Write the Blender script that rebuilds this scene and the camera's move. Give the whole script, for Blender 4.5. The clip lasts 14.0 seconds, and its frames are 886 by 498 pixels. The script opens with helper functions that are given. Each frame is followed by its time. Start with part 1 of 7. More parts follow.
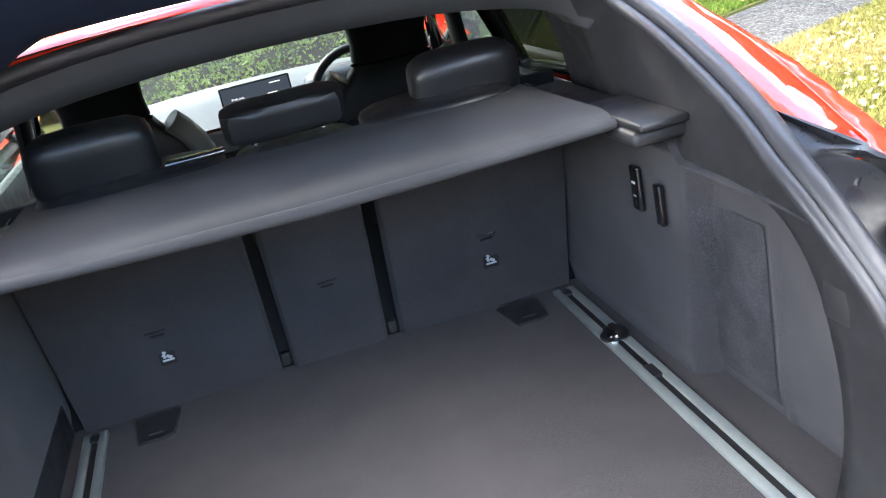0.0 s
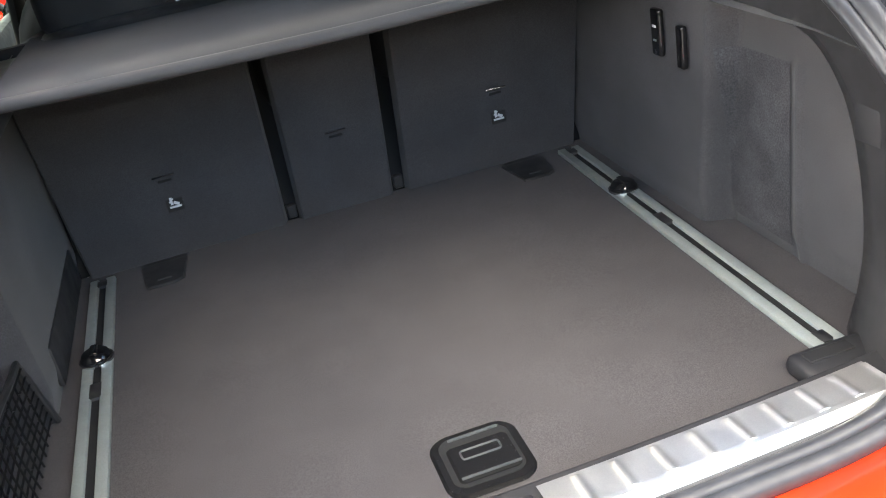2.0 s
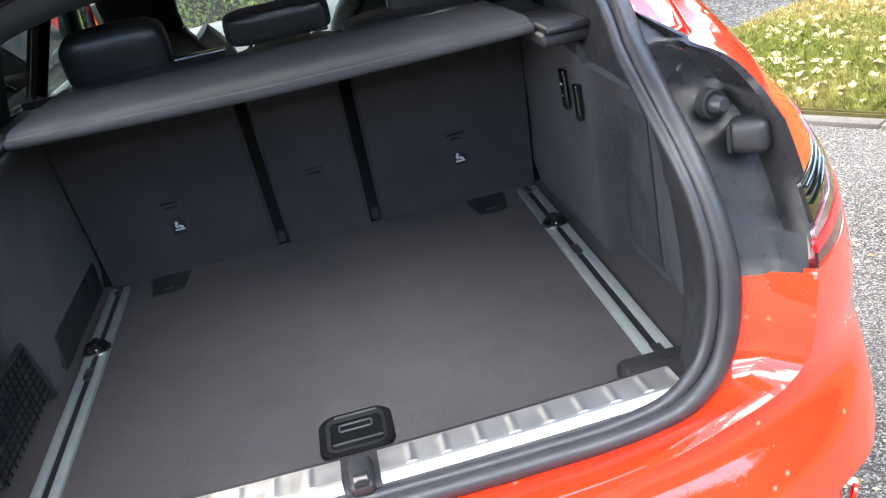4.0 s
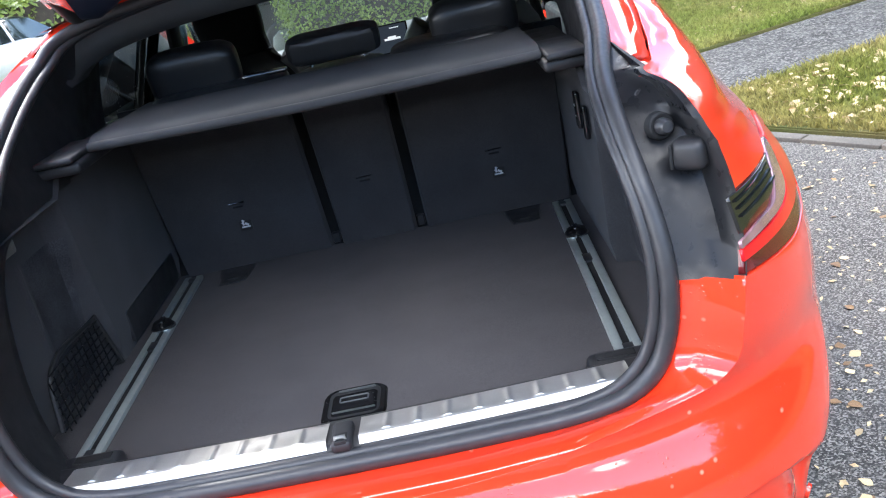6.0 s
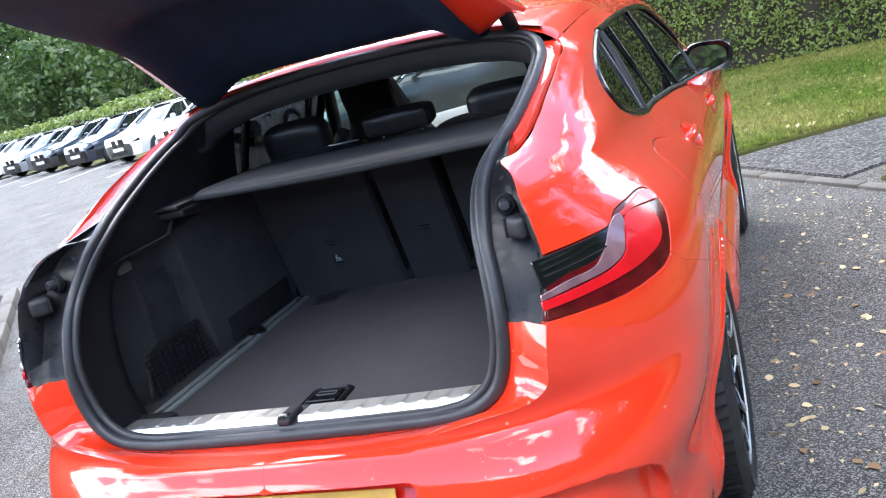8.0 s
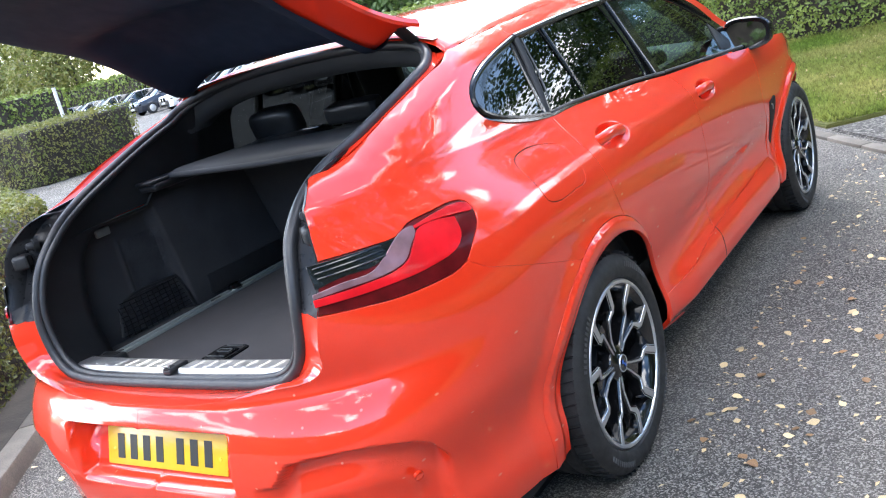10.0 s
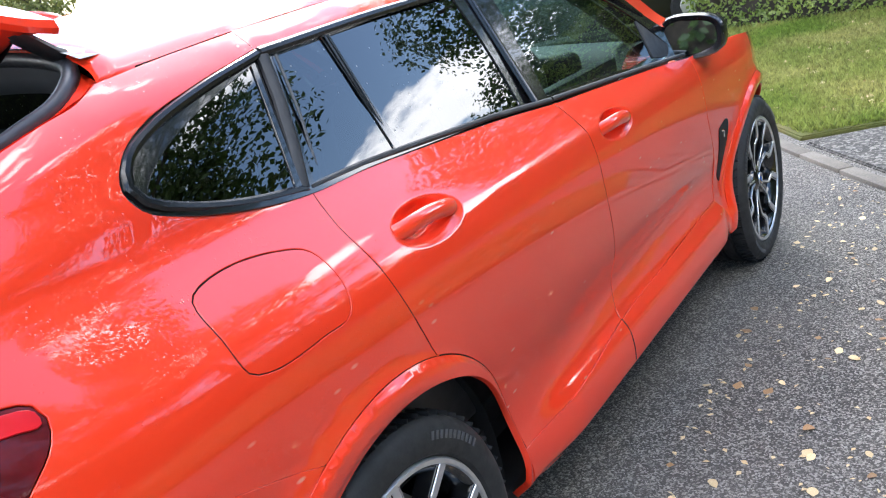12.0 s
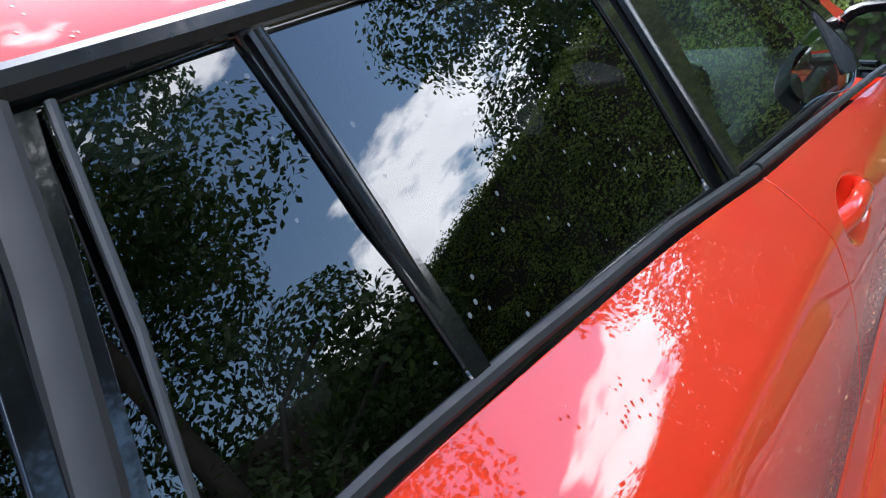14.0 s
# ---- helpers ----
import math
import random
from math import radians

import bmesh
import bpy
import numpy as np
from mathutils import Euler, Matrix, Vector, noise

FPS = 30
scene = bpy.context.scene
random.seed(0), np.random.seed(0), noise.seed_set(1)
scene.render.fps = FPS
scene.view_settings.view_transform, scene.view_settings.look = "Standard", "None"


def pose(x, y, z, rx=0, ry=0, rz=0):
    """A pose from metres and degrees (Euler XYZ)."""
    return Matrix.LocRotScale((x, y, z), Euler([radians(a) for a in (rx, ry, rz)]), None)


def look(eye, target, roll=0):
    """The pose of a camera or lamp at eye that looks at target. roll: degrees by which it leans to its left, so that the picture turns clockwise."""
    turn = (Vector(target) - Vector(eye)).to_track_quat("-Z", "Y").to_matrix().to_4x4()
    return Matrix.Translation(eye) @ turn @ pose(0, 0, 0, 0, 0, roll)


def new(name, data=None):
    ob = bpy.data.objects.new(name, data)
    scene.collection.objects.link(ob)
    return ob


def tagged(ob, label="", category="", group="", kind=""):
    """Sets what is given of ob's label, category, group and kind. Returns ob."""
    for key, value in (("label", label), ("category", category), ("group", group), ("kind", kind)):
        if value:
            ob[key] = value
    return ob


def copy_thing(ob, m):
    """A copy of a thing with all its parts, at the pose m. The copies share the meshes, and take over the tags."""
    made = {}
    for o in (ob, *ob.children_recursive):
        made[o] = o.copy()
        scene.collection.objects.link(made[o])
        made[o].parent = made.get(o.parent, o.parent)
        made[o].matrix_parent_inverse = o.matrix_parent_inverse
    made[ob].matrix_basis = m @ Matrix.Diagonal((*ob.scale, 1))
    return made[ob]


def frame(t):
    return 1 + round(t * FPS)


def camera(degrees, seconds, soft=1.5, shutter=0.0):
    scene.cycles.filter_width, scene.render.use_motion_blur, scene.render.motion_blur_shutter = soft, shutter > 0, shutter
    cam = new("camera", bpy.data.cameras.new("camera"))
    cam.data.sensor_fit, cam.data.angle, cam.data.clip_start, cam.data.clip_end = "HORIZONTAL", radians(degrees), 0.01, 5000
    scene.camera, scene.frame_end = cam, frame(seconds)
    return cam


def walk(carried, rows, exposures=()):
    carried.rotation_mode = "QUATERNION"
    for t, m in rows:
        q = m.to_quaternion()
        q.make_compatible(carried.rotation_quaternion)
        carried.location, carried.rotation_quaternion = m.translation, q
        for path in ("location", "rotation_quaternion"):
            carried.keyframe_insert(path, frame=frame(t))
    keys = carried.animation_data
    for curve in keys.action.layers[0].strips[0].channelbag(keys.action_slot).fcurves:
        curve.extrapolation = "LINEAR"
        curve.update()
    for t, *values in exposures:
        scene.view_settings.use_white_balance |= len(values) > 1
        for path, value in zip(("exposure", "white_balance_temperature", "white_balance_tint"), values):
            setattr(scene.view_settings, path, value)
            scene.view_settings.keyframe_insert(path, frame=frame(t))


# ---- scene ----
cam = camera(52.49, 14.0, soft=1.15, shutter=0.0)
PATH = [
    (0, (-0.078, -0.662, 1.645), (0.283, 1.179, 0.951), -12.5),
    (0.5, (-0.138, -0.661, 1.641), (0.239, 1.138, 0.852), -11.5),
    (1, (-0.174, -0.636, 1.587), (0.22, 1.14, 0.757), -11.0),
    (1.5, (-0.193, -0.648, 1.573), (0.2, 1.11, 0.704), -11.0),
    (2, (-0.195, -0.681, 1.557), (0.179, 1.07, 0.666), -11.1),
    (2.5, (-0.12, -0.767, 1.58), (0.2, 0.987, 0.674), -11.5),
    (3, (-0.078, -0.851, 1.592), (0.236, 0.914, 0.705), -11.1),
    (3.5, (0.011, -0.953, 1.585), (0.266, 0.854, 0.767), -11.5),
    (6, (0.293, -1.253, 1.583), (0.204, 0.626, 0.904), -12.6),
    (6.5, (0.43, -1.354, 1.587), (0.244, 0.54, 0.972), -12.6),
    (7, (0.619, -1.495, 1.597), (0.139, 0.372, 1.063), -14.4),
    (7.5, (0.859, -1.626, 1.585), (0.26, 0.221, 1.105), -14.5),
    (10, (2.139, -1.47, 1.606), (1.001, 0.097, 1.106), -14.6),
    (10.5, (2.258, -1.208, 1.597), (1.12, 0.35, 1.069), -14.0),
    (11, (2.184, -0.879, 1.594), (1.071, 0.683, 1.03), -12.9),
    (11.5, (2.09, -0.497, 1.563), (0.976, 1.058, 0.979), -12.6),
    (12, (1.954, -0.112, 1.56), (0.849, 1.444, 0.961), -12.0),
    (12.5, (1.743, 0.222, 1.546), (0.64, 1.772, 0.929), -11.4),
    (13, (1.543, 0.543, 1.544), (0.435, 2.086, 0.916), -11.0),
    (13.3, (1.412, 0.746, 1.556), (0.309, 2.287, 0.918), -10.4),
    (13.6, (1.285, 0.850, 1.546), (0.197, 2.394, 0.884), -10.4),
    (14, (1.118, 0.937, 1.478), (0.055, 2.525, 0.884), -12.3),
]
EXPOSURES = [(0.0, 3.3, 6600, 10), (1.0, 3.3, 7200, 10), (2.5, 3.15, 7700, 8), (3.7, 2.8, 6900, 9), (5.8, 2.3, 6200, 10), (7.7, 1.95, 6100, 10), (10.0, 1.9, 6200, 10), (12.0, 1.9, 6200, 10), (14.0, 1.5, 6000, 10)]
walk(cam, [(t, look(eye, target, roll)) for t, eye, target, roll in PATH], EXPOSURES)

# ---- sky and sun ----
world = bpy.data.worlds.new("sky")
scene.world = world
world.use_nodes = True
SUN_AZ, SUN_EL = radians(328), radians(42)   # azimuth clockwise from +y


def build_sky():
    nt = world.node_tree
    n, l = nt.nodes, nt.links
    n.clear()
    out, bg = n.new("ShaderNodeOutputWorld"), n.new("ShaderNodeBackground")
    sky = n.new("ShaderNodeTexSky")
    sky.sky_type, sky.sun_disc = "NISHITA", False
    sky.sun_elevation, sky.sun_rotation = SUN_EL, SUN_AZ
    sky.air_density, sky.dust_density, sky.ozone_density = 1.1, 0.9, 3.0
    tc, mp = n.new("ShaderNodeTexCoord"), n.new("ShaderNodeMapping")
    mp.inputs["Scale"].default_value = (1.0, 1.0, 2.2)
    mp.inputs["Location"].default_value = (3.1, 0.4, 0.2)
    noi = n.new("ShaderNodeTexNoise")
    noi.inputs["Scale"].default_value, noi.inputs["Detail"].default_value, noi.inputs["Roughness"].default_value = 1.9, 9, 0.55
    ramp = n.new("ShaderNodeValToRGB")
    ramp.color_ramp.elements[0].position, ramp.color_ramp.elements[1].position = 0.53, 0.562
    mix = n.new("ShaderNodeMix")
    mix.data_type = "RGBA"
    tint = n.new("ShaderNodeMix")
    tint.data_type = "RGBA"
    tint.inputs["A"].default_value, tint.inputs["B"].default_value = (15, 15.3, 16.5, 1), (46, 45.5, 45, 1)
    noi2 = n.new("ShaderNodeTexNoise")
    noi2.inputs["Scale"].default_value, noi2.inputs["Detail"].default_value = 4.0, 8
    l.new(tc.outputs["Generated"], mp.inputs["Vector"])
    l.new(mp.outputs["Vector"], noi.inputs["Vector"])
    l.new(mp.outputs["Vector"], noi2.inputs["Vector"])
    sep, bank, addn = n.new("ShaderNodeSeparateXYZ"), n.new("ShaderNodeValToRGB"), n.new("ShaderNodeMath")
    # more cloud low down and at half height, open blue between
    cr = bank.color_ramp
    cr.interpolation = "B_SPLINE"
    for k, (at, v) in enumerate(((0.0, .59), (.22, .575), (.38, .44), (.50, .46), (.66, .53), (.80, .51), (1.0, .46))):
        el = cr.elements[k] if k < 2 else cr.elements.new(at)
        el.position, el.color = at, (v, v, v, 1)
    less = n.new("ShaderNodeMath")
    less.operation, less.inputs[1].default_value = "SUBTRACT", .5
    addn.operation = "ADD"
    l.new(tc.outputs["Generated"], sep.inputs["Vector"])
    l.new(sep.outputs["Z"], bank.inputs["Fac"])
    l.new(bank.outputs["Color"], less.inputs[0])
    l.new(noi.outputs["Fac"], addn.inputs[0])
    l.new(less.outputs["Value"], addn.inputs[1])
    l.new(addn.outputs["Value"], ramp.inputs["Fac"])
    l.new(noi2.outputs["Fac"], tint.inputs["Factor"])
    l.new(ramp.outputs["Color"], mix.inputs["Factor"])
    haze = n.new("ShaderNodeVectorMath")
    haze.operation, haze.inputs["Scale"].default_value = "SCALE", 2.2
    l.new(sky.outputs["Color"], haze.inputs[0])
    l.new(haze.outputs["Vector"], mix.inputs["A"])
    l.new(tint.outputs["Result"], mix.inputs["B"])
    l.new(mix.outputs["Result"], bg.inputs["Color"])
    bg.inputs["Strength"].default_value = 0.085
    l.new(bg.outputs["Background"], out.inputs["Surface"])


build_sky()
sun_data = bpy.data.lights.new("sun", "SUN")
sun_data.energy, sun_data.angle, sun_data.color = 0.55, radians(9), (1.0, 0.95, 0.88)
sun = new("sun", sun_data)
sun_dir = Vector((math.sin(SUN_AZ) * math.cos(SUN_EL), math.cos(SUN_AZ) * math.cos(SUN_EL), math.sin(SUN_EL)))
sun.matrix_world = look(sun_dir * 60, (0, 0, 0))

# ---- materials ----
def material(name, base=(.5, .5, .5), rough=.5, metal=0.0, coat=0.0, spec=.5, var=0.0, var_scale=6.0, bump=0.0, bump_scale=200.0, fine=0.0,
             fine_scale=300.0, base2=None, rough_var=0.0, emit=None, emit_strength=0.0, sheen=0.0, coat_rough=.03, alpha=1.0, per_object=0.0):
    """A principled material with colour varied at two scales, uneven gloss and fine relief, in the object's own metres."""
    m = bpy.data.materials.new(name)
    m.use_nodes = True
    n, l = m.node_tree.nodes, m.node_tree.links
    b = n["Principled BSDF"]
    b.inputs["Base Color"].default_value = (*base, 1)
    b.inputs["Roughness"].default_value, b.inputs["Metallic"].default_value = rough, metal
    b.inputs["Coat Weight"].default_value, b.inputs["Coat Roughness"].default_value, b.inputs["Coat IOR"].default_value = coat, coat_rough, 1.5
    b.inputs["Specular IOR Level"].default_value = spec
    b.inputs["Sheen Weight"].default_value = sheen
    b.inputs["Alpha"].default_value = alpha
    tc = n.new("ShaderNodeTexCoord")

    def noise_node(scale, detail=4):
        t = n.new("ShaderNodeTexNoise")
        t.inputs["Scale"].default_value, t.inputs["Detail"].default_value = scale, detail
        l.new(tc.outputs["Object"], t.inputs["Vector"])
        return t

    colour = None
    if var or fine or per_object:
        big, small = noise_node(var_scale), noise_node(fine_scale, 2)
        mix = n.new("ShaderNodeMix")
        mix.data_type = "RGBA"
        other = base2 or tuple(c * (1 - var) for c in base)
        mix.inputs["A"].default_value, mix.inputs["B"].default_value = (*base, 1), (*other, 1)
        ramp = n.new("ShaderNodeMapRange")
        ramp.inputs["From Min"].default_value, ramp.inputs["From Max"].default_value = .35, .65
        l.new(big.outputs["Fac"], ramp.inputs["Value"])
        l.new(ramp.outputs["Result"], mix.inputs["Factor"])
        hsv = n.new("ShaderNodeHueSaturation")
        val = n.new("ShaderNodeMapRange")
        val.inputs["From Min"].default_value, val.inputs["From Max"].default_value = .3, .7
        val.inputs["To Min"].default_value, val.inputs["To Max"].default_value = 1 - fine, 1 + fine
        l.new(small.outputs["Fac"], val.inputs["Value"])
        l.new(mix.outputs["Result"], hsv.inputs["Color"])
        if per_object:
            info, pr, mul = n.new("ShaderNodeObjectInfo"), n.new("ShaderNodeMapRange"), n.new("ShaderNodeMath")
            pr.inputs["To Min"].default_value, pr.inputs["To Max"].default_value = 1 - per_object, 1 + per_object
            mul.operation = "MULTIPLY"
            l.new(info.outputs["Random"], pr.inputs["Value"])
            l.new(pr.outputs["Result"], mul.inputs[0])
            l.new(val.outputs["Result"], mul.inputs[1])
            l.new(mul.outputs["Value"], hsv.inputs["Value"])
        else:
            l.new(val.outputs["Result"], hsv.inputs["Value"])
        l.new(hsv.outputs["Color"], b.inputs["Base Color"])
    if rough_var:
        rn, rr = noise_node(var_scale * 3), n.new("ShaderNodeMapRange")
        rr.inputs["From Min"].default_value, rr.inputs["From Max"].default_value = .3, .7
        rr.inputs["To Min"].default_value, rr.inputs["To Max"].default_value = max(rough - rough_var, 0), rough + rough_var
        l.new(rn.outputs["Fac"], rr.inputs["Value"])
        l.new(rr.outputs["Result"], b.inputs["Roughness"])
    if bump:
        bn, bp = noise_node(bump_scale, 3), n.new("ShaderNodeBump")
        bp.inputs["Strength"].default_value, bp.inputs["Distance"].default_value = min(bump * 100, 1), max(bump, .0005)
        l.new(bn.outputs["Fac"], bp.inputs["Height"])
        l.new(bp.outputs["Normal"], b.inputs["Normal"])
    if emit:
        b.inputs["Emission Color"].default_value, b.inputs["Emission Strength"].default_value = (*emit, 1), emit_strength
    return m


def glass(name, tint=(1, 1, 1), clear=.9, rough=0.0, spots=0.0):
    """Thin pane: clear tinted passage with mirror gloss by Fresnel; spots: dried and wet drops."""
    m = bpy.data.materials.new(name)
    m.use_nodes = True
    n, l = m.node_tree.nodes, m.node_tree.links
    n.clear()
    out, mix, tr, gl, fr = (n.new(k) for k in ("ShaderNodeOutputMaterial", "ShaderNodeMixShader", "ShaderNodeBsdfTransparent", "ShaderNodeBsdfGlossy", "ShaderNodeLayerWeight"))
    tr.inputs["Color"].default_value = (*[c * clear for c in tint], 1)
    gl.inputs["Roughness"].default_value = rough
    fr.inputs["Blend"].default_value = .5
    po, mr = n.new("ShaderNodeMath"), n.new("ShaderNodeMapRange")
    po.operation, po.inputs[1].default_value = "POWER", 4.0
    mr.inputs["To Min"].default_value, mr.inputs["To Max"].default_value = .105, .95
    l.new(fr.outputs["Facing"], po.inputs[0])
    l.new(po.outputs["Value"], mr.inputs["Value"])
    l.new(mr.outputs["Result"], mix.inputs["Fac"])
    l.new(tr.outputs["BSDF"], mix.inputs[1])
    l.new(gl.outputs["BSDF"], mix.inputs[2])
    last = mix
    if spots:
        tc, vo, lt, df, m2 = (n.new(k) for k in ("ShaderNodeTexCoord", "ShaderNodeTexVoronoi", "ShaderNodeMath", "ShaderNodeBsdfDiffuse", "ShaderNodeMixShader"))
        vo.inputs["Scale"].default_value, vo.inputs["Randomness"].default_value = 55, 1
        lt.operation, lt.inputs[1].default_value = "LESS_THAN", spots
        no, gt, mu = n.new("ShaderNodeTexNoise"), n.new("ShaderNodeMath"), n.new("ShaderNodeMath")
        no.inputs["Scale"].default_value = 9
        gt.operation, gt.inputs[1].default_value, mu.operation = "GREATER_THAN", .5, "MULTIPLY"
        df.inputs["Color"].default_value = (.35, .37, .38, 1)
        l.new(tc.outputs["Object"], vo.inputs["Vector"])
        l.new(tc.outputs["Object"], no.inputs["Vector"])
        l.new(vo.outputs["Distance"], lt.inputs[0])
        l.new(no.outputs["Fac"], gt.inputs[0])
        l.new(lt.outputs["Value"], mu.inputs[0])
        l.new(gt.outputs["Value"], mu.inputs[1])
        half = n.new("ShaderNodeMath")
        half.operation, half.inputs[1].default_value = "MULTIPLY", .45
        l.new(mu.outputs["Value"], half.inputs[0])
        l.new(half.outputs["Value"], m2.inputs["Fac"])
        l.new(mix.outputs["Shader"], m2.inputs[1])
        l.new(df.outputs["BSDF"], m2.inputs[2])
        last = m2
    l.new(last.outputs["Shader"], out.inputs["Surface"])
    return m


def car_paint(name, base, dark):
    """Solid paint under clear coat with water drops and faint road dust."""
    m = material(name, base, rough=.5, coat=1.0, coat_rough=.012, spec=.12, var=.1, base2=dark, var_scale=3, fine=.03, fine_scale=900)
    n, l = m.node_tree.nodes, m.node_tree.links
    b = n["Principled BSDF"]
    b.inputs["Coat IOR"].default_value = 1.75
    tc = n["Texture Coordinate"]
    vo, rg, bp, no, mu = (n.new(k) for k in ("ShaderNodeTexVoronoi", "ShaderNodeMapRange", "ShaderNodeBump", "ShaderNodeTexNoise", "ShaderNodeMath"))
    vo.inputs["Scale"].default_value = 130
    rg.inputs["From Min"].default_value, rg.inputs["From Max"].default_value = .24, .04
    no.inputs["Scale"].default_value, no.inputs["Detail"].default_value = 14, 3
    mu.operation = "MULTIPLY"
    gate = n.new("ShaderNodeMapRange")
    gate.inputs["From Min"].default_value, gate.inputs["From Max"].default_value = .55, .62
    l.new(tc.outputs["Object"], vo.inputs["Vector"])
    l.new(tc.outputs["Object"], no.inputs["Vector"])
    l.new(vo.outputs["Distance"], rg.inputs["Value"])
    l.new(no.outputs["Fac"], gate.inputs["Value"])
    l.new(rg.outputs["Result"], mu.inputs[0])
    l.new(gate.outputs["Result"], mu.inputs[1])
    l.new(mu.outputs["Value"], bp.inputs["Height"])
    bp.inputs["Strength"].default_value, bp.inputs["Distance"].default_value = .6, .001
    # dried splashes, only low on the flanks
    sp, near, pick, low, m1, m2, dirt = (n.new(k) for k in ("ShaderNodeTexVoronoi", "ShaderNodeMapRange", "ShaderNodeMath", "ShaderNodeMapRange", "ShaderNodeMath", "ShaderNodeMath", "ShaderNodeMix"))
    stretch, cell, xyz = n.new("ShaderNodeMapping"), n.new("ShaderNodeSeparateColor"), n.new("ShaderNodeSeparateXYZ")
    stretch.inputs["Scale"].default_value, stretch.inputs["Rotation"].default_value = (1, .34, 1), (.5, 0, 0)
    sp.inputs["Scale"].default_value = 38
    near.inputs["From Min"].default_value, near.inputs["From Max"].default_value = .17, .07
    pick.operation, pick.inputs[1].default_value = "GREATER_THAN", .86
    low.inputs["From Min"].default_value, low.inputs["From Max"].default_value = 1.0, .86
    m1.operation = m2.operation = "MULTIPLY"
    half = n.new("ShaderNodeMath")
    half.operation, half.inputs[1].default_value = "MULTIPLY", .55
    dirt.data_type = "RGBA"
    dirt.inputs["B"].default_value = (.80, .42, .30, 1)
    l.new(tc.outputs["Object"], stretch.inputs["Vector"])
    l.new(stretch.outputs["Vector"], sp.inputs["Vector"])
    l.new(sp.outputs["Distance"], near.inputs["Value"])
    l.new(sp.outputs["Color"], cell.inputs["Color"])
    l.new(cell.outputs["Red"], pick.inputs[0])
    l.new(tc.outputs["Object"], xyz.inputs["Vector"])
    l.new(xyz.outputs["Z"], low.inputs["Value"])
    l.new(near.outputs["Result"], m1.inputs[0])
    l.new(pick.outputs["Value"], m1.inputs[1])
    l.new(m1.outputs["Value"], m2.inputs[0])
    l.new(low.outputs["Result"], m2.inputs[1])
    l.new(m2.outputs["Value"], half.inputs[0])
    l.new(half.outputs["Value"], dirt.inputs["Factor"])
    l.new(b.inputs["Base Color"].links[0].from_socket, dirt.inputs["A"])
    l.new(dirt.outputs["Result"], b.inputs["Base Color"])
    l.new(bp.outputs["Normal"], b.inputs["Normal"])
    l.new(bp.outputs["Normal"], b.inputs["Coat Normal"])
    return m


RED = car_paint("orange_red_paint", (.88, .042, .010), (.84, .036, .009))
BLACK_GLOSS = material("gloss_black", (.008, .008, .009), rough=.12, coat=.6, var=.2, rough_var=.05)
BLACK_SATIN = material("wet_black_trim", (.010, .010, .011), rough=.2, spec=.4, var=.2, var_scale=40, rough_var=.08)
BLACK_PLASTIC = material("grained_black_plastic", (.021, .021, .023), rough=.5, var=.25, var_scale=9, bump=.0005, bump_scale=900, rough_var=.08)
TAILGATE_TRIM = material("dark_tailgate_trim", (.018, .028, .056), rough=.6, spec=.3, var=.2, var_scale=6, bump=.0004, bump_scale=700, rough_var=.06)
BLACK_WET = material("wet_black_plastic", (.017, .017, .019), rough=.34, spec=.25, var=.3, var_scale=20, bump=.0006, bump_scale=260, rough_var=.12)
RUBBER = material("rubber_seal", (.032, .032, .035), rough=.42, var=.2, var_scale=30, rough_var=.1)
CARPET = material("dark_boot_carpet", (.058, .053, .054), rough=.95, spec=.15, var=.12, var_scale=9, fine=.35, fine_scale=700, bump=.0015, bump_scale=900, sheen=.05)
CARPET_WALL = material("dark_felt_lining", (.054, .053, .057), rough=.95, spec=.15, var=.2, var_scale=7, fine=.28, fine_scale=600, bump=.001, bump_scale=800, sheen=.1)
FIBRE = material("grey_fibre_panel", (.060, .060, .066), rough=.95, spec=.1, var=.35, var_scale=14, fine=.35, fine_scale=400, bump=.0015, bump_scale=500)
SHELF_CLOTH = material("black_grey_vinyl_cover", (.046, .046, .048), rough=.75, spec=.3, var=.2, var_scale=8, fine=.1, fine_scale=900, bump=.0006, bump_scale=1400)
LEATHER = material("black_leather", (.014, .014, .015), rough=.42, var=.3, var_scale=12, bump=.0006, bump_scale=450, rough_var=.08)
ALU = material("anodised_aluminium", (.30, .33, .315), rough=.42, metal=.35, var=.1, var_scale=25, fine=.06, fine_scale=500, rough_var=.06)
ALU_DARK = material("dull_grey_trim", (.07, .072, .075), rough=.45, metal=.2, var=.15, var_scale=30)
STEEL = material("brushed_steel", (.60, .59, .57), rough=.40, metal=.92, var=.1, var_scale=15, fine=.05, fine_scale=600, rough_var=.07)
MACHINED = material("machined_rim_face", (.70, .70, .71), rough=.40, metal=.9, var=.1, var_scale=30, rough_var=.06)
RIM_BLACK = material("rim_black", (.008, .008, .009), rough=.12, coat=.7, spec=.5, var=.3, var_scale=20)
TYRE = material("tyre_rubber", (.022, .022, .023), rough=.62, var=.35, var_scale=14, fine=.2, fine_scale=200, bump=.0008, bump_scale=300, rough_var=.1)
TYRE_TEXT = material("raised_tyre_rubber", (.075, .075, .078), rough=.6, var=.2)
BRAKE = material("brake_steel", (.32, .32, .33), rough=.35, metal=.9, var=.25, var_scale=40)
# near-black for plastic, and for shade drawn into gaps, slots and recesses
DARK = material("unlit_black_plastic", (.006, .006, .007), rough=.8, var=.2)
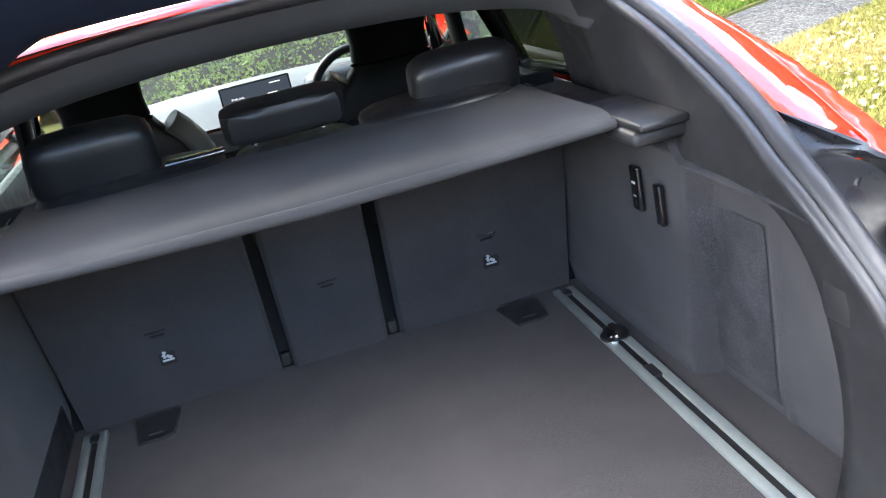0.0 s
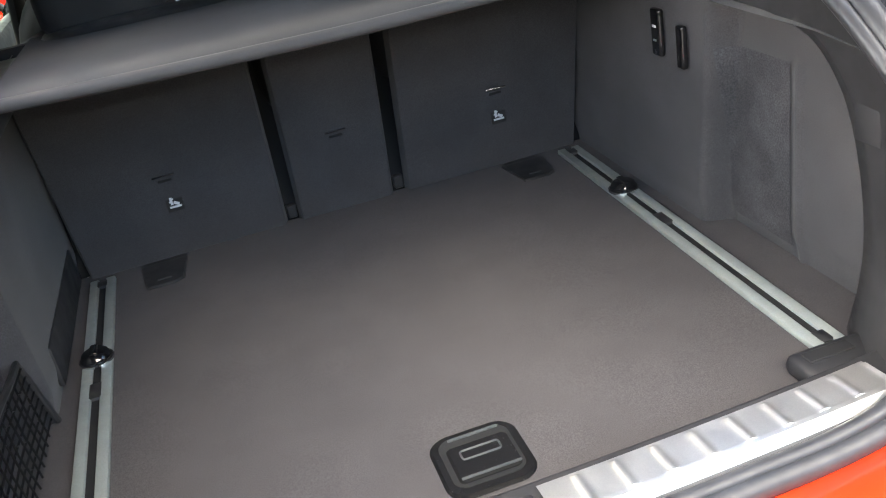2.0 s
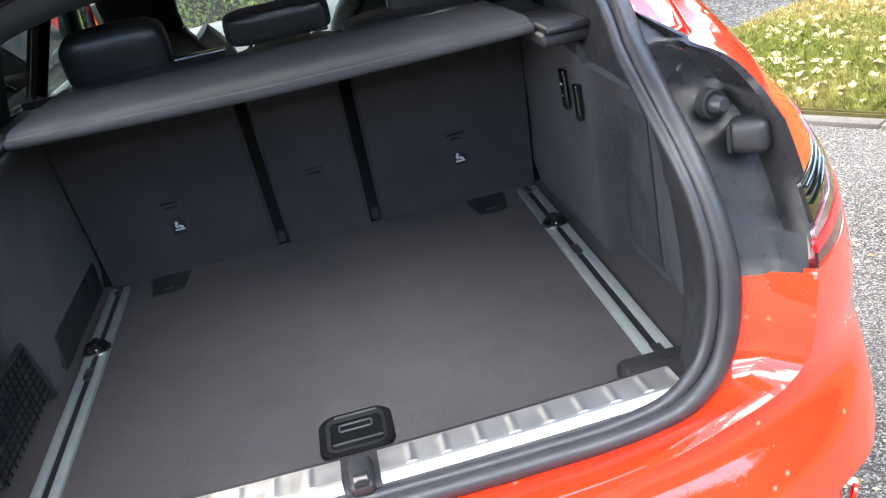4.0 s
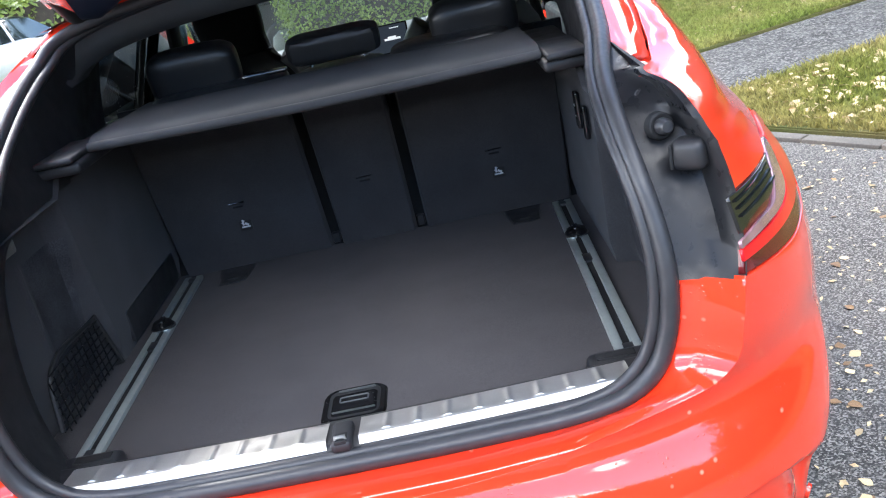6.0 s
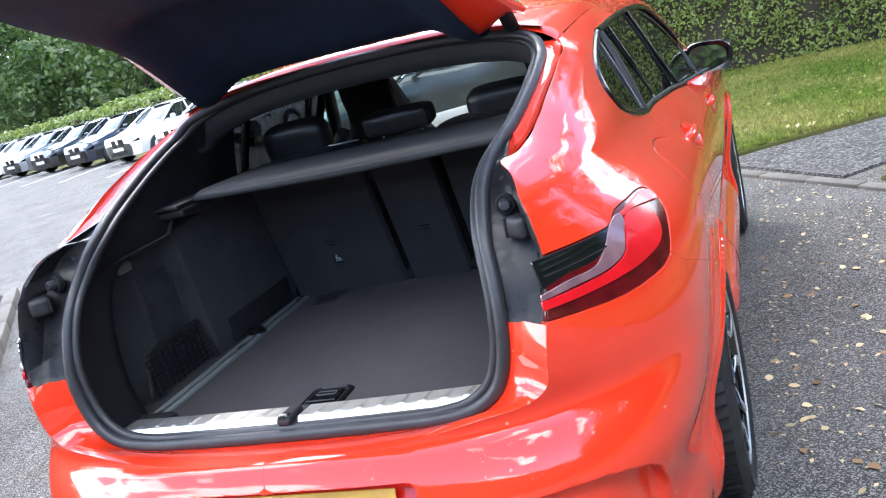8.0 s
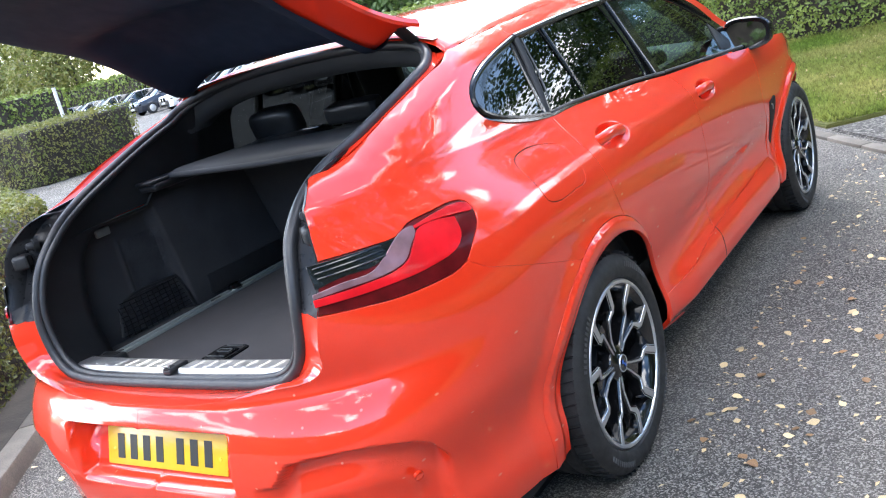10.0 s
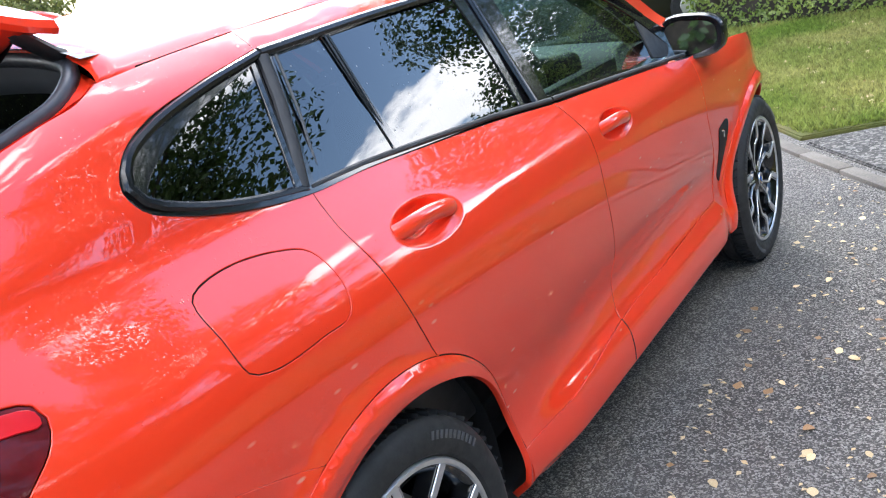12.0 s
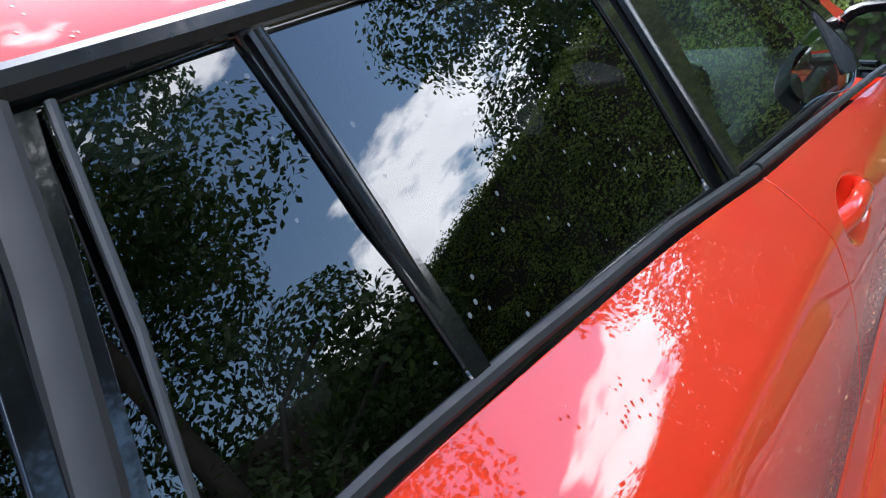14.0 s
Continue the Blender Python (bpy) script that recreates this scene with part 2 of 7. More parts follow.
LAMP_RED = material("red_lens", (.85, .010, .018), rough=.3, coat=.6, spec=.2, var=.2, base2=(.62, .006, .012), var_scale=10)
LAMP_DARK = material("dark_red_lens", (.14, .006, .009), rough=.2, coat=.6, spec=.2, var=.4, var_scale=16)
LAMP_CLEAR = material("silver_lens", (.46, .24, .27), rough=.14, metal=.45, coat=1, var=.3, var_scale=20)
PLATE_YELLOW = material("yellow_plate", (.80, .52, .02), rough=.3, coat=.3, var=.12, var_scale=14)
INK = material("black_print", (.012, .012, .012), rough=.4)
WHITE_PRINT = material("white_print", (.7, .7, .7), rough=.5, var=.1)
SILVER = material("chrome_trim", (.75, .75, .76), rough=.12, metal=1, var=.1)
SEAT_GREY = material("charcoal_leather", (.042, .043, .045), rough=.5, var=.25, var_scale=12, bump=.0006, bump_scale=450)
GREY_TRIM = material("light_grey_dashboard", (.105, .107, .105), rough=.6, var=.12, bump=.0006, bump_scale=500)
HEADER_GREY = material("dark_grey_header_trim", (.055, .056, .060), rough=.55, var=.2, bump=.0006, bump_scale=500)
CREAM = material("grey_leather_bolster", (.17, .17, .16), rough=.5, var=.15, bump=.0006, bump_scale=500)
SCREEN = material("screen", (.012, .014, .018), rough=.4, spec=.15, emit=(.02, .026, .035), emit_strength=.3)
SCREEN_LIGHT = material("screen_light", (.6, .6, .62), rough=.3, emit=(.75, .78, .8), emit_strength=.2)
SCREEN_RED = material("screen_red", (.5, .02, .02), rough=.3, emit=(.8, .03, .03), emit_strength=.5)
MIRROR = material("dimmed_mirror_glass", (.40, .42, .43), rough=.02, metal=1)
PRIVACY = glass("privacy_glass", (.75, .85, .9), .05, spots=.13)
DOOR_GLASS = glass("green_door_glass", (.62, .95, .86), .36, spots=.12)
SCREEN_GLASS = glass("windscreen_glass", (.85, .97, .93), .75)
# ---- the car's outer surface, right-hand half; u runs forward along the side and, below 0.8, round the rear corner ----
def spline(xs, ys):
    """A natural cubic spline through the given knots."""
    xs, ys = np.array(xs, float), np.array(ys, float)
    n, h = len(xs), np.diff(xs)
    a, r = np.zeros((n, n)), np.zeros(n)
    a[0, 0] = a[-1, -1] = 1
    for i in range(1, n - 1):
        a[i, i - 1], a[i, i], a[i, i + 1] = h[i - 1], 2 * (h[i - 1] + h[i]), h[i]
        r[i] = 6 * ((ys[i + 1] - ys[i]) / h[i] - (ys[i] - ys[i - 1]) / h[i - 1])
    m = np.linalg.solve(a, r)

    def f(x):
        x = np.clip(np.asarray(x, float), xs[0], xs[-1])
        i = np.clip(np.searchsorted(xs, x) - 1, 0, n - 2)
        d, e = x - xs[i], xs[i + 1] - x
        return (m[i] * e**3 + m[i + 1] * d**3) / (6 * h[i]) + (ys[i] / h[i] - m[i] * h[i] / 6) * e + (ys[i + 1] / h[i] - m[i + 1] * h[i] / 6) * d
    return f


def step(a, b, x):
    t = np.clip((x - a) / (b - a), 0, 1)
    return t * t * (3 - 2 * t)


BELT = 1.2
Y1, L_SPAN, Y2 = 0.8, 1.55, 3.55
half_width = spline([.15, .22, .30, .36, .44, .54, .66, .80, .92, 1.0, 1.06, 1.12, 1.16, 1.2, 1.3, 1.4, 1.485, 1.54],
                    [.83, .878, .905, .908, .896, .893, .917, .940, .946, .937, .915, .872, .838, .805, .772, .735, .692, .63])
corner_power = spline([.2, .5, .64, .8, .95, 1.1, 1.235, 1.35, 1.5], [3.2, 3.7, 3.7, 3.2, 2.7, 2.55, 3.0, 3.2, 3.2])
corner_length = spline([.2, .3, .45, .6, .70, .76, .80, .86, .95, 1.1, 1.235, 1.5], [.86, .90, .935, .955, .94, .915, .90, .93, .98, 1.02, 1.0, .9])
nose_length = spline([.2, .4, .7, .9, 1.05, 1.2, 1.5], [1.0, 1.1, 1.13, 1.06, .95, .85, .8])


crown_scale = spline([0, .1, .2, .3, .4, .5, .6, .7, .8, 1.0, 1.2, 1.55, 2.0], [3.6, 3.4, 3.0, 2.4, 1.9, 1.62, 1.43, 1.29, 1.19, 1.10, 1.05, 1.0, 1.0])


def crown(y):
    """How much lower the roof sits towards the tail: a scale of heights above the belt."""
    return crown_scale(np.clip(y, 0, 2.0))


def arch_flare(y, z):
    out = 0
    for yc in (1.0, 3.864):
        r = np.hypot(y - yc, z - .36)
        out = out + 0.017 * step(.53, .455, r)
    return out


def skin(u, z, lift=0.0):
    """Places on the right-hand skin, as an array of x, y, z."""
    u, z = np.atleast_1d(np.asarray(u, float)), np.atleast_1d(np.asarray(z, float))
    u, z = np.broadcast_arrays(u, z)
    yy = np.clip(u, 0, 5)
    zn = np.where(z > BELT, BELT + (z - BELT) * crown(yy), z)
    w = half_width(zn)
    x, y = w.copy(), u.astype(float).copy()
    m = u < Y1
    if m.any():
        n, L, wm = corner_power(z[m])[:, None], corner_length(z[m])[:, None], w[m][:, None]
        ph = np.linspace(0, np.pi / 2, 121)[None, :]
        c, s = np.cos(ph), np.sin(ph)
        r = (np.abs(c)**n + np.abs(s)**n)**(-1 / n)
        cx, cy = wm * r * c, Y1 - L * r * s
        d = np.concatenate([np.zeros((len(wm), 1)), np.cumsum(np.hypot(np.diff(cx), np.diff(cy)), axis=1)], axis=1)
        f = np.clip((Y1 - u[m]) / L_SPAN, 0, 1)[:, None] * d[:, -1:]
        i = np.clip((d < f).sum(axis=1) - 1, 0, 119)
        k = np.arange(len(i))
        t = (f[:, 0] - d[k, i]) / (d[k, i + 1] - d[k, i])
        x[m], y[m] = cx[k, i] + t * (cx[k, i + 1] - cx[k, i]), cy[k, i] + t * (cy[k, i + 1] - cy[k, i])
    q = np.clip((u - Y2) / nose_length(z), 0, 1)
    x = x * (1 - q**2.6)**(1 / 2.6)
    x = x - .035 * step(.66, .40, z) * step(.95, .55, y) * step(-.3, .1, u)
    x = x + arch_flare(y, z) * (u > -.1)
    p = np.stack([x, y, z.astype(float)], axis=1)
    return p


def skin_normal(u, z, fn=None):
    fn = fn or skin
    h = .004
    a = fn(np.asarray(u) + h, z) - fn(np.asarray(u) - h, z)
    b = fn(u, np.asarray(z) + h) - fn(u, np.asarray(z) - h)
    n = np.cross(a, b)
    return n / np.maximum(np.linalg.norm(n, axis=1, keepdims=True), 1e-9)


def pane_skin(u, z):
    """The side glass: flatter than the body below it."""
    p = skin(u, z)
    u2, z2 = np.broadcast_arrays(np.atleast_1d(np.asarray(u, float)), np.atleast_1d(np.asarray(z, float)))
    zn = np.where(z2 > BELT, BELT + (z2 - BELT) * crown(np.clip(u2, 0, 5)), z2)
    w = .8125 - .385 * (zn - 1.2) - .12 * (zn - 1.2)**2
    p[:, 0] *= w / half_width(zn)
    return p

# ---- building tools ----
from mathutils.geometry import delaunay_2d_cdt


def finish(me, mat, angle=38, normals=None):
    for m in (mat if isinstance(mat, (list, tuple)) else [mat]):
        me.materials.append(m)
    me.polygons.foreach_set("use_smooth", [True] * len(me.polygons))
    if normals is not None:
        me.normals_split_custom_set_from_vertices(normals)
    else:
        me.set_sharp_from_angle(angle=radians(angle))
    return me


def part(name, bm, mat, parent=None, label="", angle=38):
    """Links a bmesh (or a mesh) as one object under a thing or a part."""
    if isinstance(bm, bmesh.types.BMesh):
        me = bpy.data.meshes.new(name)
        bm.to_mesh(me)
        bm.free()
        finish(me, mat, angle)
    else:
        me = bm
    ob = new(name, me)
    if parent:
        ob.parent = parent
    return tagged(ob, label)


def thing(name, label, category, group="", kind="", at=(0, 0, 0)):
    ob = new(name)
    ob.empty_display_size = .1
    ob.location = at
    return tagged(ob, label, category, group, kind)


def add(bm, other, m=None):
    """Adds a bmesh to another, moved by m."""
    me = bpy.data.meshes.new("t")
    other.to_mesh(me)
    other.free()
    if m is not None:
        me.transform(m)
    bm.from_mesh(me)
    bpy.data.meshes.remove(me)
    return bm


def box(cx, cy, cz, sx, sy, sz, bevel=.004, segs=2, m=None):
    """A bevelled box by centre and full sizes."""
    bm = bmesh.new()
    bmesh.ops.create_cube(bm, size=1, matrix=Matrix.Diagonal((sx, sy, sz, 1)))
    if bevel:
        bmesh.ops.bevel(bm, geom=bm.edges[:], offset=min(bevel, .45 * min(sx, sy, sz)), segments=segs, affect="EDGES", profile=.5)
    bmesh.ops.transform(bm, matrix=Matrix.Translation((cx, cy, cz)) @ (m or Matrix()), verts=bm.verts[:])
    return bm


def tube(points, r, sides=10, closed=False, flat=1.0, profile=None):
    """A swept tube along points; profile: a list of (a, b) offsets, else a circle."""
    pts = [Vector(p) for p in points]
    n = len(pts)
    prof = profile or [(r * math.cos(2 * math.pi * k / sides), flat * r * math.sin(2 * math.pi * k / sides)) for k in range(sides)]
    k = len(prof)
    verts, faces = [], []
    up = None
    for i, p in enumerate(pts):
        d = (pts[(i + 1) % n] - pts[i - 1]) if closed else (pts[min(i + 1, n - 1)] - pts[max(i - 1, 0)])
        d.normalize()
        if up is None:
            up = Vector((0, 0, 1)) if abs(d.z) < .9 else Vector((1, 0, 0))
        side = d.cross(up).normalized()
        up = side.cross(d).normalized()
        verts += [p + side * a + up * b for a, b in prof]
    for i in range(n if closed else n - 1):
        for j in range(k):
            a, b = i * k, ((i + 1) % n) * k
            faces.append((a + j, a + (j + 1) % k, b + (j + 1) % k, b + j))
    if not closed:
        faces += [tuple(range(k))[::-1], tuple(range((n - 1) * k, n * k))]
    me = bpy.data.meshes.new("tube")
    me.from_pydata(verts, [], faces)
    bm = bmesh.new()
    bm.from_mesh(me)
    bpy.data.meshes.remove(me)
    bmesh.ops.recalc_face_normals(bm, faces=bm.faces[:])
    return bm


def lathe(profile, n=48, axis="X", closed=False):
    """Turns (radius, along) pairs round the axis."""
    verts, faces = [], []
    for r, a in profile:
        for k in range(n):
            c, s = math.cos(2 * math.pi * k / n), math.sin(2 * math.pi * k / n)
            verts.append((a, r * c, r * s) if axis == "X" else (r * c, r * s, a))
    m = len(profile)
    for i in range(m if closed else m - 1):
        for k in range(n):
            a, b = i * n, ((i + 1) % m) * n
            faces.append((a + k, a + (k + 1) % n, b + (k + 1) % n, b + k))
    me = bpy.data.meshes.new("lathe")
    me.from_pydata(verts, [], faces)
    bm = bmesh.new()
    bm.from_mesh(me)
    bpy.data.meshes.remove(me)
    bmesh.ops.remove_doubles(bm, verts=bm.verts[:], dist=1e-5)
    bmesh.ops.recalc_face_normals(bm, faces=bm.faces[:])
    return bm


def grid_surface(fn, us, vs, thick=0.0, flip=False):
    """A sheet over the grid us x vs from fn(u, v) -> (x, y, z)."""
    verts = [fn(u, v) for u in us for v in vs]
    m, faces = len(vs), []
    for i in range(len(us) - 1):
        for j in range(m - 1):
            f = (i * m + j, (i + 1) * m + j, (i + 1) * m + j + 1, i * m + j + 1)
            faces.append(f[::-1] if flip else f)
    me = bpy.data.meshes.new("grid")
    me.from_pydata(verts, [], faces)
    bm = bmesh.new()
    bm.from_mesh(me)
    bpy.data.meshes.remove(me)
    if thick:
        bm.normal_update()
        geo = bmesh.ops.solidify(bm, geom=bm.faces[:], thickness=thick)
    return bm


def curve_points(pts, step_len=.02, closed=False):
    """Points along a smooth curve through pts. A point whose last entry is 'c' is a sharp corner."""
    sharp = [p[-1] == "c" for p in pts]
    q = [np.array([v for v in p if v != "c"], float) for p in pts]
    n, out = len(q), []
    rng = range(n) if closed else range(n - 1)
    for i in rng:
        a, b = q[i], q[(i + 1) % n]
        p0 = q[i - 1] if (closed or i > 0) and not sharp[i] else 2 * a - b
        p3 = q[(i + 2) % n] if (closed or i + 2 < n) and not sharp[(i + 1) % n] else 2 * b - a
        k = max(1, int(round(np.linalg.norm(b - a) / step_len)))
        # centripetal-like tangents keep short spans from bulging
        d1, d0, d2 = np.linalg.norm(b - a), np.linalg.norm(a - p0), np.linalg.norm(p3 - b)
        t0 = ((a - p0) / max(d0, 1e-6) * d1 + (b - a)) / 2
        t1 = ((p3 - b) / max(d2, 1e-6) * d1 + (b - a)) / 2
        for s in range(k):
            t = s / k
            out.append((2 * t**3 - 3 * t**2 + 1) * a + (t**3 - 2 * t**2 + t) * t0 + (-2 * t**3 + 3 * t**2) * b + (t**3 - t**2) * t1)
    if not closed:
        out.append(q[-1])
    return np.array(out)


def inside(poly, pts):
    x, y = pts[:, 0], pts[:, 1]
    c = np.zeros(len(pts), bool)
    a, b = poly, np.roll(poly, -1, axis=0)
    for (x0, y0), (x1, y1) in zip(a, b):
        if y0 != y1:
            c ^= ((y0 > y) != (y1 > y)) & (x < (x1 - x0) * (y - y0) / (y1 - y0) + x0)
    return c


def edge_distance(poly, pts):
    d = np.full(len(pts), 9.0)
    for p, q in zip(poly, np.roll(poly, -1, axis=0)):
        e = q - p
        t = np.clip(((pts - p) @ e) / max(e @ e, 1e-12), 0, 1)
        d = np.minimum(d, np.linalg.norm(pts - (p + t[:, None] * e), axis=1))
    return d


def shrink(poly, gap):
    a = 0.5 * np.sum(poly[:, 0] * np.roll(poly[:, 1], -1) - np.roll(poly[:, 0], -1) * poly[:, 1])
    t = np.roll(poly, -1, axis=0) - np.roll(poly, 1, axis=0)
    nrm = np.stack([-t[:, 1], t[:, 0]], 1) * np.sign(a)
    nrm /= np.maximum(np.linalg.norm(nrm, axis=1, keepdims=True), 1e-9)
    return poly + nrm * gap


def panel_mesh(outline, fn=None, gap=.003, lift=0.0, flange=.018, cell=.03, fine=(), side=1, edge_step=.015, mat=None, name="panel", holes=(), dark=False):
    """A trimmed piece of the skin with turned edges. outline: (u, z) knots; fine: (u0, u1, z0, z1, cell) windows of denser mesh."""
    fn = fn or skin
    poly = shrink(curve_points(outline, edge_step, True), gap)
    lo, hi = poly.min(0), poly.max(0)

    def lattice(a0, a1, b0, b1, c):
        g = np.stack(np.meshgrid(np.arange(a0 + c / 2, a1, c), np.arange(b0 + c / 2, b1, c)), -1).reshape(-1, 2)
        return g
    pts = lattice(lo[0], hi[0], lo[1], hi[1], cell)
    keep = inside(poly, pts) & (edge_distance(poly, pts) > .45 * min(cell, edge_step * 1.6))
    pts = pts[keep]
    for u0, u1, z0, z1, c in fine:
        pts = pts[~((pts[:, 0] > u0) & (pts[:, 0] < u1) & (pts[:, 1] > z0) & (pts[:, 1] < z1))]
        g = lattice(max(u0, lo[0]), min(u1, hi[0]), max(z0, lo[1]), min(z1, hi[1]), c)
        g = g[inside(poly, g) & (edge_distance(poly, g) > .5 * c)]
        pts = np.concatenate([pts, g])
    loops, edges, start = [], [], len(poly)
    for h in holes:
        hp = shrink(curve_points(h, edge_step, True), -gap)
        pts = pts[~inside(hp, pts) & (edge_distance(hp, pts) > .4 * edge_step)]
        loops.append(hp)
    for hp in loops:
        edges += [(start + i, start + (i + 1) % len(hp)) for i in range(len(hp))]
        start += len(hp)
    allp = np.concatenate([poly, *loops, pts])
    res = delaunay_2d_cdt([Vector(p) for p in allp], edges, [list(range(len(poly)))], 1, 1e-6)
    v2 = np.array([[v.x, v.y] for v in res[0]])
    tris = [list(t) for t in res[2]]
    for hp in loops:
        mid = np.array([v2[t].mean(0) for t in tris])
        tris = [t for t, k in zip(tris, inside(hp, mid)) if not k]
    origin = {o: i for i, src in enumerate(res[3]) for o in src}
    nrm = skin_normal(v2[:, 0], v2[:, 1], fn)
    p3 = fn(v2[:, 0], v2[:, 1]) + nrm * lift
    rings, start = [], 0
    for k, lp in enumerate([poly, *loops]):
        ring = [origin[i] for i in range(start, start + len(lp)) if i in origin]
        rings.append(([r for i, r in enumerate(ring) if r != ring[i - 1]], 1 if k == 0 else -1))
        start += len(lp)
    verts, norms = [p3], [nrm]
    faces = []
    for t in tris:
        a, b, c = (p3[i] for i in t)
        if np.dot(np.cross(b - a, c - a), nrm[t[0]]) < 0:
            t = t[::-1]
        faces.append(tuple(t))
    n0, gap_shade_faces = len(p3), []
    for ring, way in rings if flange else ():
        k = len(ring)
        rp, rn = p3[ring], nrm[ring]
        tan = np.roll(rp, -1, axis=0) - np.roll(rp, 1, axis=0)
        outw = np.cross(tan, rn)
        outw /= np.maximum(np.linalg.norm(outw, axis=1, keepdims=True), 1e-9)
        if np.sum(outw * (rp - rp.mean(0))) * way < 0:
            outw = -outw
        r1 = rp + outw * .0012 - rn * .0015
        r2 = rp + outw * .0012 - rn * flange
        e1 = outw + .4 * rn
        verts += [r1, r2]
        norms += [e1 / np.linalg.norm(e1, axis=1, keepdims=True), outw]
        for i in range(k):
            j = (i + 1) % k
            faces.append((ring[i], ring[j], n0 + j, n0 + i))
            gap_shade_faces.append(len(faces))
            faces.append((n0 + i, n0 + j, n0 + k + j, n0 + k + i))
        n0 += 2 * k
    V, N = np.concatenate(verts), np.concatenate(norms)
    n_tri = len(tris)
    fixed = []
    for q, f in enumerate(faces):
        if q >= n_tri:
            a, b, c = V[f[0]], V[f[1]], V[f[2]]
            if np.dot(np.cross(b - a, c - a), N[f[2]]) < 0:
                f = f[::-1]
        fixed.append(f)
    if side < 0:
        V, N = V * (-1, 1, 1), N * (-1, 1, 1)
        fixed = [f[::-1] for f in fixed]
    me = bpy.data.meshes.new(name)
    me.from_pydata(V.tolist(), [], fixed)
    finish(me, [mat, DARK], normals=N.tolist())
    # turned edges coloured near-black instead of body paint: the shut line's shade
    for q in gap_shade_faces if dark else ():
        me.polygons[q].material_index = 1
    return me


def panel(name, outline, mat, parent, label="", side=1, **kw):
    return part(name, panel_mesh(outline, mat=mat, side=side, name=name, **kw), mat, parent, label)


def loft(curves, closed=False, flip=False):
    """A sheet through several curves of equal length."""
    k = len(curves[0])
    verts = [tuple(p) for c in curves for p in c]
    faces = []
    for i in range(len(curves) - 1):
        for j in range(k if closed else k - 1):
            f = (i * k + j, i * k + (j + 1) % k, (i + 1) * k + (j + 1) % k, (i + 1) * k + j)
            faces.append(f[::-1] if flip else f)
    me = bpy.data.meshes.new("loft")
    me.from_pydata(verts, [], faces)
    bm = bmesh.new()
    bm.from_mesh(me)
    bpy.data.meshes.remove(me)
    bmesh.ops.remove_doubles(bm, verts=bm.verts[:], dist=1e-5)
    return bm


def resample(pts, n):
    pts = np.array([list(p) for p in pts], float)
    d = np.concatenate([[0], np.cumsum(np.linalg.norm(np.diff(pts, axis=0), axis=1))])
    s = np.linspace(0, d[-1], n)
    return np.stack([np.interp(s, d, pts[:, k]) for k in range(3)], 1)


def leaves_mesh(name, centres, normals, size, mat, ratio=.6, jitter=.35, fold=.25, seed=1):
    """Many small bent leaves, each of four triangles."""
    rng = np.random.default_rng(seed)
    n = len(centres)
    nr = normals + rng.normal(0, .55, (n, 3))
    nr /= np.linalg.norm(nr, axis=1, keepdims=True)
    a = np.cross(nr, rng.normal(0, 1, (n, 3)))
    a /= np.linalg.norm(a, axis=1, keepdims=True)
    b = np.cross(nr, a)
    s = (size * (1 + rng.uniform(-jitter, jitter, n)))[:, None]
    tip, tail = centres + a * s * .5, centres - a * s * .5
    l, r = centres + b * s * ratio * .5 + nr * s * fold * .4, centres - b * s * ratio * .5 + nr * s * fold * .4
    V = np.stack([tail, l, tip, r], 1).reshape(-1, 3)
    idx = np.arange(n) * 4
    F = np.concatenate([np.stack([idx, idx + 2, idx + 1], 1), np.stack([idx, idx + 3, idx + 2], 1)])
    me = bpy.data.meshes.new(name)
    me.from_pydata(V.tolist(), [], F.tolist())
    return finish(me, mat)

# ---- the red car ----
car = thing("car", "bright orange-red coupe-backed SUV, wet, parked with its tailgate open", "car")
CAR = car
ARCH_R, ARCH_F = (1.04, .35), (3.864, .35)


def arc(c, r, a0, a1, n=14):
    return [(c[0] + r * math.cos(radians(a0 + (a1 - a0) * i / n)), c[1] + r * math.sin(radians(a0 + (a1 - a0) * i / n))) for i in range(n + 1)]


def height_at(y, zn):
    """The height at which the skin above the belt has the normal height zn."""
    return float(BELT + (zn - BELT) / crown(np.array(y)))


BUMPER_LINE = [(.618, .877), (.457, .934), (.405, .954)]
LAMP = [(-.058, .995, "c"), (.054, .984), (.145, .977), (.222, .977), (.31, .981), (.352, .993), (.406, 1.037), (.449, 1.073), (.463, 1.102),
        (.456, 1.121), (.424, 1.132), (.335, 1.133), (.252, 1.128), (.206, 1.111), (.128, 1.112), (0, 1.117, "c")]
FLAP = [(.746, 1.14), (.79, 1.156), (.97, 1.142), (1.013, 1.122), (1.024, 1.045), (1.005, 1.007), (.93, 1.0), (.785, 1.004), (.752, 1.02), (.743, 1.08)]
CUP_R, CUP_F = (1.332, 1.069), (2.31, 1.02)


def sharp(p):
    return (p[0], p[1], "c")


def scallop(c):
    """A hand-sized dimple behind a door handle."""
    return lambda u, z: np.clip(1 - ((u - c[0] - .25 * (c[1] - z)) / .122)**2 - ((z - c[1]) / .046)**2, 0, 1)**1.4


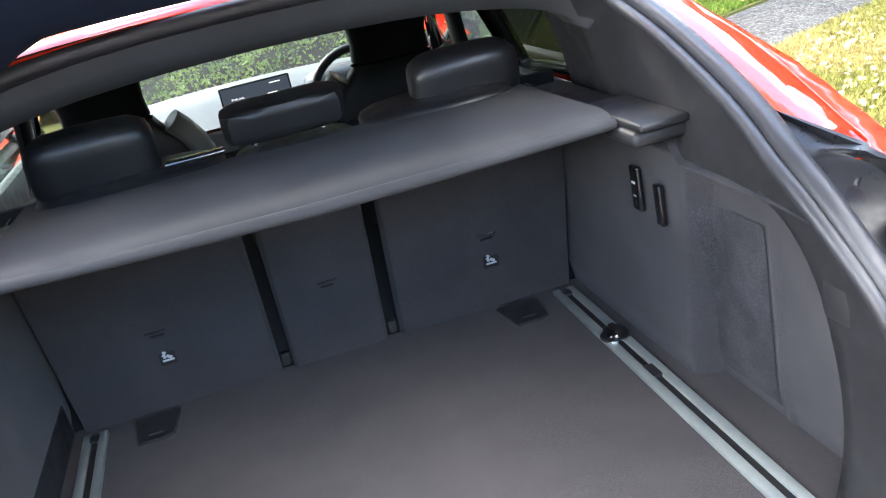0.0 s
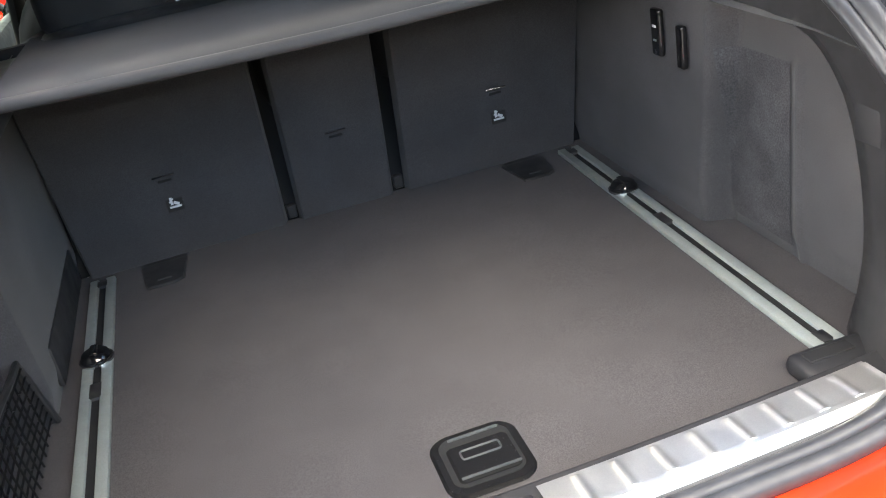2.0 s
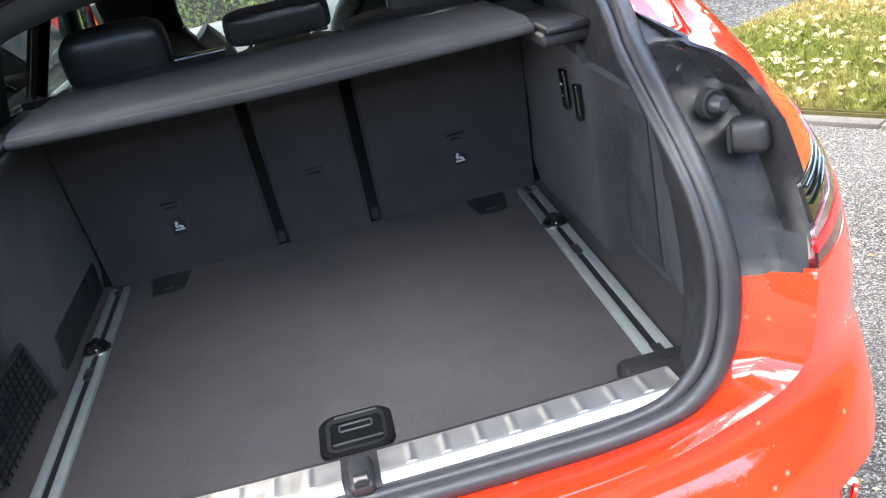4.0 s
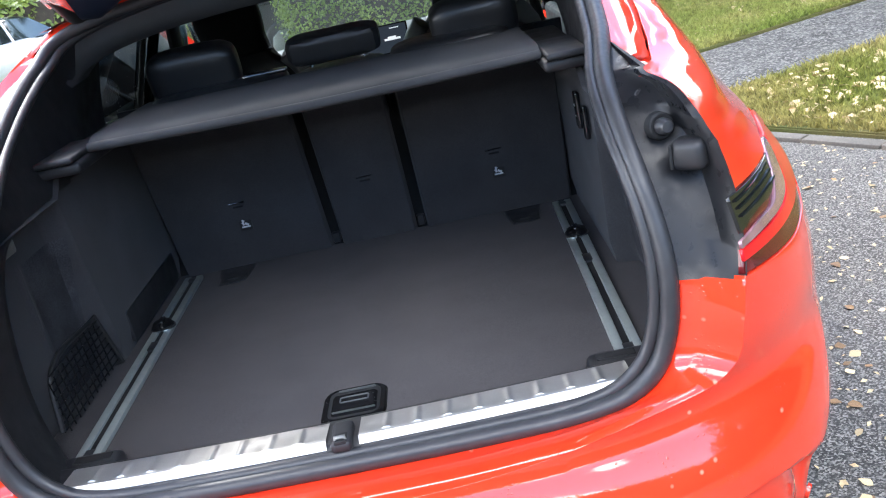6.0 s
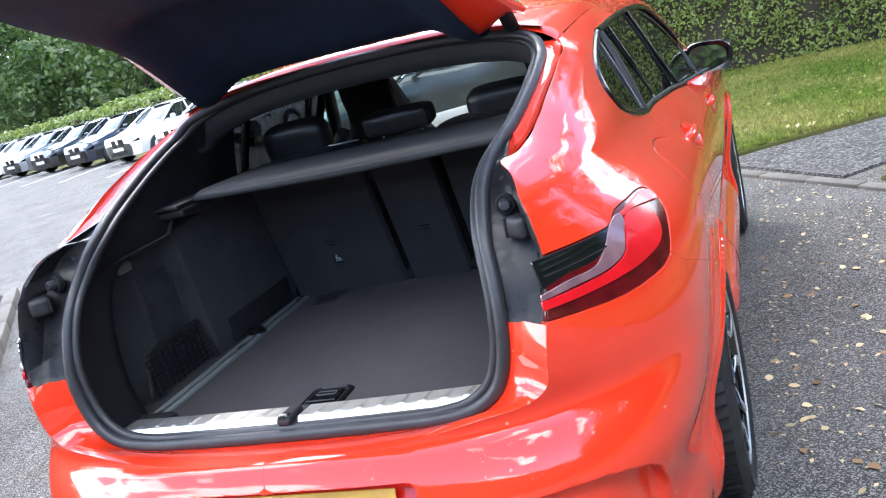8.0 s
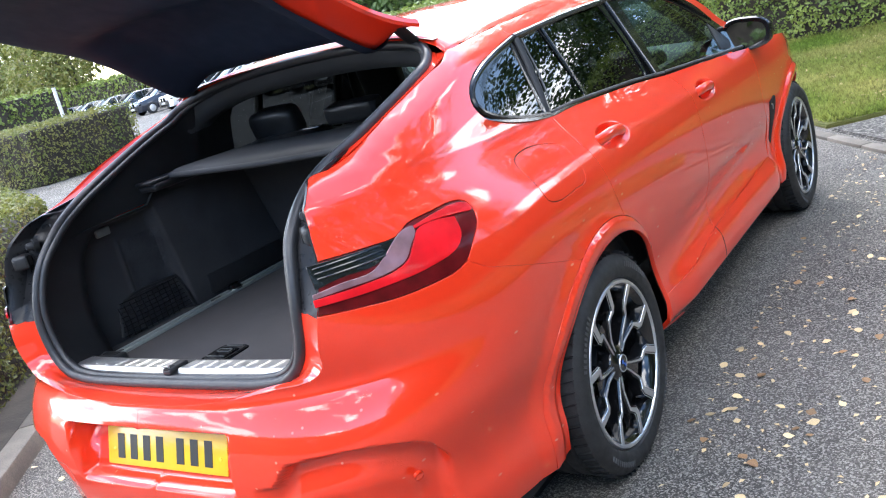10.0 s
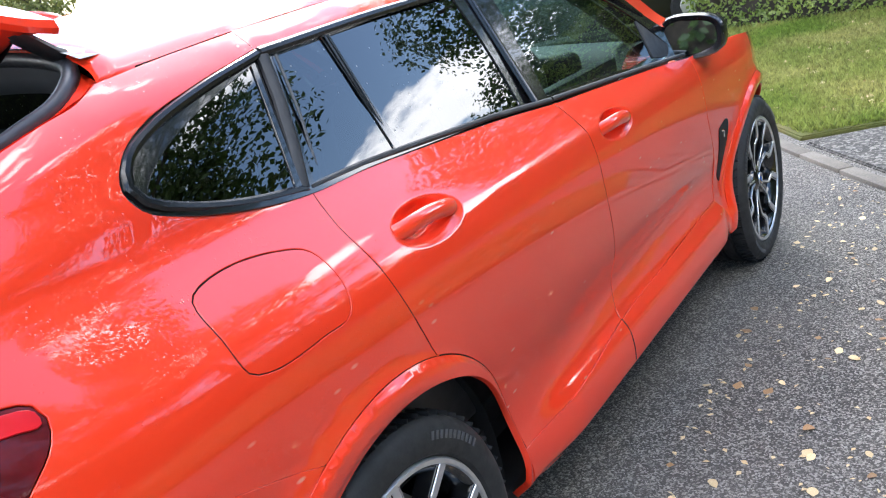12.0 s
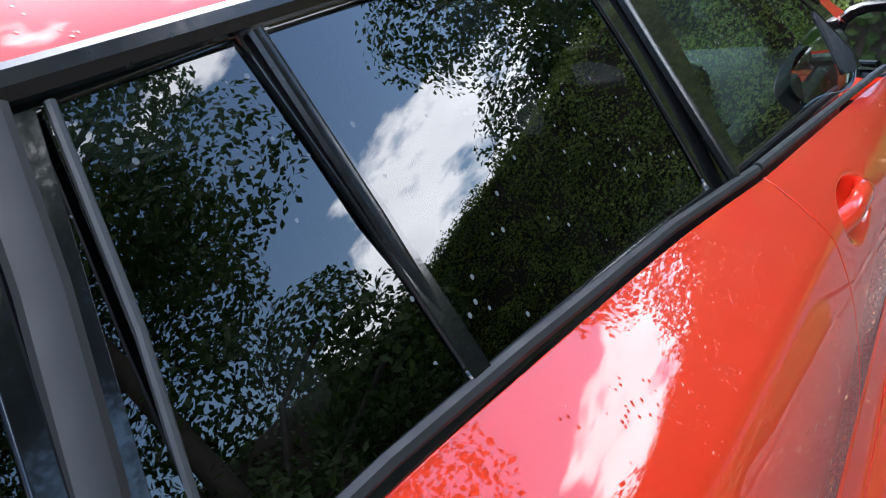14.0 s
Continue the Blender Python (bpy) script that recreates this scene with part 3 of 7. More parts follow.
def door_fn(c):
    f = scallop(c)

    def fn(u, z):
        p = skin(u, z)
        u2, z2 = np.broadcast_arrays(np.atleast_1d(np.asarray(u, float)), np.atleast_1d(np.asarray(z, float)))
        p[:, 0] -= .036 * f(u2, z2)
        # light crease through the door, and the hollow above the sill
        p[:, 0] += .003 * np.exp(-((z2 - (1.058 - .022 * (u2 - 1.3))) / .022)**2) * step(1.45, 1.6, u2) * step(3.2, 2.4, u2)
        p[:, 0] -= .021 * np.exp(-((z2 - (.545 + .03 * (u2 - 2))) / .075)**2) * step(1.5, 2.3, u2) * step(3.5, 2.7, u2)
        p[:, 0] += .026 * step(.475, .40, z2) * step(1.56, 1.85, u2) * step(3.42, 3.2, u2)
        return p
    return fn


def bumper_fn(u, z):
    """Rear bumper with the plate recess, the lower corner pockets and the swage above them."""
    p = skin(u, z)
    u, z = np.broadcast_arrays(np.atleast_1d(np.asarray(u, float)), np.atleast_1d(np.asarray(z, float)))
    x = p[:, 0]
    plate = step(.335 + .12 * (z - .55), .312 + .12 * (z - .55), x) * step(.548, .566, z) * step(.722, .704, z) * (u < 0)
    p[:, 1] += (.062 + .45 * np.clip(z - .575, 0, .12)) * plate
    top = np.interp(u, [-.30, -.25, -.18, -.1, -.03, .03, .08, .116, .15, .25, .40], [.58, .640, .652, .655, .650, .637, .622, .600, .56, .45, .33])
    pocket = step(top + .004, top - .016, z) * step(-.37, -.25, u) * step(.19, .12, u) * (1 - .6 * step(top - .03, top - .12, z))
    p[:, 1] += .050 * pocket
    p[:, 0] -= .032 * pocket * step(-.12, .12, u)
    return p


PILLAR = [(u, height_at(u, 1.515)) for u in (.09, .17, .254, .34, .434, .53, .62, .71, .79)]


def build_body(side):
    zt = lambda y: height_at(y, 1.53)
    zw = lambda y: height_at(y, 1.487)
    bumper = [(-.75, .36, "c"), (-.3, .35), (.1, .30), (.4, .265), (.575, .255, "c"), *arc(ARCH_R, .50, 191, 118), (.83, .806, "c"), *BUMPER_LINE, (.352, .991, "c"),
              (.31, .9795), (.222, .9755), (.145, .9755), (.054, .9825), (-.058, .9925, "c"), (-.085, .92), (-.10, .862), (-.135, .837), (-.253, .822), (-.407, .80), (-.56, .788), (-.75, .784, "c")]
    panel("rear_bumper", bumper, RED, CAR, side=side, fn=bumper_fn, gap=.001, cell=.022, flange=.02, fine=[(-.75, -.33, .53, .74, .012), (-.33, .2, .52, .68, .008)])
    quarter = [(.83, .806, "c"), *BUMPER_LINE, (.352, .993, "c"), (.406, 1.037), (.449, 1.073), (.463, 1.102), (.456, 1.121), (.424, 1.132), (.335, 1.133), (.252, 1.128), (.206, 1.111), (.128, 1.112), (0, 1.117, "c"),
               (.012, 1.18), (.027, 1.237, "c"), *PILLAR, (.85, zt(.85), "c"), (1.0, zt(1.0)), (1.19, zt(1.19), "c"), (1.19, zw(1.19), "c"),
               (1.0, 1.44), (.86, 1.405), (.79, 1.366), (.756, 1.32), (.772, 1.284), (.839, 1.254), (.969, 1.22), (1.125, 1.199, "c"), (1.113, 1.13), (1.133, 1.027), (1.17, .919), (1.213, .819, "c"), *arc(ARCH_R, .50, 69, 114)]
    panel("quarter_panel", quarter, RED, CAR, side=side, cell=.025, gap=.0018, flange=.006, holes=[FLAP])
    panel("fuel_flap", FLAP, RED, CAR, side=side, lift=.0005, dark=True, gap=.0024) if side > 0 else panel("blank_panel", FLAP, RED, CAR, side=side, gap=-.003)
    rear_door = [(1.125, 1.199, "c"), (1.3, 1.196), (1.465, 1.187), (1.8, 1.166), (2.085, 1.14, "c"), (2.118, 1.04), (2.133, .89), (2.19, .70), (2.235, .55), (2.2, .44, "c"), (1.9, .415), (1.7, .40), (1.535, .395, "c"),
                 *arc(ARCH_R, .50, 5, 67), (1.213, .819, "c"), (1.17, .919), (1.133, 1.027), (1.113, 1.13)]
    rd = panel("rear_door", rear_door, RED, CAR, side=side, fn=door_fn(CUP_R), cell=.018, dark=True, gap=.0032, fine=[(1.19, 1.48, 1.01, 1.13, .0036)])
    front_door = [(2.085, 1.14, "c"), (2.5, 1.112), (2.95, 1.078), (3.08, 1.065, "c"), (3.09, .98), (3.13, .82), (3.26, .60), (3.25, .47, "c"), (2.8, .455), (2.2, .44, "c"), (2.235, .55), (2.19, .70), (2.133, .89), (2.118, 1.04)]
    fd = panel("front_door", front_door, RED, CAR, side=side, fn=door_fn(CUP_F), cell=.02, dark=True, gap=.0032, fine=[(2.17, 2.46, .96, 1.08, .0045)])
    fender = [(3.08, 1.065, "c"), (3.4, 1.06), (3.8, 1.03), (4.2, .965), (4.5, .86), (4.6, .75, "c"), (4.6, .3, "c"), (4.36, .28, "c"), *arc(ARCH_F, .50, -5, 183), (3.3, .42), (3.25, .47, "c"), (3.26, .60), (3.13, .82), (3.09, .98)]
    VENT = [(3.28, .745, "c"), (3.385, .755), (3.40, .72), (3.365, .60), (3.335, .53, "c"), (3.315, .55), (3.315, .62)]
    panel("front_wing", fender, RED, CAR, side=side, cell=.035, holes=[VENT])
    panel("wing_vent", VENT, DARK, CAR, "gloss black air outlet", side=side, lift=.003, gap=-.006, flange=.010)
    part("vent_bar", tube(curve_points([tuple(p) for p in skin(np.array([3.30, 3.34, 3.35]), np.array([.735, .725, .70])) * (side, 1, 1)], .02), .006, 8), SILVER, CAR)
    sill = [(1.535, .395, "c"), (1.7, .40), (1.9, .415), (2.2, .44), (2.8, .455), (3.25, .47, "c"), (3.3, .42), (3.366, .36, "c"), (3.365, .28), (3.37, .235, "c"), (2.6, .225), (1.6, .225), (1.548, .24, "c"), (1.548, .33)]

    def sill_fn(u, z):
        p = skin(u, z)
        u2, z2 = np.broadcast_arrays(np.atleast_1d(np.asarray(u, float)), np.atleast_1d(np.asarray(z, float)))
        p[:, 0] += .026 * step(.475, .40, z2) * step(1.56, 1.85, u2) * step(3.42, 3.2, u2) - .05 * step(.31, .22, z2)
        return p
    sill_ob = panel("sill", sill, RED, CAR, side=side, fn=sill_fn, cell=.016, gap=.0)
    joint = sill_fn(np.full(7, 2.2), np.linspace(.443, .31, 7))
    part("sill_joint", tube([tuple(v) for v in joint * (side, 1, 1)], .0022, 6), DARK, sill_ob)
    for c, name in ((ARCH_R, "wheel_arch_trim"), (ARCH_F, "wheel_arch_trim")):
        a0, a1 = (-7, 191) if c is ARCH_R else (-8, 187)
        ring = [sharp(arc(c, .4992, a0, a0, 1)[0]), *arc(c, .4992, a0, a1, 40)[1:-1], sharp(arc(c, .4992, a1, a1, 1)[0]), sharp(arc((c[0] + .03, .355), .436, a1, a1, 1)[0]), *[arc((c[0] + .03, .355), .436 + .020 * float(step(75, 15, a)), a, a, 1)[0] for a in np.linspace(a1, a0, 25)[1:-1]], sharp(arc((c[0] + .03, .355), .456, a0, a0, 1)[0])]
        if c is ARCH_F:
            ring = [((p[0] - (.03 if math.hypot(p[0] - c[0] - .03, p[1] - .355) < .46 else 0)), *p[1:]) for p in ring]

        def ring_fn(u, z, c=c):
            p = skin(u, z)
            u2, z2 = np.broadcast_arrays(np.atleast_1d(np.asarray(u, float)), np.atleast_1d(np.asarray(z, float)))
            r = np.hypot(u2 - c[0], z2 - c[1])
            p[:, 0] += .001 + .010 * step(.4995, .486, r) * step(.28, .40, z2) - .008 * step(.455, .43, r) - .05 * step(.31, .22, z2) * (u2 > c[0])
            return p
        panel(name, ring, RED, CAR, side=side, fn=ring_fn, cell=.010, gap=.0005, flange=.016)
        groove = np.array(arc(c, .4998, a0 + 2, a1 - 2, 60))
        gp = skin(groove[:, 0], groove[:, 1]) - skin_normal(groove[:, 0], groove[:, 1]) * .011
        part("shut_line_rubber", tube([tuple(v) for v in gp * (side, 1, 1)], .0075, 6), DARK, CAR)
    # cantrail above the doors, down to the windscreen pillar
    rail = [(1.19, zt(1.19), "c"), (1.6, zt(1.6)), (2.2, zt(2.2)), (2.55, 1.515), (2.85, 1.40), (3.1, 1.26), (3.38, 1.075, "c"), (3.28, 1.07, "c"), (3.02, 1.24), (2.78, 1.375), (2.5, 1.47), (2.2, zw(2.2)), (1.6, zw(1.6)), (1.19, zw(1.19), "c")]
    panel("roof_rail", rail, RED, CAR, side=side, cell=.03, gap=0, flange=0)
    # window surround, set back, and the panes
    surround = [(1.19, zw(1.19), "c"), (1.6, zw(1.6)), (2.2, zw(2.2)), (2.5, 1.47), (2.78, 1.375), (3.02, 1.24), (3.28, 1.07, "c"), (2.95, 1.078), (2.5, 1.112), (2.085, 1.14), (1.8, 1.166), (1.465, 1.187), (1.3, 1.196), (1.125, 1.199), (.969, 1.22), (.839, 1.254), (.772, 1.284), (.756, 1.32), (.79, 1.366), (.86, 1.405), (1.0, 1.44)]
    q_pane = [(1.160, 1.447, "c"), (1.02, 1.409), (.905, 1.37), (.822, 1.326), (.80, 1.303), (.832, 1.284), (.952, 1.245), (1.092, 1.221, "c")]
    r_pane1 = [(1.225, 1.452, "c"), (1.385, 1.463, "c"), (1.408, 1.205, "c"), (1.142, 1.217, "c")]
    r_pane2 = [(1.41, 1.464, "c"), (1.7, 1.474), (1.93, 1.474, "c"), (1.95, 1.35), (1.962, 1.168, "c"), (1.7, 1.188), (1.432, 1.204, "c")]
    f_pane = [(2.115, 1.466, "c"), (2.45, 1.44), (2.72, 1.362), (2.95, 1.23), (3.09, 1.12, "c"), (3.06, 1.092), (2.6, 1.124), (2.112, 1.157, "c")]
    panel("window_surround", surround, BLACK_GLOSS, CAR, "gloss black window frame", side=side, fn=pane_skin, lift=-.004, gap=.001, cell=.03, flange=.02, holes=[q_pane, r_pane1, r_pane2, f_pane])
    for nm, o, mt, own in (("quarter_window", q_pane, PRIVACY, CAR), ("window_pane", r_pane1, PRIVACY, rd), ("window_pane", r_pane2, PRIVACY, rd), ("window_pane", f_pane, DOOR_GLASS, fd)):
        ob = panel(nm, o, mt, own, side=side, fn=pane_skin, lift=-.008, gap=-.004, flange=0, cell=.05)
        ob.visible_shadow = mt is PRIVACY

    sail = [(2.925, 1.235, "c"), (3.085, 1.118, "c"), (3.06, 1.094), (2.915, 1.105, "c")]
    panel("mirror_sail", sail, BLACK_PLASTIC, fd, "black triangle behind the mirror", side=side, fn=pane_skin, lift=-.003, gap=0, flange=.008, cell=.05)

    def line(us, zs, lift):
        us, zs = np.array(us), np.array(zs)
        return [tuple(p) for p in (skin(us, zs) + skin_normal(us, zs) * lift) * (side, 1, 1)]
    # black rubber behind the shut lines
    for knots in ([(1.125, 1.19), (1.113, 1.13), (1.133, 1.027), (1.17, .919), (1.213, .819)], [(2.085, 1.13), (2.118, 1.04), (2.133, .89), (2.178, .73)], [(3.08, 1.065), (3.09, .98), (3.13, .82), (3.26, .60), (3.25, .47)],
                  [(.83, .806), *BUMPER_LINE], [*FLAP, FLAP[0]]):
        kq = curve_points(knots, .03)
        part("shut_line_rubber", tube(line(kq[:, 0], kq[:, 1], -.011), .0075, 6), DARK, CAR)
    part("belt_trim", tube(line([1.13, 1.3, 1.465, 1.8, 2.085], [1.208, 1.205, 1.196, 1.175, 1.149], -.001), .0075, 8), BLACK_PLASTIC, rd)
    part("belt_trim", tube(line([2.095, 2.5, 2.95, 3.06], [1.149, 1.121, 1.088, 1.079], -.001), .0075, 8), BLACK_PLASTIC, fd)
    qf = curve_points([(1.12, 1.209), (.969, 1.231), (.842, 1.267), (.785, 1.295), (.772, 1.322), (.80, 1.362), (.868, 1.396), (1.0, 1.431), (1.19, 1.464)], .03)
    part("window_moulding", tube(line(qf[:, 0], qf[:, 1], -.002), .010, 8), BLACK_SATIN, CAR)
    tl = [(1.19, zw(1.19) - .008), (1.6, zw(1.6) - .008), (2.2, zw(2.2) - .008), (2.5, 1.461), (2.78, 1.366), (3.0, 1.24)]
    tq = curve_points(tl, .04)
    part("window_moulding", tube(line(tq[:, 0], tq[:, 1], 0), .011, 8), BLACK_SATIN, CAR)
    part("pillar_trim", tube(line([1.193, 1.168, 1.140, 1.112], [1.458, 1.375, 1.29, 1.212], .001), .013, 8, flat=.5), BLACK_PLASTIC, rd)
    part("glass_edge", tube(line([1.231, 1.203, 1.170], [1.455, 1.34, 1.213], -.004), .0035, 8), ALU_DARK, rd)
    part("divider_bar", tube(line([1.397, 1.404, 1.42], [1.464, 1.33, 1.204], -.004), .0075, 8, flat=.6), BLACK_SATIN, rd)
    part("pillar_trim", tube(line([2.0, 2.012, 2.02], [1.478, 1.32, 1.16], -.002), .015, 8, flat=.5), BLACK_SATIN, rd)
    # door handles: a bar bridging the dimple
    for c, own in ((CUP_R, rd), (CUP_F, fd)):
        us = np.linspace(c[0] - .105, c[0] + .112, 15)
        zs = c[1] + .012 - .05 * (us - c[0]) - .012 * ((us - c[0]) / .1)**2
        p = skin(us, zs)
        p[:, 0] += .010 - .030 * np.abs((us - c[0]) / .11)**3
        bm = tube([tuple(v) for v in p * (side, 1, 1)], .015, 12, flat=1.3)
        part("door_handle", bm, RED, own)
    return rd, fd


build_body(1)
build_body(-1)

roof_x = spline([0, 1, 2, 3, 4, 5, 6], [.642, .603, .54, .44, .29, .145, 0])
roof_z = spline([0, 1, 2, 3, 4, 5, 6], [1.53, 1.561, 1.585, 1.606, 1.622, 1.629, 1.631])


def roof_point(s, y):
    k = abs(s)
    zn = float(roof_z(k))
    z = BELT + (zn - BELT) / float(crown(np.array(y))) - .10 * float(step(1.9, 3.0, y))**1.3 * min(k / 4, 1) + .004 * float(step(1.5, .95, y)) * float(step(.5, 4, k))
    return (math.copysign(float(roof_x(k)), s), y, z)


def build_roof():
    left = [-v for v in np.linspace(0, 6, 25)]
    all_s = [("L", v) for v in np.linspace(0, 6, 25)] + [("R", v) for v in np.linspace(5.75, 0, 24)]

    def fn(y01, q):
        side, k = all_s[q]
        y_rear = .862 + .075 * (k / 6)**.6
        y_front = 2.47 + .22 * math.sin(math.pi / 2 * k / 6)
        y = y_rear + (y_front - y_rear) * y01
        p = roof_point(k, y)
        return (p[0] if side == "R" else -p[0], p[1], p[2])
    bm = grid_surface(fn, np.linspace(0, 1, 40), range(49), flip=False)
    # turned-down rear lip
    geo = [e for e in bm.edges if e.is_boundary and all(v.co.y < .95 for v in e.verts)]
    ext = bmesh.ops.extrude_edge_only(bm, edges=geo)
    for v in ext["geom"]:
        if isinstance(v, bmesh.types.BMVert):
            v.co += Vector((0, -.010, -.014))
    bmesh.ops.recalc_face_normals(bm, faces=bm.faces[:])
    part("roof", bm, RED, CAR, angle=60)
    inner = grid_surface(lambda y01, q: (fn(y01, q)[0] * .96, fn(.01 + .98 * y01, q)[1], fn(y01, q)[2] - .045), np.linspace(0, 1, 16), range(0, 49, 2))
    part("headliner", inner, BLACK_SATIN, CAR, "dark fabric headliner")
    # aerial fin
    fin = bmesh.new()
    secs = []
    for k in range(9):
        f = k / 8
        y, h, w = 1.10 + .20 * f, .062 * (1 - f)**.7 * (1 - .12 * (1 - f)), .028 * math.sin(math.pi * min(.5 + f * .5, .98)) + .004
        zb = roof_point(6, y)[2] - .004
        secs.append([(-w, y, zb), (-w * .75, y - .012 * (1 - f), zb + h * .55), (-w * .25, y - .02 * (1 - f), zb + h), (w * .25, y - .02 * (1 - f), zb + h), (w * .75, y - .012 * (1 - f), zb + h * .55), (w, y, zb)])
    bm = loft(secs)
    bmesh.ops.contextual_create(bm, geom=[e for e in bm.edges if e.is_boundary])
    bmesh.ops.recalc_face_normals(bm, faces=bm.faces[:])
    part("aerial_fin", bm, RED, CAR)


build_roof()


def build_front():
    def hood(v, u):
        y = 3.36 + 1.2 * v
        w = .80 - .10 * v**3
        x = w * u
        z = 1.005 + .015 * (1 - u * u) - .06 * v - .15 * v**3.2 - .03 * abs(u)**6
        return (x, y - .14 * u * u * (1 - v) - .18 * u * u * v, z)
    bm = grid_surface(hood, np.linspace(0, 1, 24), np.linspace(-1, 1, 25), flip=True)
    bmesh.ops.recalc_face_normals(bm, faces=bm.faces[:])
    part("bonnet", bm, RED, CAR, angle=70)

    def screen(v, u):
        y0, y1 = 3.42 - .16 * u * u, 2.62 - .12 * u * u
        x = (.74 - .13 * v) * u
        y = y0 + (y1 - y0) * v
        z = 1.085 + (.46 - .03 * u * u) * v + .02 * math.sin(math.pi * v) - .025 * u * u
        return (x, y, z)
    ob = part("windscreen", grid_surface(screen, np.linspace(0, 1, 10), np.linspace(-1, 1, 17)), SCREEN_GLASS, CAR)
    ob.visible_shadow = False
    nose = grid_surface(lambda v, u: (.68 * u, 4.58 + .10 * (1 - u * u) - .03 * abs(v - .4), .28 + .60 * v), np.linspace(0, 1, 8), np.linspace(-1, 1, 13))
    part("front_bumper", nose, RED, CAR)
    for s in (-1, 1):
        bm = grid_surface(lambda v, u: (s * (.30 + .16 * u), 4.70 - .06 * u, .55 + .24 * v), np.linspace(0, 1, 4), np.linspace(0, 1, 4))
        part("grille", bm, BLACK_GLOSS, CAR)
    under = box(0, 2.3, .24, 1.66, 4.3, .06, .02)
    part("underbody", under, DARK, CAR)
    for s in (-1, 1):
        for c in (1.06, 3.864):
            bm = lathe([(.47, .64 * s), (.47, .83 * s)], 40)
            bmesh.ops.transform(bm, matrix=Matrix.Translation((0, c, .36)), verts=bm.verts[:])
            bmesh.ops.delete(bm, geom=[v for v in bm.verts if v.co.z < .27], context="VERTS")
            part("wheel_housing", bm, DARK, CAR)
            bm = lathe([(.47, .64 * s), (.02, .64 * s)], 40)
            bmesh.ops.transform(bm, matrix=Matrix.Translation((0, c, .36)), verts=bm.verts[:])
            part("wheel_housing", bm, DARK, CAR)


build_front()


def build_mirror(side):
    """Door mirror: a black tapered shell on a foot, with its silver glass towards the rear."""
    base = Vector((side * .80, 3.20, 1.115))
    mid = Vector((side * .915, 3.17, 1.128))
    n = 28
    def ring(y, sx, sz, cx=0, cz=0):
        out = []
        for k in range(n):
            a = 2 * math.pi * k / n
            c, s = math.cos(a), math.sin(a)
            q = (abs(c)**3.2 + abs(s)**3.2)**(-1 / 3.2)
            out.append((mid.x + side * (cx + sx * q * c), mid.y + y, mid.z + cz + sz * q * s * (1 - .12 * c)))
        return out
    rings = [ring(-.040, .090, .057), ring(-.046, .098, .065), ring(-.050, .110, .077), ring(-.035, .116, .082), ring(.01, .116, .080), ring(.055, .100, .066, -.004), ring(.085, .07, .045, -.012), ring(.098, .03, .02, -.02)]
    bm = loft(rings, closed=True)
    bmesh.ops.recalc_face_normals(bm, faces=bm.faces[:])
    shell = part("door_mirror", bm, BLACK_SATIN, CAR, "black mirror housing")
    bm = bmesh.new()
    vs = [bm.verts.new((x, y + side * .20 * (x - mid.x) + .10 * (z - mid.z), z)) for x, y, z in ring(-.043, .094, .060)]
    bm.faces.new(vs if side > 0 else vs[::-1])
    bmesh.ops.recalc_face_normals(bm, faces=bm.faces[:])
    part("mirror_glass", bm, MIRROR, shell)
    part("mirror_foot", tube([(side * .735, 3.22, 1.085), (side * .79, 3.21, 1.085), (side * .86, 3.18, 1.075)], .020, 10, flat=.7), BLACK_PLASTIC, shell)


build_mirror(1)
build_mirror(-1)


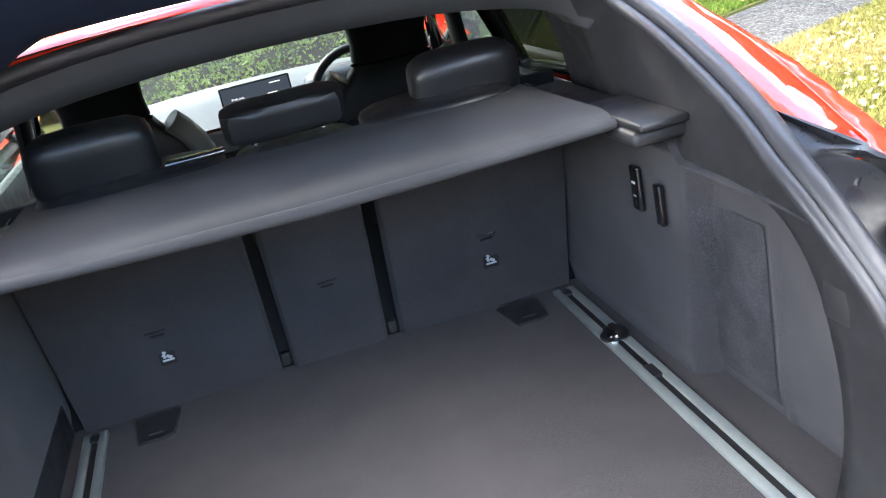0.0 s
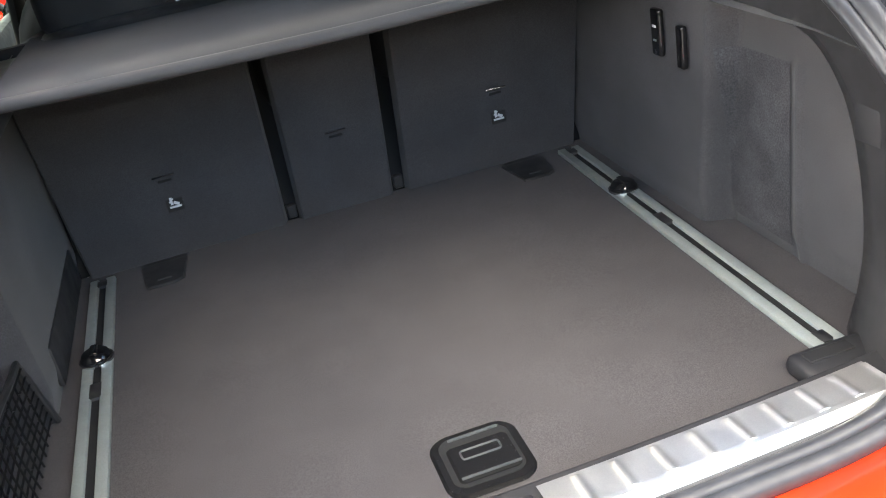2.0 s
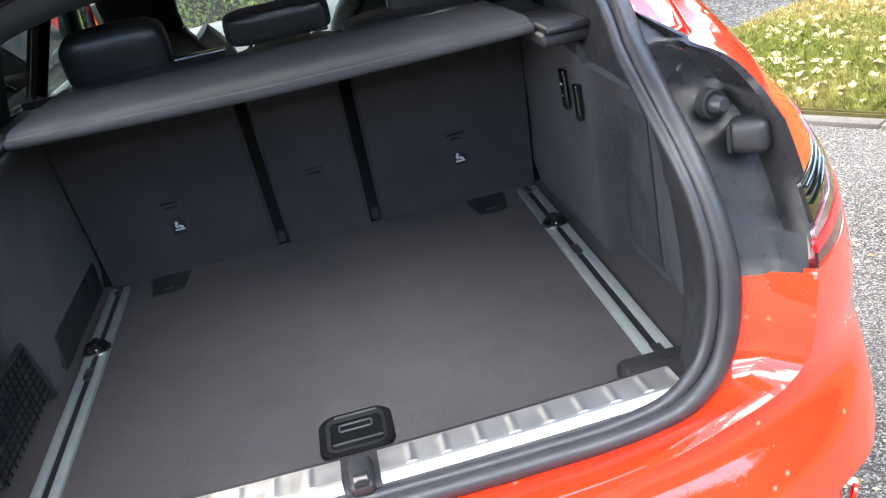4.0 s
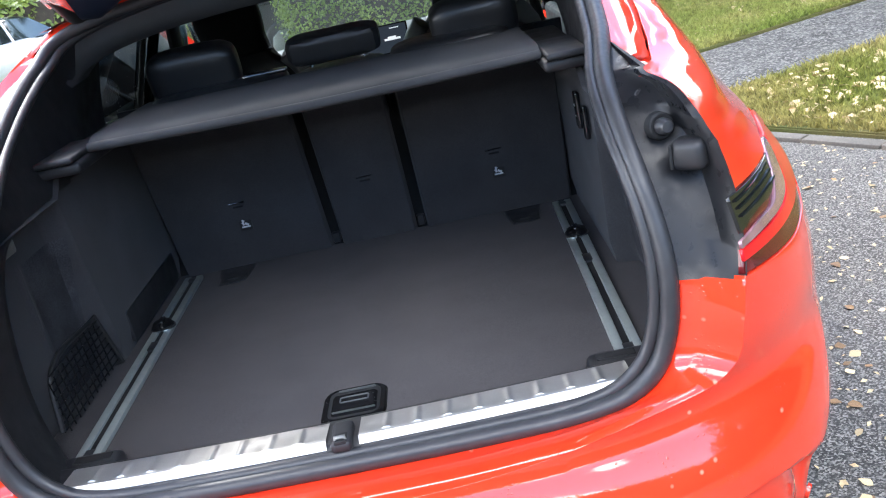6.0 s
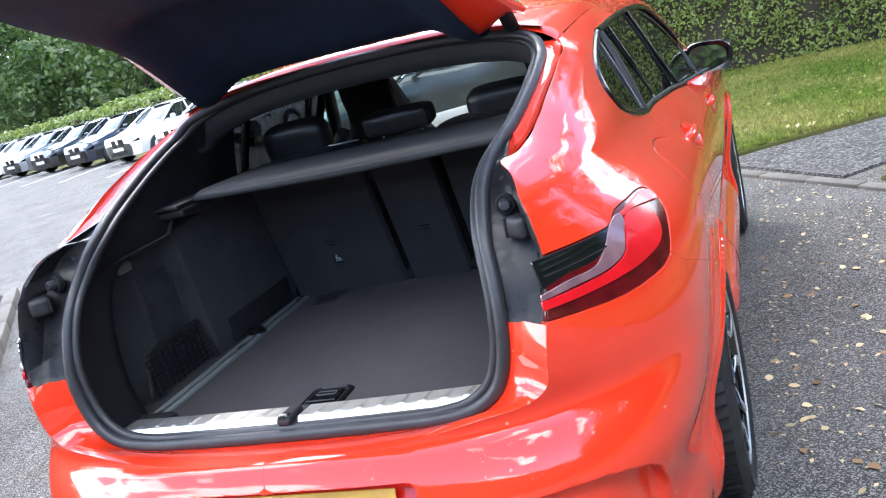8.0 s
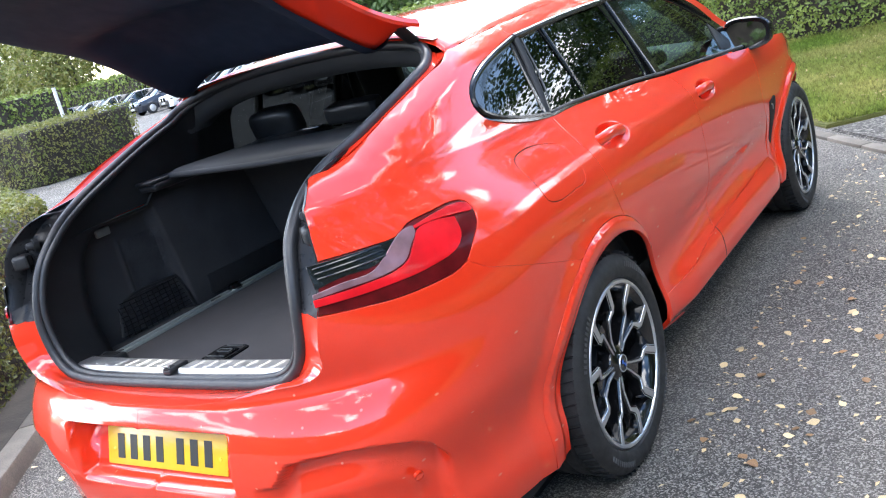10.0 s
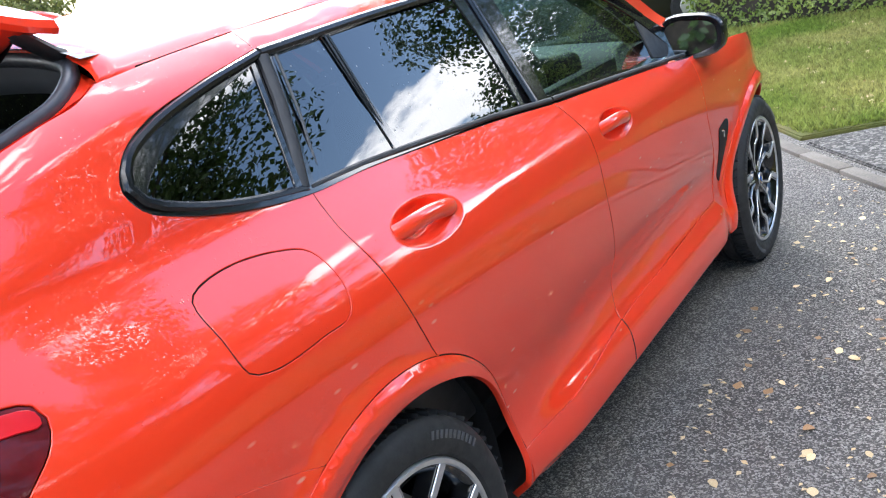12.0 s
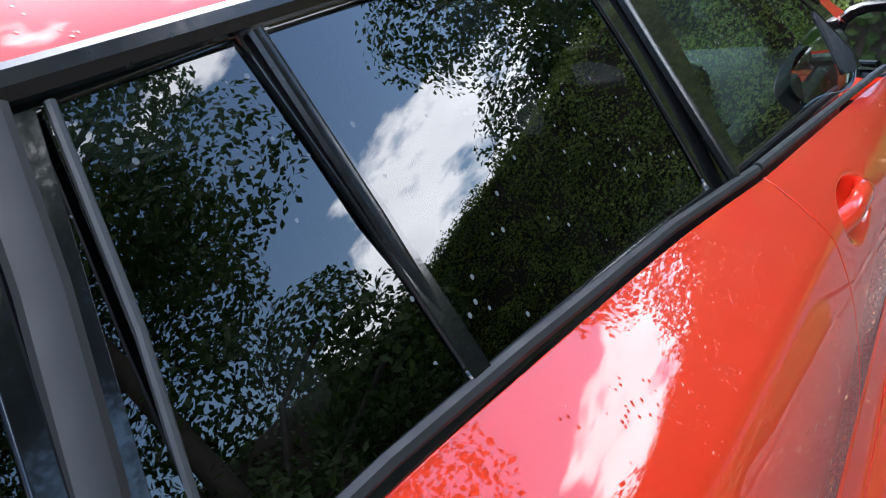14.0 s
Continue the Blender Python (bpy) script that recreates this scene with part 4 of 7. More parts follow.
# ---- wheels ----
def build_wheel(side, yc):
    m = Matrix.Translation((side * .928, yc, .368)) @ Matrix.Diagonal((side, 1, 1, 1))

    def put(name, bm, mat, parent, label="", angle=38):
        bmesh.ops.transform(bm, matrix=m, verts=bm.verts[:])
        if side < 0:
            bmesh.ops.reverse_faces(bm, faces=bm.faces[:])
        return part(name, bm, mat, parent, label, angle)
    R = .368
    prof = [(.275, -.015), (.287, .004), (.305, .012), (.330, .010), (.350, .000), (.362, -.014)]
    prof += [(R - .004, -.03), (R - .001, -.06), (R - .012, -.064), (R - .012, -.074), (R, -.078), (R, -.118), (R - .012, -.122), (R - .012, -.134), (R, -.138), (R, -.18), (R - .012, -.184), (R - .012, -.196), (R, -.2), (R - .004, -.235), (R - .02, -.25), (.33, -.258), (.29, -.255), (.27, -.24)]
    tyre = lathe(prof, 96)
    wheel = put("wheel", tyre, TYRE, CAR, "low-profile tyre on a black and silver alloy wheel", 30)
    # shoulder blocks of the tread
    bm = bmesh.new()
    for k in range(64):
        a = 2 * math.pi * k / 64
        for x0 in (-.035, -.225):
            b = box(0, 0, 0, .05, .004, .010, 0)
            add(bm, b, Matrix.Rotation(a, 4, "X") @ Matrix.Translation((x0, 0, R - .0005)) @ Matrix.Rotation(.25, 4, "Z"))
    tagged(put("tread_pattern", bm, DARK, wheel), kind="stuff")
    # raised maker's band on the side wall, as plain bars
    bm = bmesh.new()
    for a0 in (40, 130, 220, 310):
        for k in range(11):
            a = radians(a0 + k * 2.9)
            add(bm, box(0, 0, 0, .0025, .009, .018, .001, 1), Matrix.Rotation(a, 4, "X") @ Matrix.Translation((.0115, 0, .327)))
    tagged(put("sidewall_marking", bm, TYRE_TEXT, wheel, "pale raised bars on the side wall"), kind="stuff")
    rim = lathe([(.268, -.235), (.262, -.20), (.236, -.17), (.232, -.05), (.247, -.018), (.262, -.004), (.2745, -.001), (.279, -.008)], 96)
    put("rim", rim, RIM_BLACK, wheel)
    lip = lathe([(.2625, -.0045), (.266, .0015), (.275, .0015), (.2795, -.006)], 96)
    put("rim_lip", lip, MACHINED, wheel)
    put("brake_disc", lathe([(.07, -.105), (.19, -.105), (.192, -.115), (.19, -.125), (.07, -.125)], 64), BRAKE, wheel)
    put("brake_hub", lathe([(.0, -.07), (.075, -.075), (.085, -.11)], 40), DARK, wheel)
    cal = bmesh.new()
    add(cal, box(0, 0, 0, .07, .06, .15, .02, 3), Matrix.Rotation(radians(65), 4, "X") @ Matrix.Translation((-.11, 0, .185)))
    put("brake_caliper", cal, BRAKE, wheel)
    hub = lathe([(0, -.012), (.028, -.014), (.034, -.02), (.06, -.028), (.068, -.05), (.068, -.09)], 48)
    put("hub", hub, RIM_BLACK, wheel)
    cap = lathe([(0, -.008), (.026, -.010), (.029, -.015)], 40)
    put("hub_cap", cap, BLACK_GLOSS, wheel, "dark round hub cap with a silver ring")
    put("cap_ring", lathe([(.026, -.0095), (.0285, -.0085), (.030, -.012)], 40), MACHINED, wheel)
    badge = bmesh.new()
    for a in (45, 225):
        add(badge, box(0, 0, 0, .002, .014, .014, .001, 1), Matrix.Rotation(radians(a), 4, "X") @ Matrix.Translation((-.0075, 0, .010)) @ Matrix.Rotation(radians(45), 4, "X"))
    put("cap_badge", badge, BADGE_BLUE, wheel)

    def bar(points, wids, x_top, depth):
        """A spoke bar in the wheel's plane: (radius, degrees) knots with widths; a chamfered slab."""
        c = [(r * math.sin(radians(a)), r * math.cos(radians(a))) for r, a in points]
        secs = []
        for i, (py, pz) in enumerate(c):
            q0, q1 = c[max(i - 1, 0)], c[min(i + 1, len(c) - 1)]
            d = Vector((q1[0] - q0[0], q1[1] - q0[1])).normalized()
            nrm = Vector((-d.y, d.x))
            w, xt = wids[i], x_top[i]
            secs.append([(xt - depth, py - nrm.x * w * .7, pz - nrm.y * w * .7), (xt - .004, py - nrm.x * w * .5, pz - nrm.y * w * .5), (xt, py - nrm.x * w * .38, pz - nrm.y * w * .38),
                         (xt, py + nrm.x * w * .38, pz + nrm.y * w * .38), (xt - .004, py + nrm.x * w * .5, pz + nrm.y * w * .5), (xt - depth, py + nrm.x * w * .7, pz + nrm.y * w * .7)])
        bm = loft(secs)
        bmesh.ops.contextual_create(bm, geom=[e for e in bm.edges if e.is_boundary])
        bmesh.ops.recalc_face_normals(bm, faces=bm.faces[:])
        return bm
    for k in range(5):
        t = 72 * k - 21
        spoke, face = bmesh.new(), bmesh.new()
        for q in (-1, 1):
            # each spoke splits into two legs that kink outward and widen to the rim
            leg = [(.042, t + q * 10), (.090, t + q * 8), (.150, t + q * 11), (.166, t + q * 12), (.184, t + q * 20.5), (.198, t + q * 21.5), (.266, t + q * 17.5)]
            tops = [-.026, -.026, -.018, -.016, -.010, -.007, -.003]
            add(spoke, bar(leg, [.018, .018, .022, .024, .030, .030, .032], tops, .040))
            add(face, bar(leg, [.0065, .0065, .008, .013, .021, .023, .025], [v + .0022 for v in tops], .004))
        sp = put("spoke", spoke, RIM_BLACK, wheel, "", 16)
        put("spoke_face", face, MACHINED, sp, "bright machined spoke face", 16)
        put("spoke_web", bar([(.055, t), (.105, t), (.150, t), (.172, t)], [.016, .030, .052, .060], [-.036, -.034, -.026, -.030], .018), BLACK_GLOSS, sp, "gloss black pocket between the spoke legs")
    return wheel


BADGE_BLUE = material("blue_enamel", (.02, .10, .42), rough=.25, coat=.5, var=.1)
for sd in (1, -1):
    build_wheel(sd, 1.03)
    build_wheel(sd, 3.864)


# ---- tail lamps ----
def build_lamp(side):
    base = panel("tail_lamp", LAMP, LAMP_DARK, CAR, "red and clear wraparound tail lamp", side=side, lift=-.002, gap=.002, cell=.015, flange=.010)
    red = [(-.05, 1.034, "c"), (.079, 1.034), (.150, 1.037), (.198, 1.050), (.238, 1.084), (.270, 1.108), (.33, 1.110), (.388, 1.100, "c"), (.375, 1.06), (.345, 1.034), (.245, 1.016), (.119, 1.013), (-.052, 1.016, "c")]
    panel("lamp_light", red, LAMP_RED, base, side=side, lift=.003, gap=.001, cell=.012, flange=.006, edge_step=.008)
    bar = [(.262, 1.117, "c"), (.335, 1.124), (.42, 1.124), (.452, 1.113), (.452, 1.098), (.42, 1.101), (.33, 1.112), (.262, 1.112, "c")]
    panel("lamp_bar", bar, LAMP_RED, base, side=side, lift=.004, gap=0, cell=.01, flange=.006, edge_step=.008)
    clear = [(-.046, 1.047, "c"), (.03, 1.054), (.105, 1.056), (.150, 1.078), (.200, 1.108), (.245, 1.121), (.262, 1.119, "c"), (.258, 1.104), (.232, 1.084), (.193, 1.052), (.14, 1.040), (.028, 1.038), (-.048, 1.036, "c")]
    panel("lamp_reflector", clear, LAMP_CLEAR, base, "silver-pink reflector strip", side=side, lift=.0035, gap=.001, cell=.01, flange=.006, edge_step=.008)
    lou = [(-.03, 1.114, "c"), (.128, 1.109), (.20, 1.108, "c"), (.165, 1.084), (.125, 1.068), (.03, 1.066), (-.035, 1.056, "c")]
    panel("lamp_louvre", lou, BLACK_GLOSS, base, "black louvred panel", side=side, lift=.001, gap=.001, cell=.01, flange=.006, edge_step=.008)
    for z in (1.079, 1.092, 1.104):
        us = np.linspace(-.02, .155, 12)
        p = skin(us, np.full(12, z)) + skin_normal(us, np.full(12, z)) * .003
        part("louvre_fin", tube([tuple(v) for v in p * (side, 1, 1)], .0022, 6), BLACK_GLOSS, base)


build_lamp(1)
build_lamp(-1)

# ---- the boot opening: seal, painted channel, black jambs ----
SEAL = [(0, .010, .792), (.25, .012, .793), (.40, .016, .797), (.475, .020, .812), (.525, .024, .85), (.552, .028, .91), (.565, .036, 1.0), (.561, .062, 1.085), (.552, .095, 1.15), (.546, .145, 1.205),
        (.545, .20, 1.25), (.552, .27, 1.287), (.566, .335, 1.313), (.581, .41, 1.337), (.593, .51, 1.37), (.601, .61, 1.403), (.603, .72, 1.438), (.598, .80, 1.463), (.58, .85, 1.492), (.535, .89, 1.515), (.40, .915, 1.542), (.2, .928, 1.558), (0, .932, 1.562)]


def full_loop(pts):
    right = curve_points(pts, .02)
    left = [(-p[0], p[1], p[2]) for p in right[::-1]][1:-1]
    return [tuple(p) for p in right] + left


loop = full_loop(SEAL)
part("boot_seal", tube(loop, .016, 12, closed=True), RUBBER, CAR, "black rubber boot seal")
part("seal_lip", tube([(p[0] * .965, p[1] + .012, p[2] + .012 - .020 * float(step(1.05, 1.35, p[2]))) for p in loop], .011, 10, closed=True), RUBBER, CAR)


def to_right(curve, side):
    return [(side * p[0], p[1], p[2]) for p in curve]


def skin_curve(uz, n, inset=0.0):
    q = curve_points(uz, .015)
    p = skin(q[:, 0], q[:, 1]) - skin_normal(q[:, 0], q[:, 1]) * inset
    return resample(p, n)


def build_channel(side):
    seal_all = curve_points(SEAL, .01)
    n = 60
    # red ledge from the middle of the sill up to the foot of the jamb
    outer = skin_curve([(-.75, .784), (-.56, .788), (-.407, .80), (-.253, .822), (-.135, .837), (-.10, .862), (-.085, .92), (-.058, .985)], n)
    inner = resample([p for p in seal_all if p[2] <= 1.0 and p[1] < .05], n)
    c0 = outer + (0, 0, 0)
    c1 = outer * .90 + inner * .10 + np.array([0, .001, .001])
    c2 = outer * .48 + inner * .52 + np.array([0, .001, .001])
    c3 = outer * .40 + inner * .60 + np.array([0, .002, -.004])
    c4 = inner + np.array([0, .004, -.012])
    bm = loft([to_right(c, side) for c in (c0, c1, c2, c3, c4)])
    bmesh.ops.recalc_face_normals(bm, faces=bm.faces[:])
    part("boot_ledge", bm, RED, CAR, angle=85)
    # black plastic jamb from the ledge to the pillar
    outer = np.concatenate([skin_curve([(-.060, .977), (-.03, 1.05), (0, 1.117), (.012, 1.18), (.027, 1.237)], 22), skin_curve([(.027, 1.237), PILLAR[0], (.13, (PILLAR[0][1] + PILLAR[1][1]) / 2)], 9)[1:], resample([skin([.13], [(PILLAR[0][1] + PILLAR[1][1]) / 2])[0], (.585, .356, 1.322)], 6)[1:]])
    inner = resample([p for p in seal_all if .99 <= p[2] <= 1.32 and p[1] < .36], len(outer))
    deep = np.array([-.004, .055, -.006])
    prof = np.sin(np.linspace(.001, 1, len(outer)) * np.pi)[:, None]**.5
    c0 = outer
    c1 = outer + np.array([-.012, .006, 0]) * prof
    c2 = outer * .82 + inner * .18 + deep * prof
    c3 = outer * .5 + inner * .5 + deep * prof * .8
    c4 = inner + np.array([0, .008, 0])
    bm = loft([to_right(c, side) for c in (c0, c1, c2, c3, c4)])
    bmesh.ops.recalc_face_normals(bm, faces=bm.faces[:])
    jamb = part("boot_jamb", bm, BLACK_WET, CAR, "wet black plastic boot jamb", angle=60)
    # rubber buffer and latch pocket on the jamb
    at = Vector((side * .603, .128, 1.212))
    d = Vector((side * .25, -1, .1)).normalized().to_track_quat("Z", "Y").to_matrix().to_4x4()
    bm = lathe([(.0, .026), (.009, .025), (.0125, .020), (.0135, .004), (.0165, .003)], 24, axis="Z")
    bmesh.ops.transform(bm, matrix=Matrix.Translation(at) @ d, verts=bm.verts[:])
    part("rubber_buffer", bm, RUBBER, jamb)
    bm = lathe([(.012, .004), (.019, .006), (.0215, .004), (.0225, -.012)], 24, axis="Z")
    bmesh.ops.transform(bm, matrix=Matrix.Translation(at) @ d, verts=bm.verts[:])
    part("buffer_collar", bm, DARK, jamb)
    turn = Matrix.Rotation(side * radians(-38), 4, "Z")
    bm = box(0, 0, 0, .056, .046, .050, .014, 3)
    bmesh.ops.transform(bm, matrix=Matrix.Translation((side * .636, .090, 1.170)) @ turn, verts=bm.verts[:])
    part("buffer_housing", bm, BLACK_PLASTIC, jamb)
    bm = box(0, 0, 0, .006, .034, .040, .002, 2)
    bmesh.ops.transform(bm, matrix=Matrix.Translation((side * .640, .085, 1.170)) @ turn @ Matrix.Translation((side * -.030, -.006, 0)), verts=bm.verts[:])
    part("buffer_slot", bm, DARK, jamb)
    bm = lathe([(0, .003), (.007, .003), (.009, 0)], 20, axis="Z")
    bmesh.ops.transform(bm, matrix=Matrix.Translation((side * .592, .20, 1.252)) @ d, verts=bm.verts[:])
    part("jamb_plug", bm, RUBBER, jamb)
    # red painted pillar channel up to the roof
    outer = skin_curve([(.13, (PILLAR[0][1] + PILLAR[1][1]) / 2), *PILLAR[1:], (.85, height_at(.85, 1.53))], 30)
    inner = resample([p for p in seal_all if p[1] >= .345 and p[0] > .45 and p[2] < 1.515], 30)
    mid = outer * .55 + inner * .45 + np.array([-.004, .01, -.014])
    lip = outer * .9 + inner * .1 + np.array([0, .004, -.010])
    bm = loft([to_right(c[2:], side) for c in (outer, lip, mid, inner + np.array([.004, .004, 0]))])
    bmesh.ops.recalc_face_normals(bm, faces=bm.faces[:])
    part("boot_channel", bm, RED, CAR, angle=50)
    # painted panel behind the channel, from the jamb's head to the roof
    outer = skin_curve([(.09, height_at(.09, 1.50)), (.17, height_at(.17, 1.505)), (.34, height_at(.34, 1.51)), (.53, height_at(.53, 1.51)), (.71, height_at(.71, 1.515)), (.88, height_at(.88, 1.53))], 30, .004)
    inner = resample([p for p in seal_all if p[1] >= .30 and p[0] > .45 and p[2] < 1.52], 30)
    bm = loft([to_right(c, side) for c in (outer, outer * .5 + inner * .5 + np.array([0, .012, -.018]), inner + np.array([.002, .010, -.006]))])
    bmesh.ops.recalc_face_normals(bm, faces=bm.faces[:])
    part("pillar_panel", bm, RED, CAR, angle=50)


build_channel(1)
build_channel(-1)
# channel under the rear edge of the roof
ch = [[(x, .862 + .075 * (1 - abs(x) / .65)**.6 - .008, roof_point(6 * (1 - abs(x) / .66)**.5 if abs(x) < .66 else 0, .93)[2] - .014) for x in np.linspace(-.6, .6, 31)],
      [(x * .98, .93 + .01 * (1 - abs(x)), 1.567 - .11 * x * x) for x in np.linspace(-.6, .6, 31)]]
part("roof_channel", loft(ch), RUBBER, CAR, "black rubber gutter under the roof edge")
hd = [p for p in curve_points(SEAL, .02) if p[1] > .80]
hd = hd + [np.array((-p[0], p[1], p[2])) for p in hd[::-1]][1:]
bm = loft([[tuple(p) for p in hd], [(p[0] * .985, p[1] + .020, p[2] - .045) for p in hd], [(p[0] * .96, p[1] + .05, p[2] - .078) for p in hd], [(p[0] * .95, p[1] + .15, p[2] - .07) for p in hd], [(p[0] * .95, p[1] + .25, p[2] - .02) for p in hd]])
bmesh.ops.recalc_face_normals(bm, faces=bm.faces[:])
part("header_trim", bm, HEADER_GREY, CAR, "dark plastic trim inside the roof edge", angle=70)

# ---- open tailgate ----
def build_tailgate():
    prof_y = [.875, .80, .69, .55, .39, .21, .03, -.13, -.26]
    prof_z = [1.585, 1.605, 1.655, 1.735, 1.825, 1.92, 2.0, 2.05, 2.06]
    fy, fz = spline(range(9), prof_y), spline(range(9), prof_z)
    half = spline([0, 1, 2, 3, 4, 5, 6, 7, 8], [.56, .545, .52, .50, .51, .62, .66, .66, .62])

    def outer(s, u):
        crownz = .085 * (1 - abs(u)**2.2) * (1 - s / 9)
        return (float(half(s)) * u, float(fy(s)) + .035 * (1 - u * u) * (1 - s / 5), float(fz(s)) + crownz + .012)

    def inner(s, u, d=.0):
        y, z = float(fy(s)), float(fz(s))
        bulge = .028 * (1 - abs(u)**4) * float(step(3.8, 4.8, s)) + (.075 - .03 * float(step(3.5, 6, s))) * min(max((1 - abs(u)) / .16, 0), 1) * (1 - .8 * float(step(.82, .55, abs(u))) * float(step(4.5, 3.5, s))) * float(step(-.6, 1.6, s))
        return (float(half(s)) * u, y + .035 * (1 - u * u) * (1 - s / 5), z - .012 - bulge * float(step(-.2, 1.2, s)) - d + .05 * (1 - abs(u)**6) * float(step(1.5, 0, s)) + (.015 + .070 * float(step(1.2, 4, s))) * (1 - abs(u)**2.2) * (1 - s / 9))
    S, U = np.linspace(0, 8, 33), np.linspace(-1, 1, 33)
    skin_out = grid_surface(outer, S, U)
    tg = part("tailgate", skin_out, RED, CAR, "open tailgate, red outside with dark inner trim", angle=60)
    glass_s = grid_surface(lambda s, u: tuple(Vector(outer(s, u * .86)) + Vector((0, 0, .004))), np.linspace(.8, 4.3, 12), np.linspace(-1, 1, 17))
    part("tailgate_glass", glass_s, BLACK_GLOSS, tg, "dark tinted rear window")
    red_in = grid_surface(inner, S, U, flip=True)
    part("inner_skin", red_in, RED, tg, angle=60)
    trim = grid_surface(lambda s, u: inner(s, u * .86, .010), np.linspace(.15, 7.85, 30), np.linspace(-1, 1, 25), flip=True)
    part("inner_trim", trim, TAILGATE_TRIM, tg, "dark moulded inner trim", angle=60)
    for u in (-1, 1):
        rim_bm = loft([[outer(s, u) for s in S], [tuple(Vector(outer(s, u)) * .4 + Vector(inner(s, u)) * .6 + Vector((u * .006, 0, 0))) for s in S], [inner(s, u) for s in S]])
        bmesh.ops.recalc_face_normals(rim_bm, faces=rim_bm.faces[:])
        part("tailgate_edge", rim_bm, RED, tg)
    end = loft([[outer(8, u) for u in U], [tuple((Vector(outer(8, u)) + Vector(inner(8, u))) / 2 + Vector((0, -.02, 0))) for u in U], [inner(8, u) for u in U]])
    part("tailgate_edge", end, RED, tg)
    front = loft([[outer(0, u) for u in U], [inner(0, u) for u in U]])
    part("tailgate_edge", front, BLACK_GLOSS, tg)
    # hinge arms
    for s in (-1, 1):
        bm = tube([(s * .50, .965, 1.50), (s * .505, .93, 1.525), (s * .515, .88, 1.545), (s * .52, .80, 1.60)], .022, 10, flat=.6)
        part("hinge_arm", bm, BLACK_PLASTIC, tg)


build_tailgate()

# ---- inside the boot ----
FLOOR_Z = .777


def rounded(cx, cy, sx, sy, r, n=6):
    pts = []
    for ox, oy, a0 in ((1, 1, 0), (-1, 1, 90), (-1, -1, 180), (1, -1, 270)):
        for k in range(n + 1):
            a = radians(a0 + 90 * k / n)
            pts.append((cx + ox * (sx / 2 - r) + r * math.cos(a), cy + oy * (sy / 2 - r) + r * math.sin(a)))
    return pts


def plate(outline, z0, z1, bevel=.003):
    """A flat slab over an outline, rounded at its upper edge."""
    bm = bmesh.new()
    top = bm.faces.new([bm.verts.new((x, y, z1)) for x, y in outline])
    bm.normal_update()
    if top.normal.z < 0:
        top.normal_flip()
    ext = bmesh.ops.extrude_face_region(bm, geom=[top])
    vs = [v for v in ext["geom"] if isinstance(v, bmesh.types.BMVert)]
    for v in vs:
        v.co.z = z0
    bmesh.ops.recalc_face_normals(bm, faces=bm.faces[:])
    if bevel:
        es = [e for e in bm.edges if all(abs(v.co.z - z1) < 1e-6 for v in e.verts)]
        bmesh.ops.bevel(bm, geom=es, offset=bevel, segments=2, affect="EDGES")
    return bm


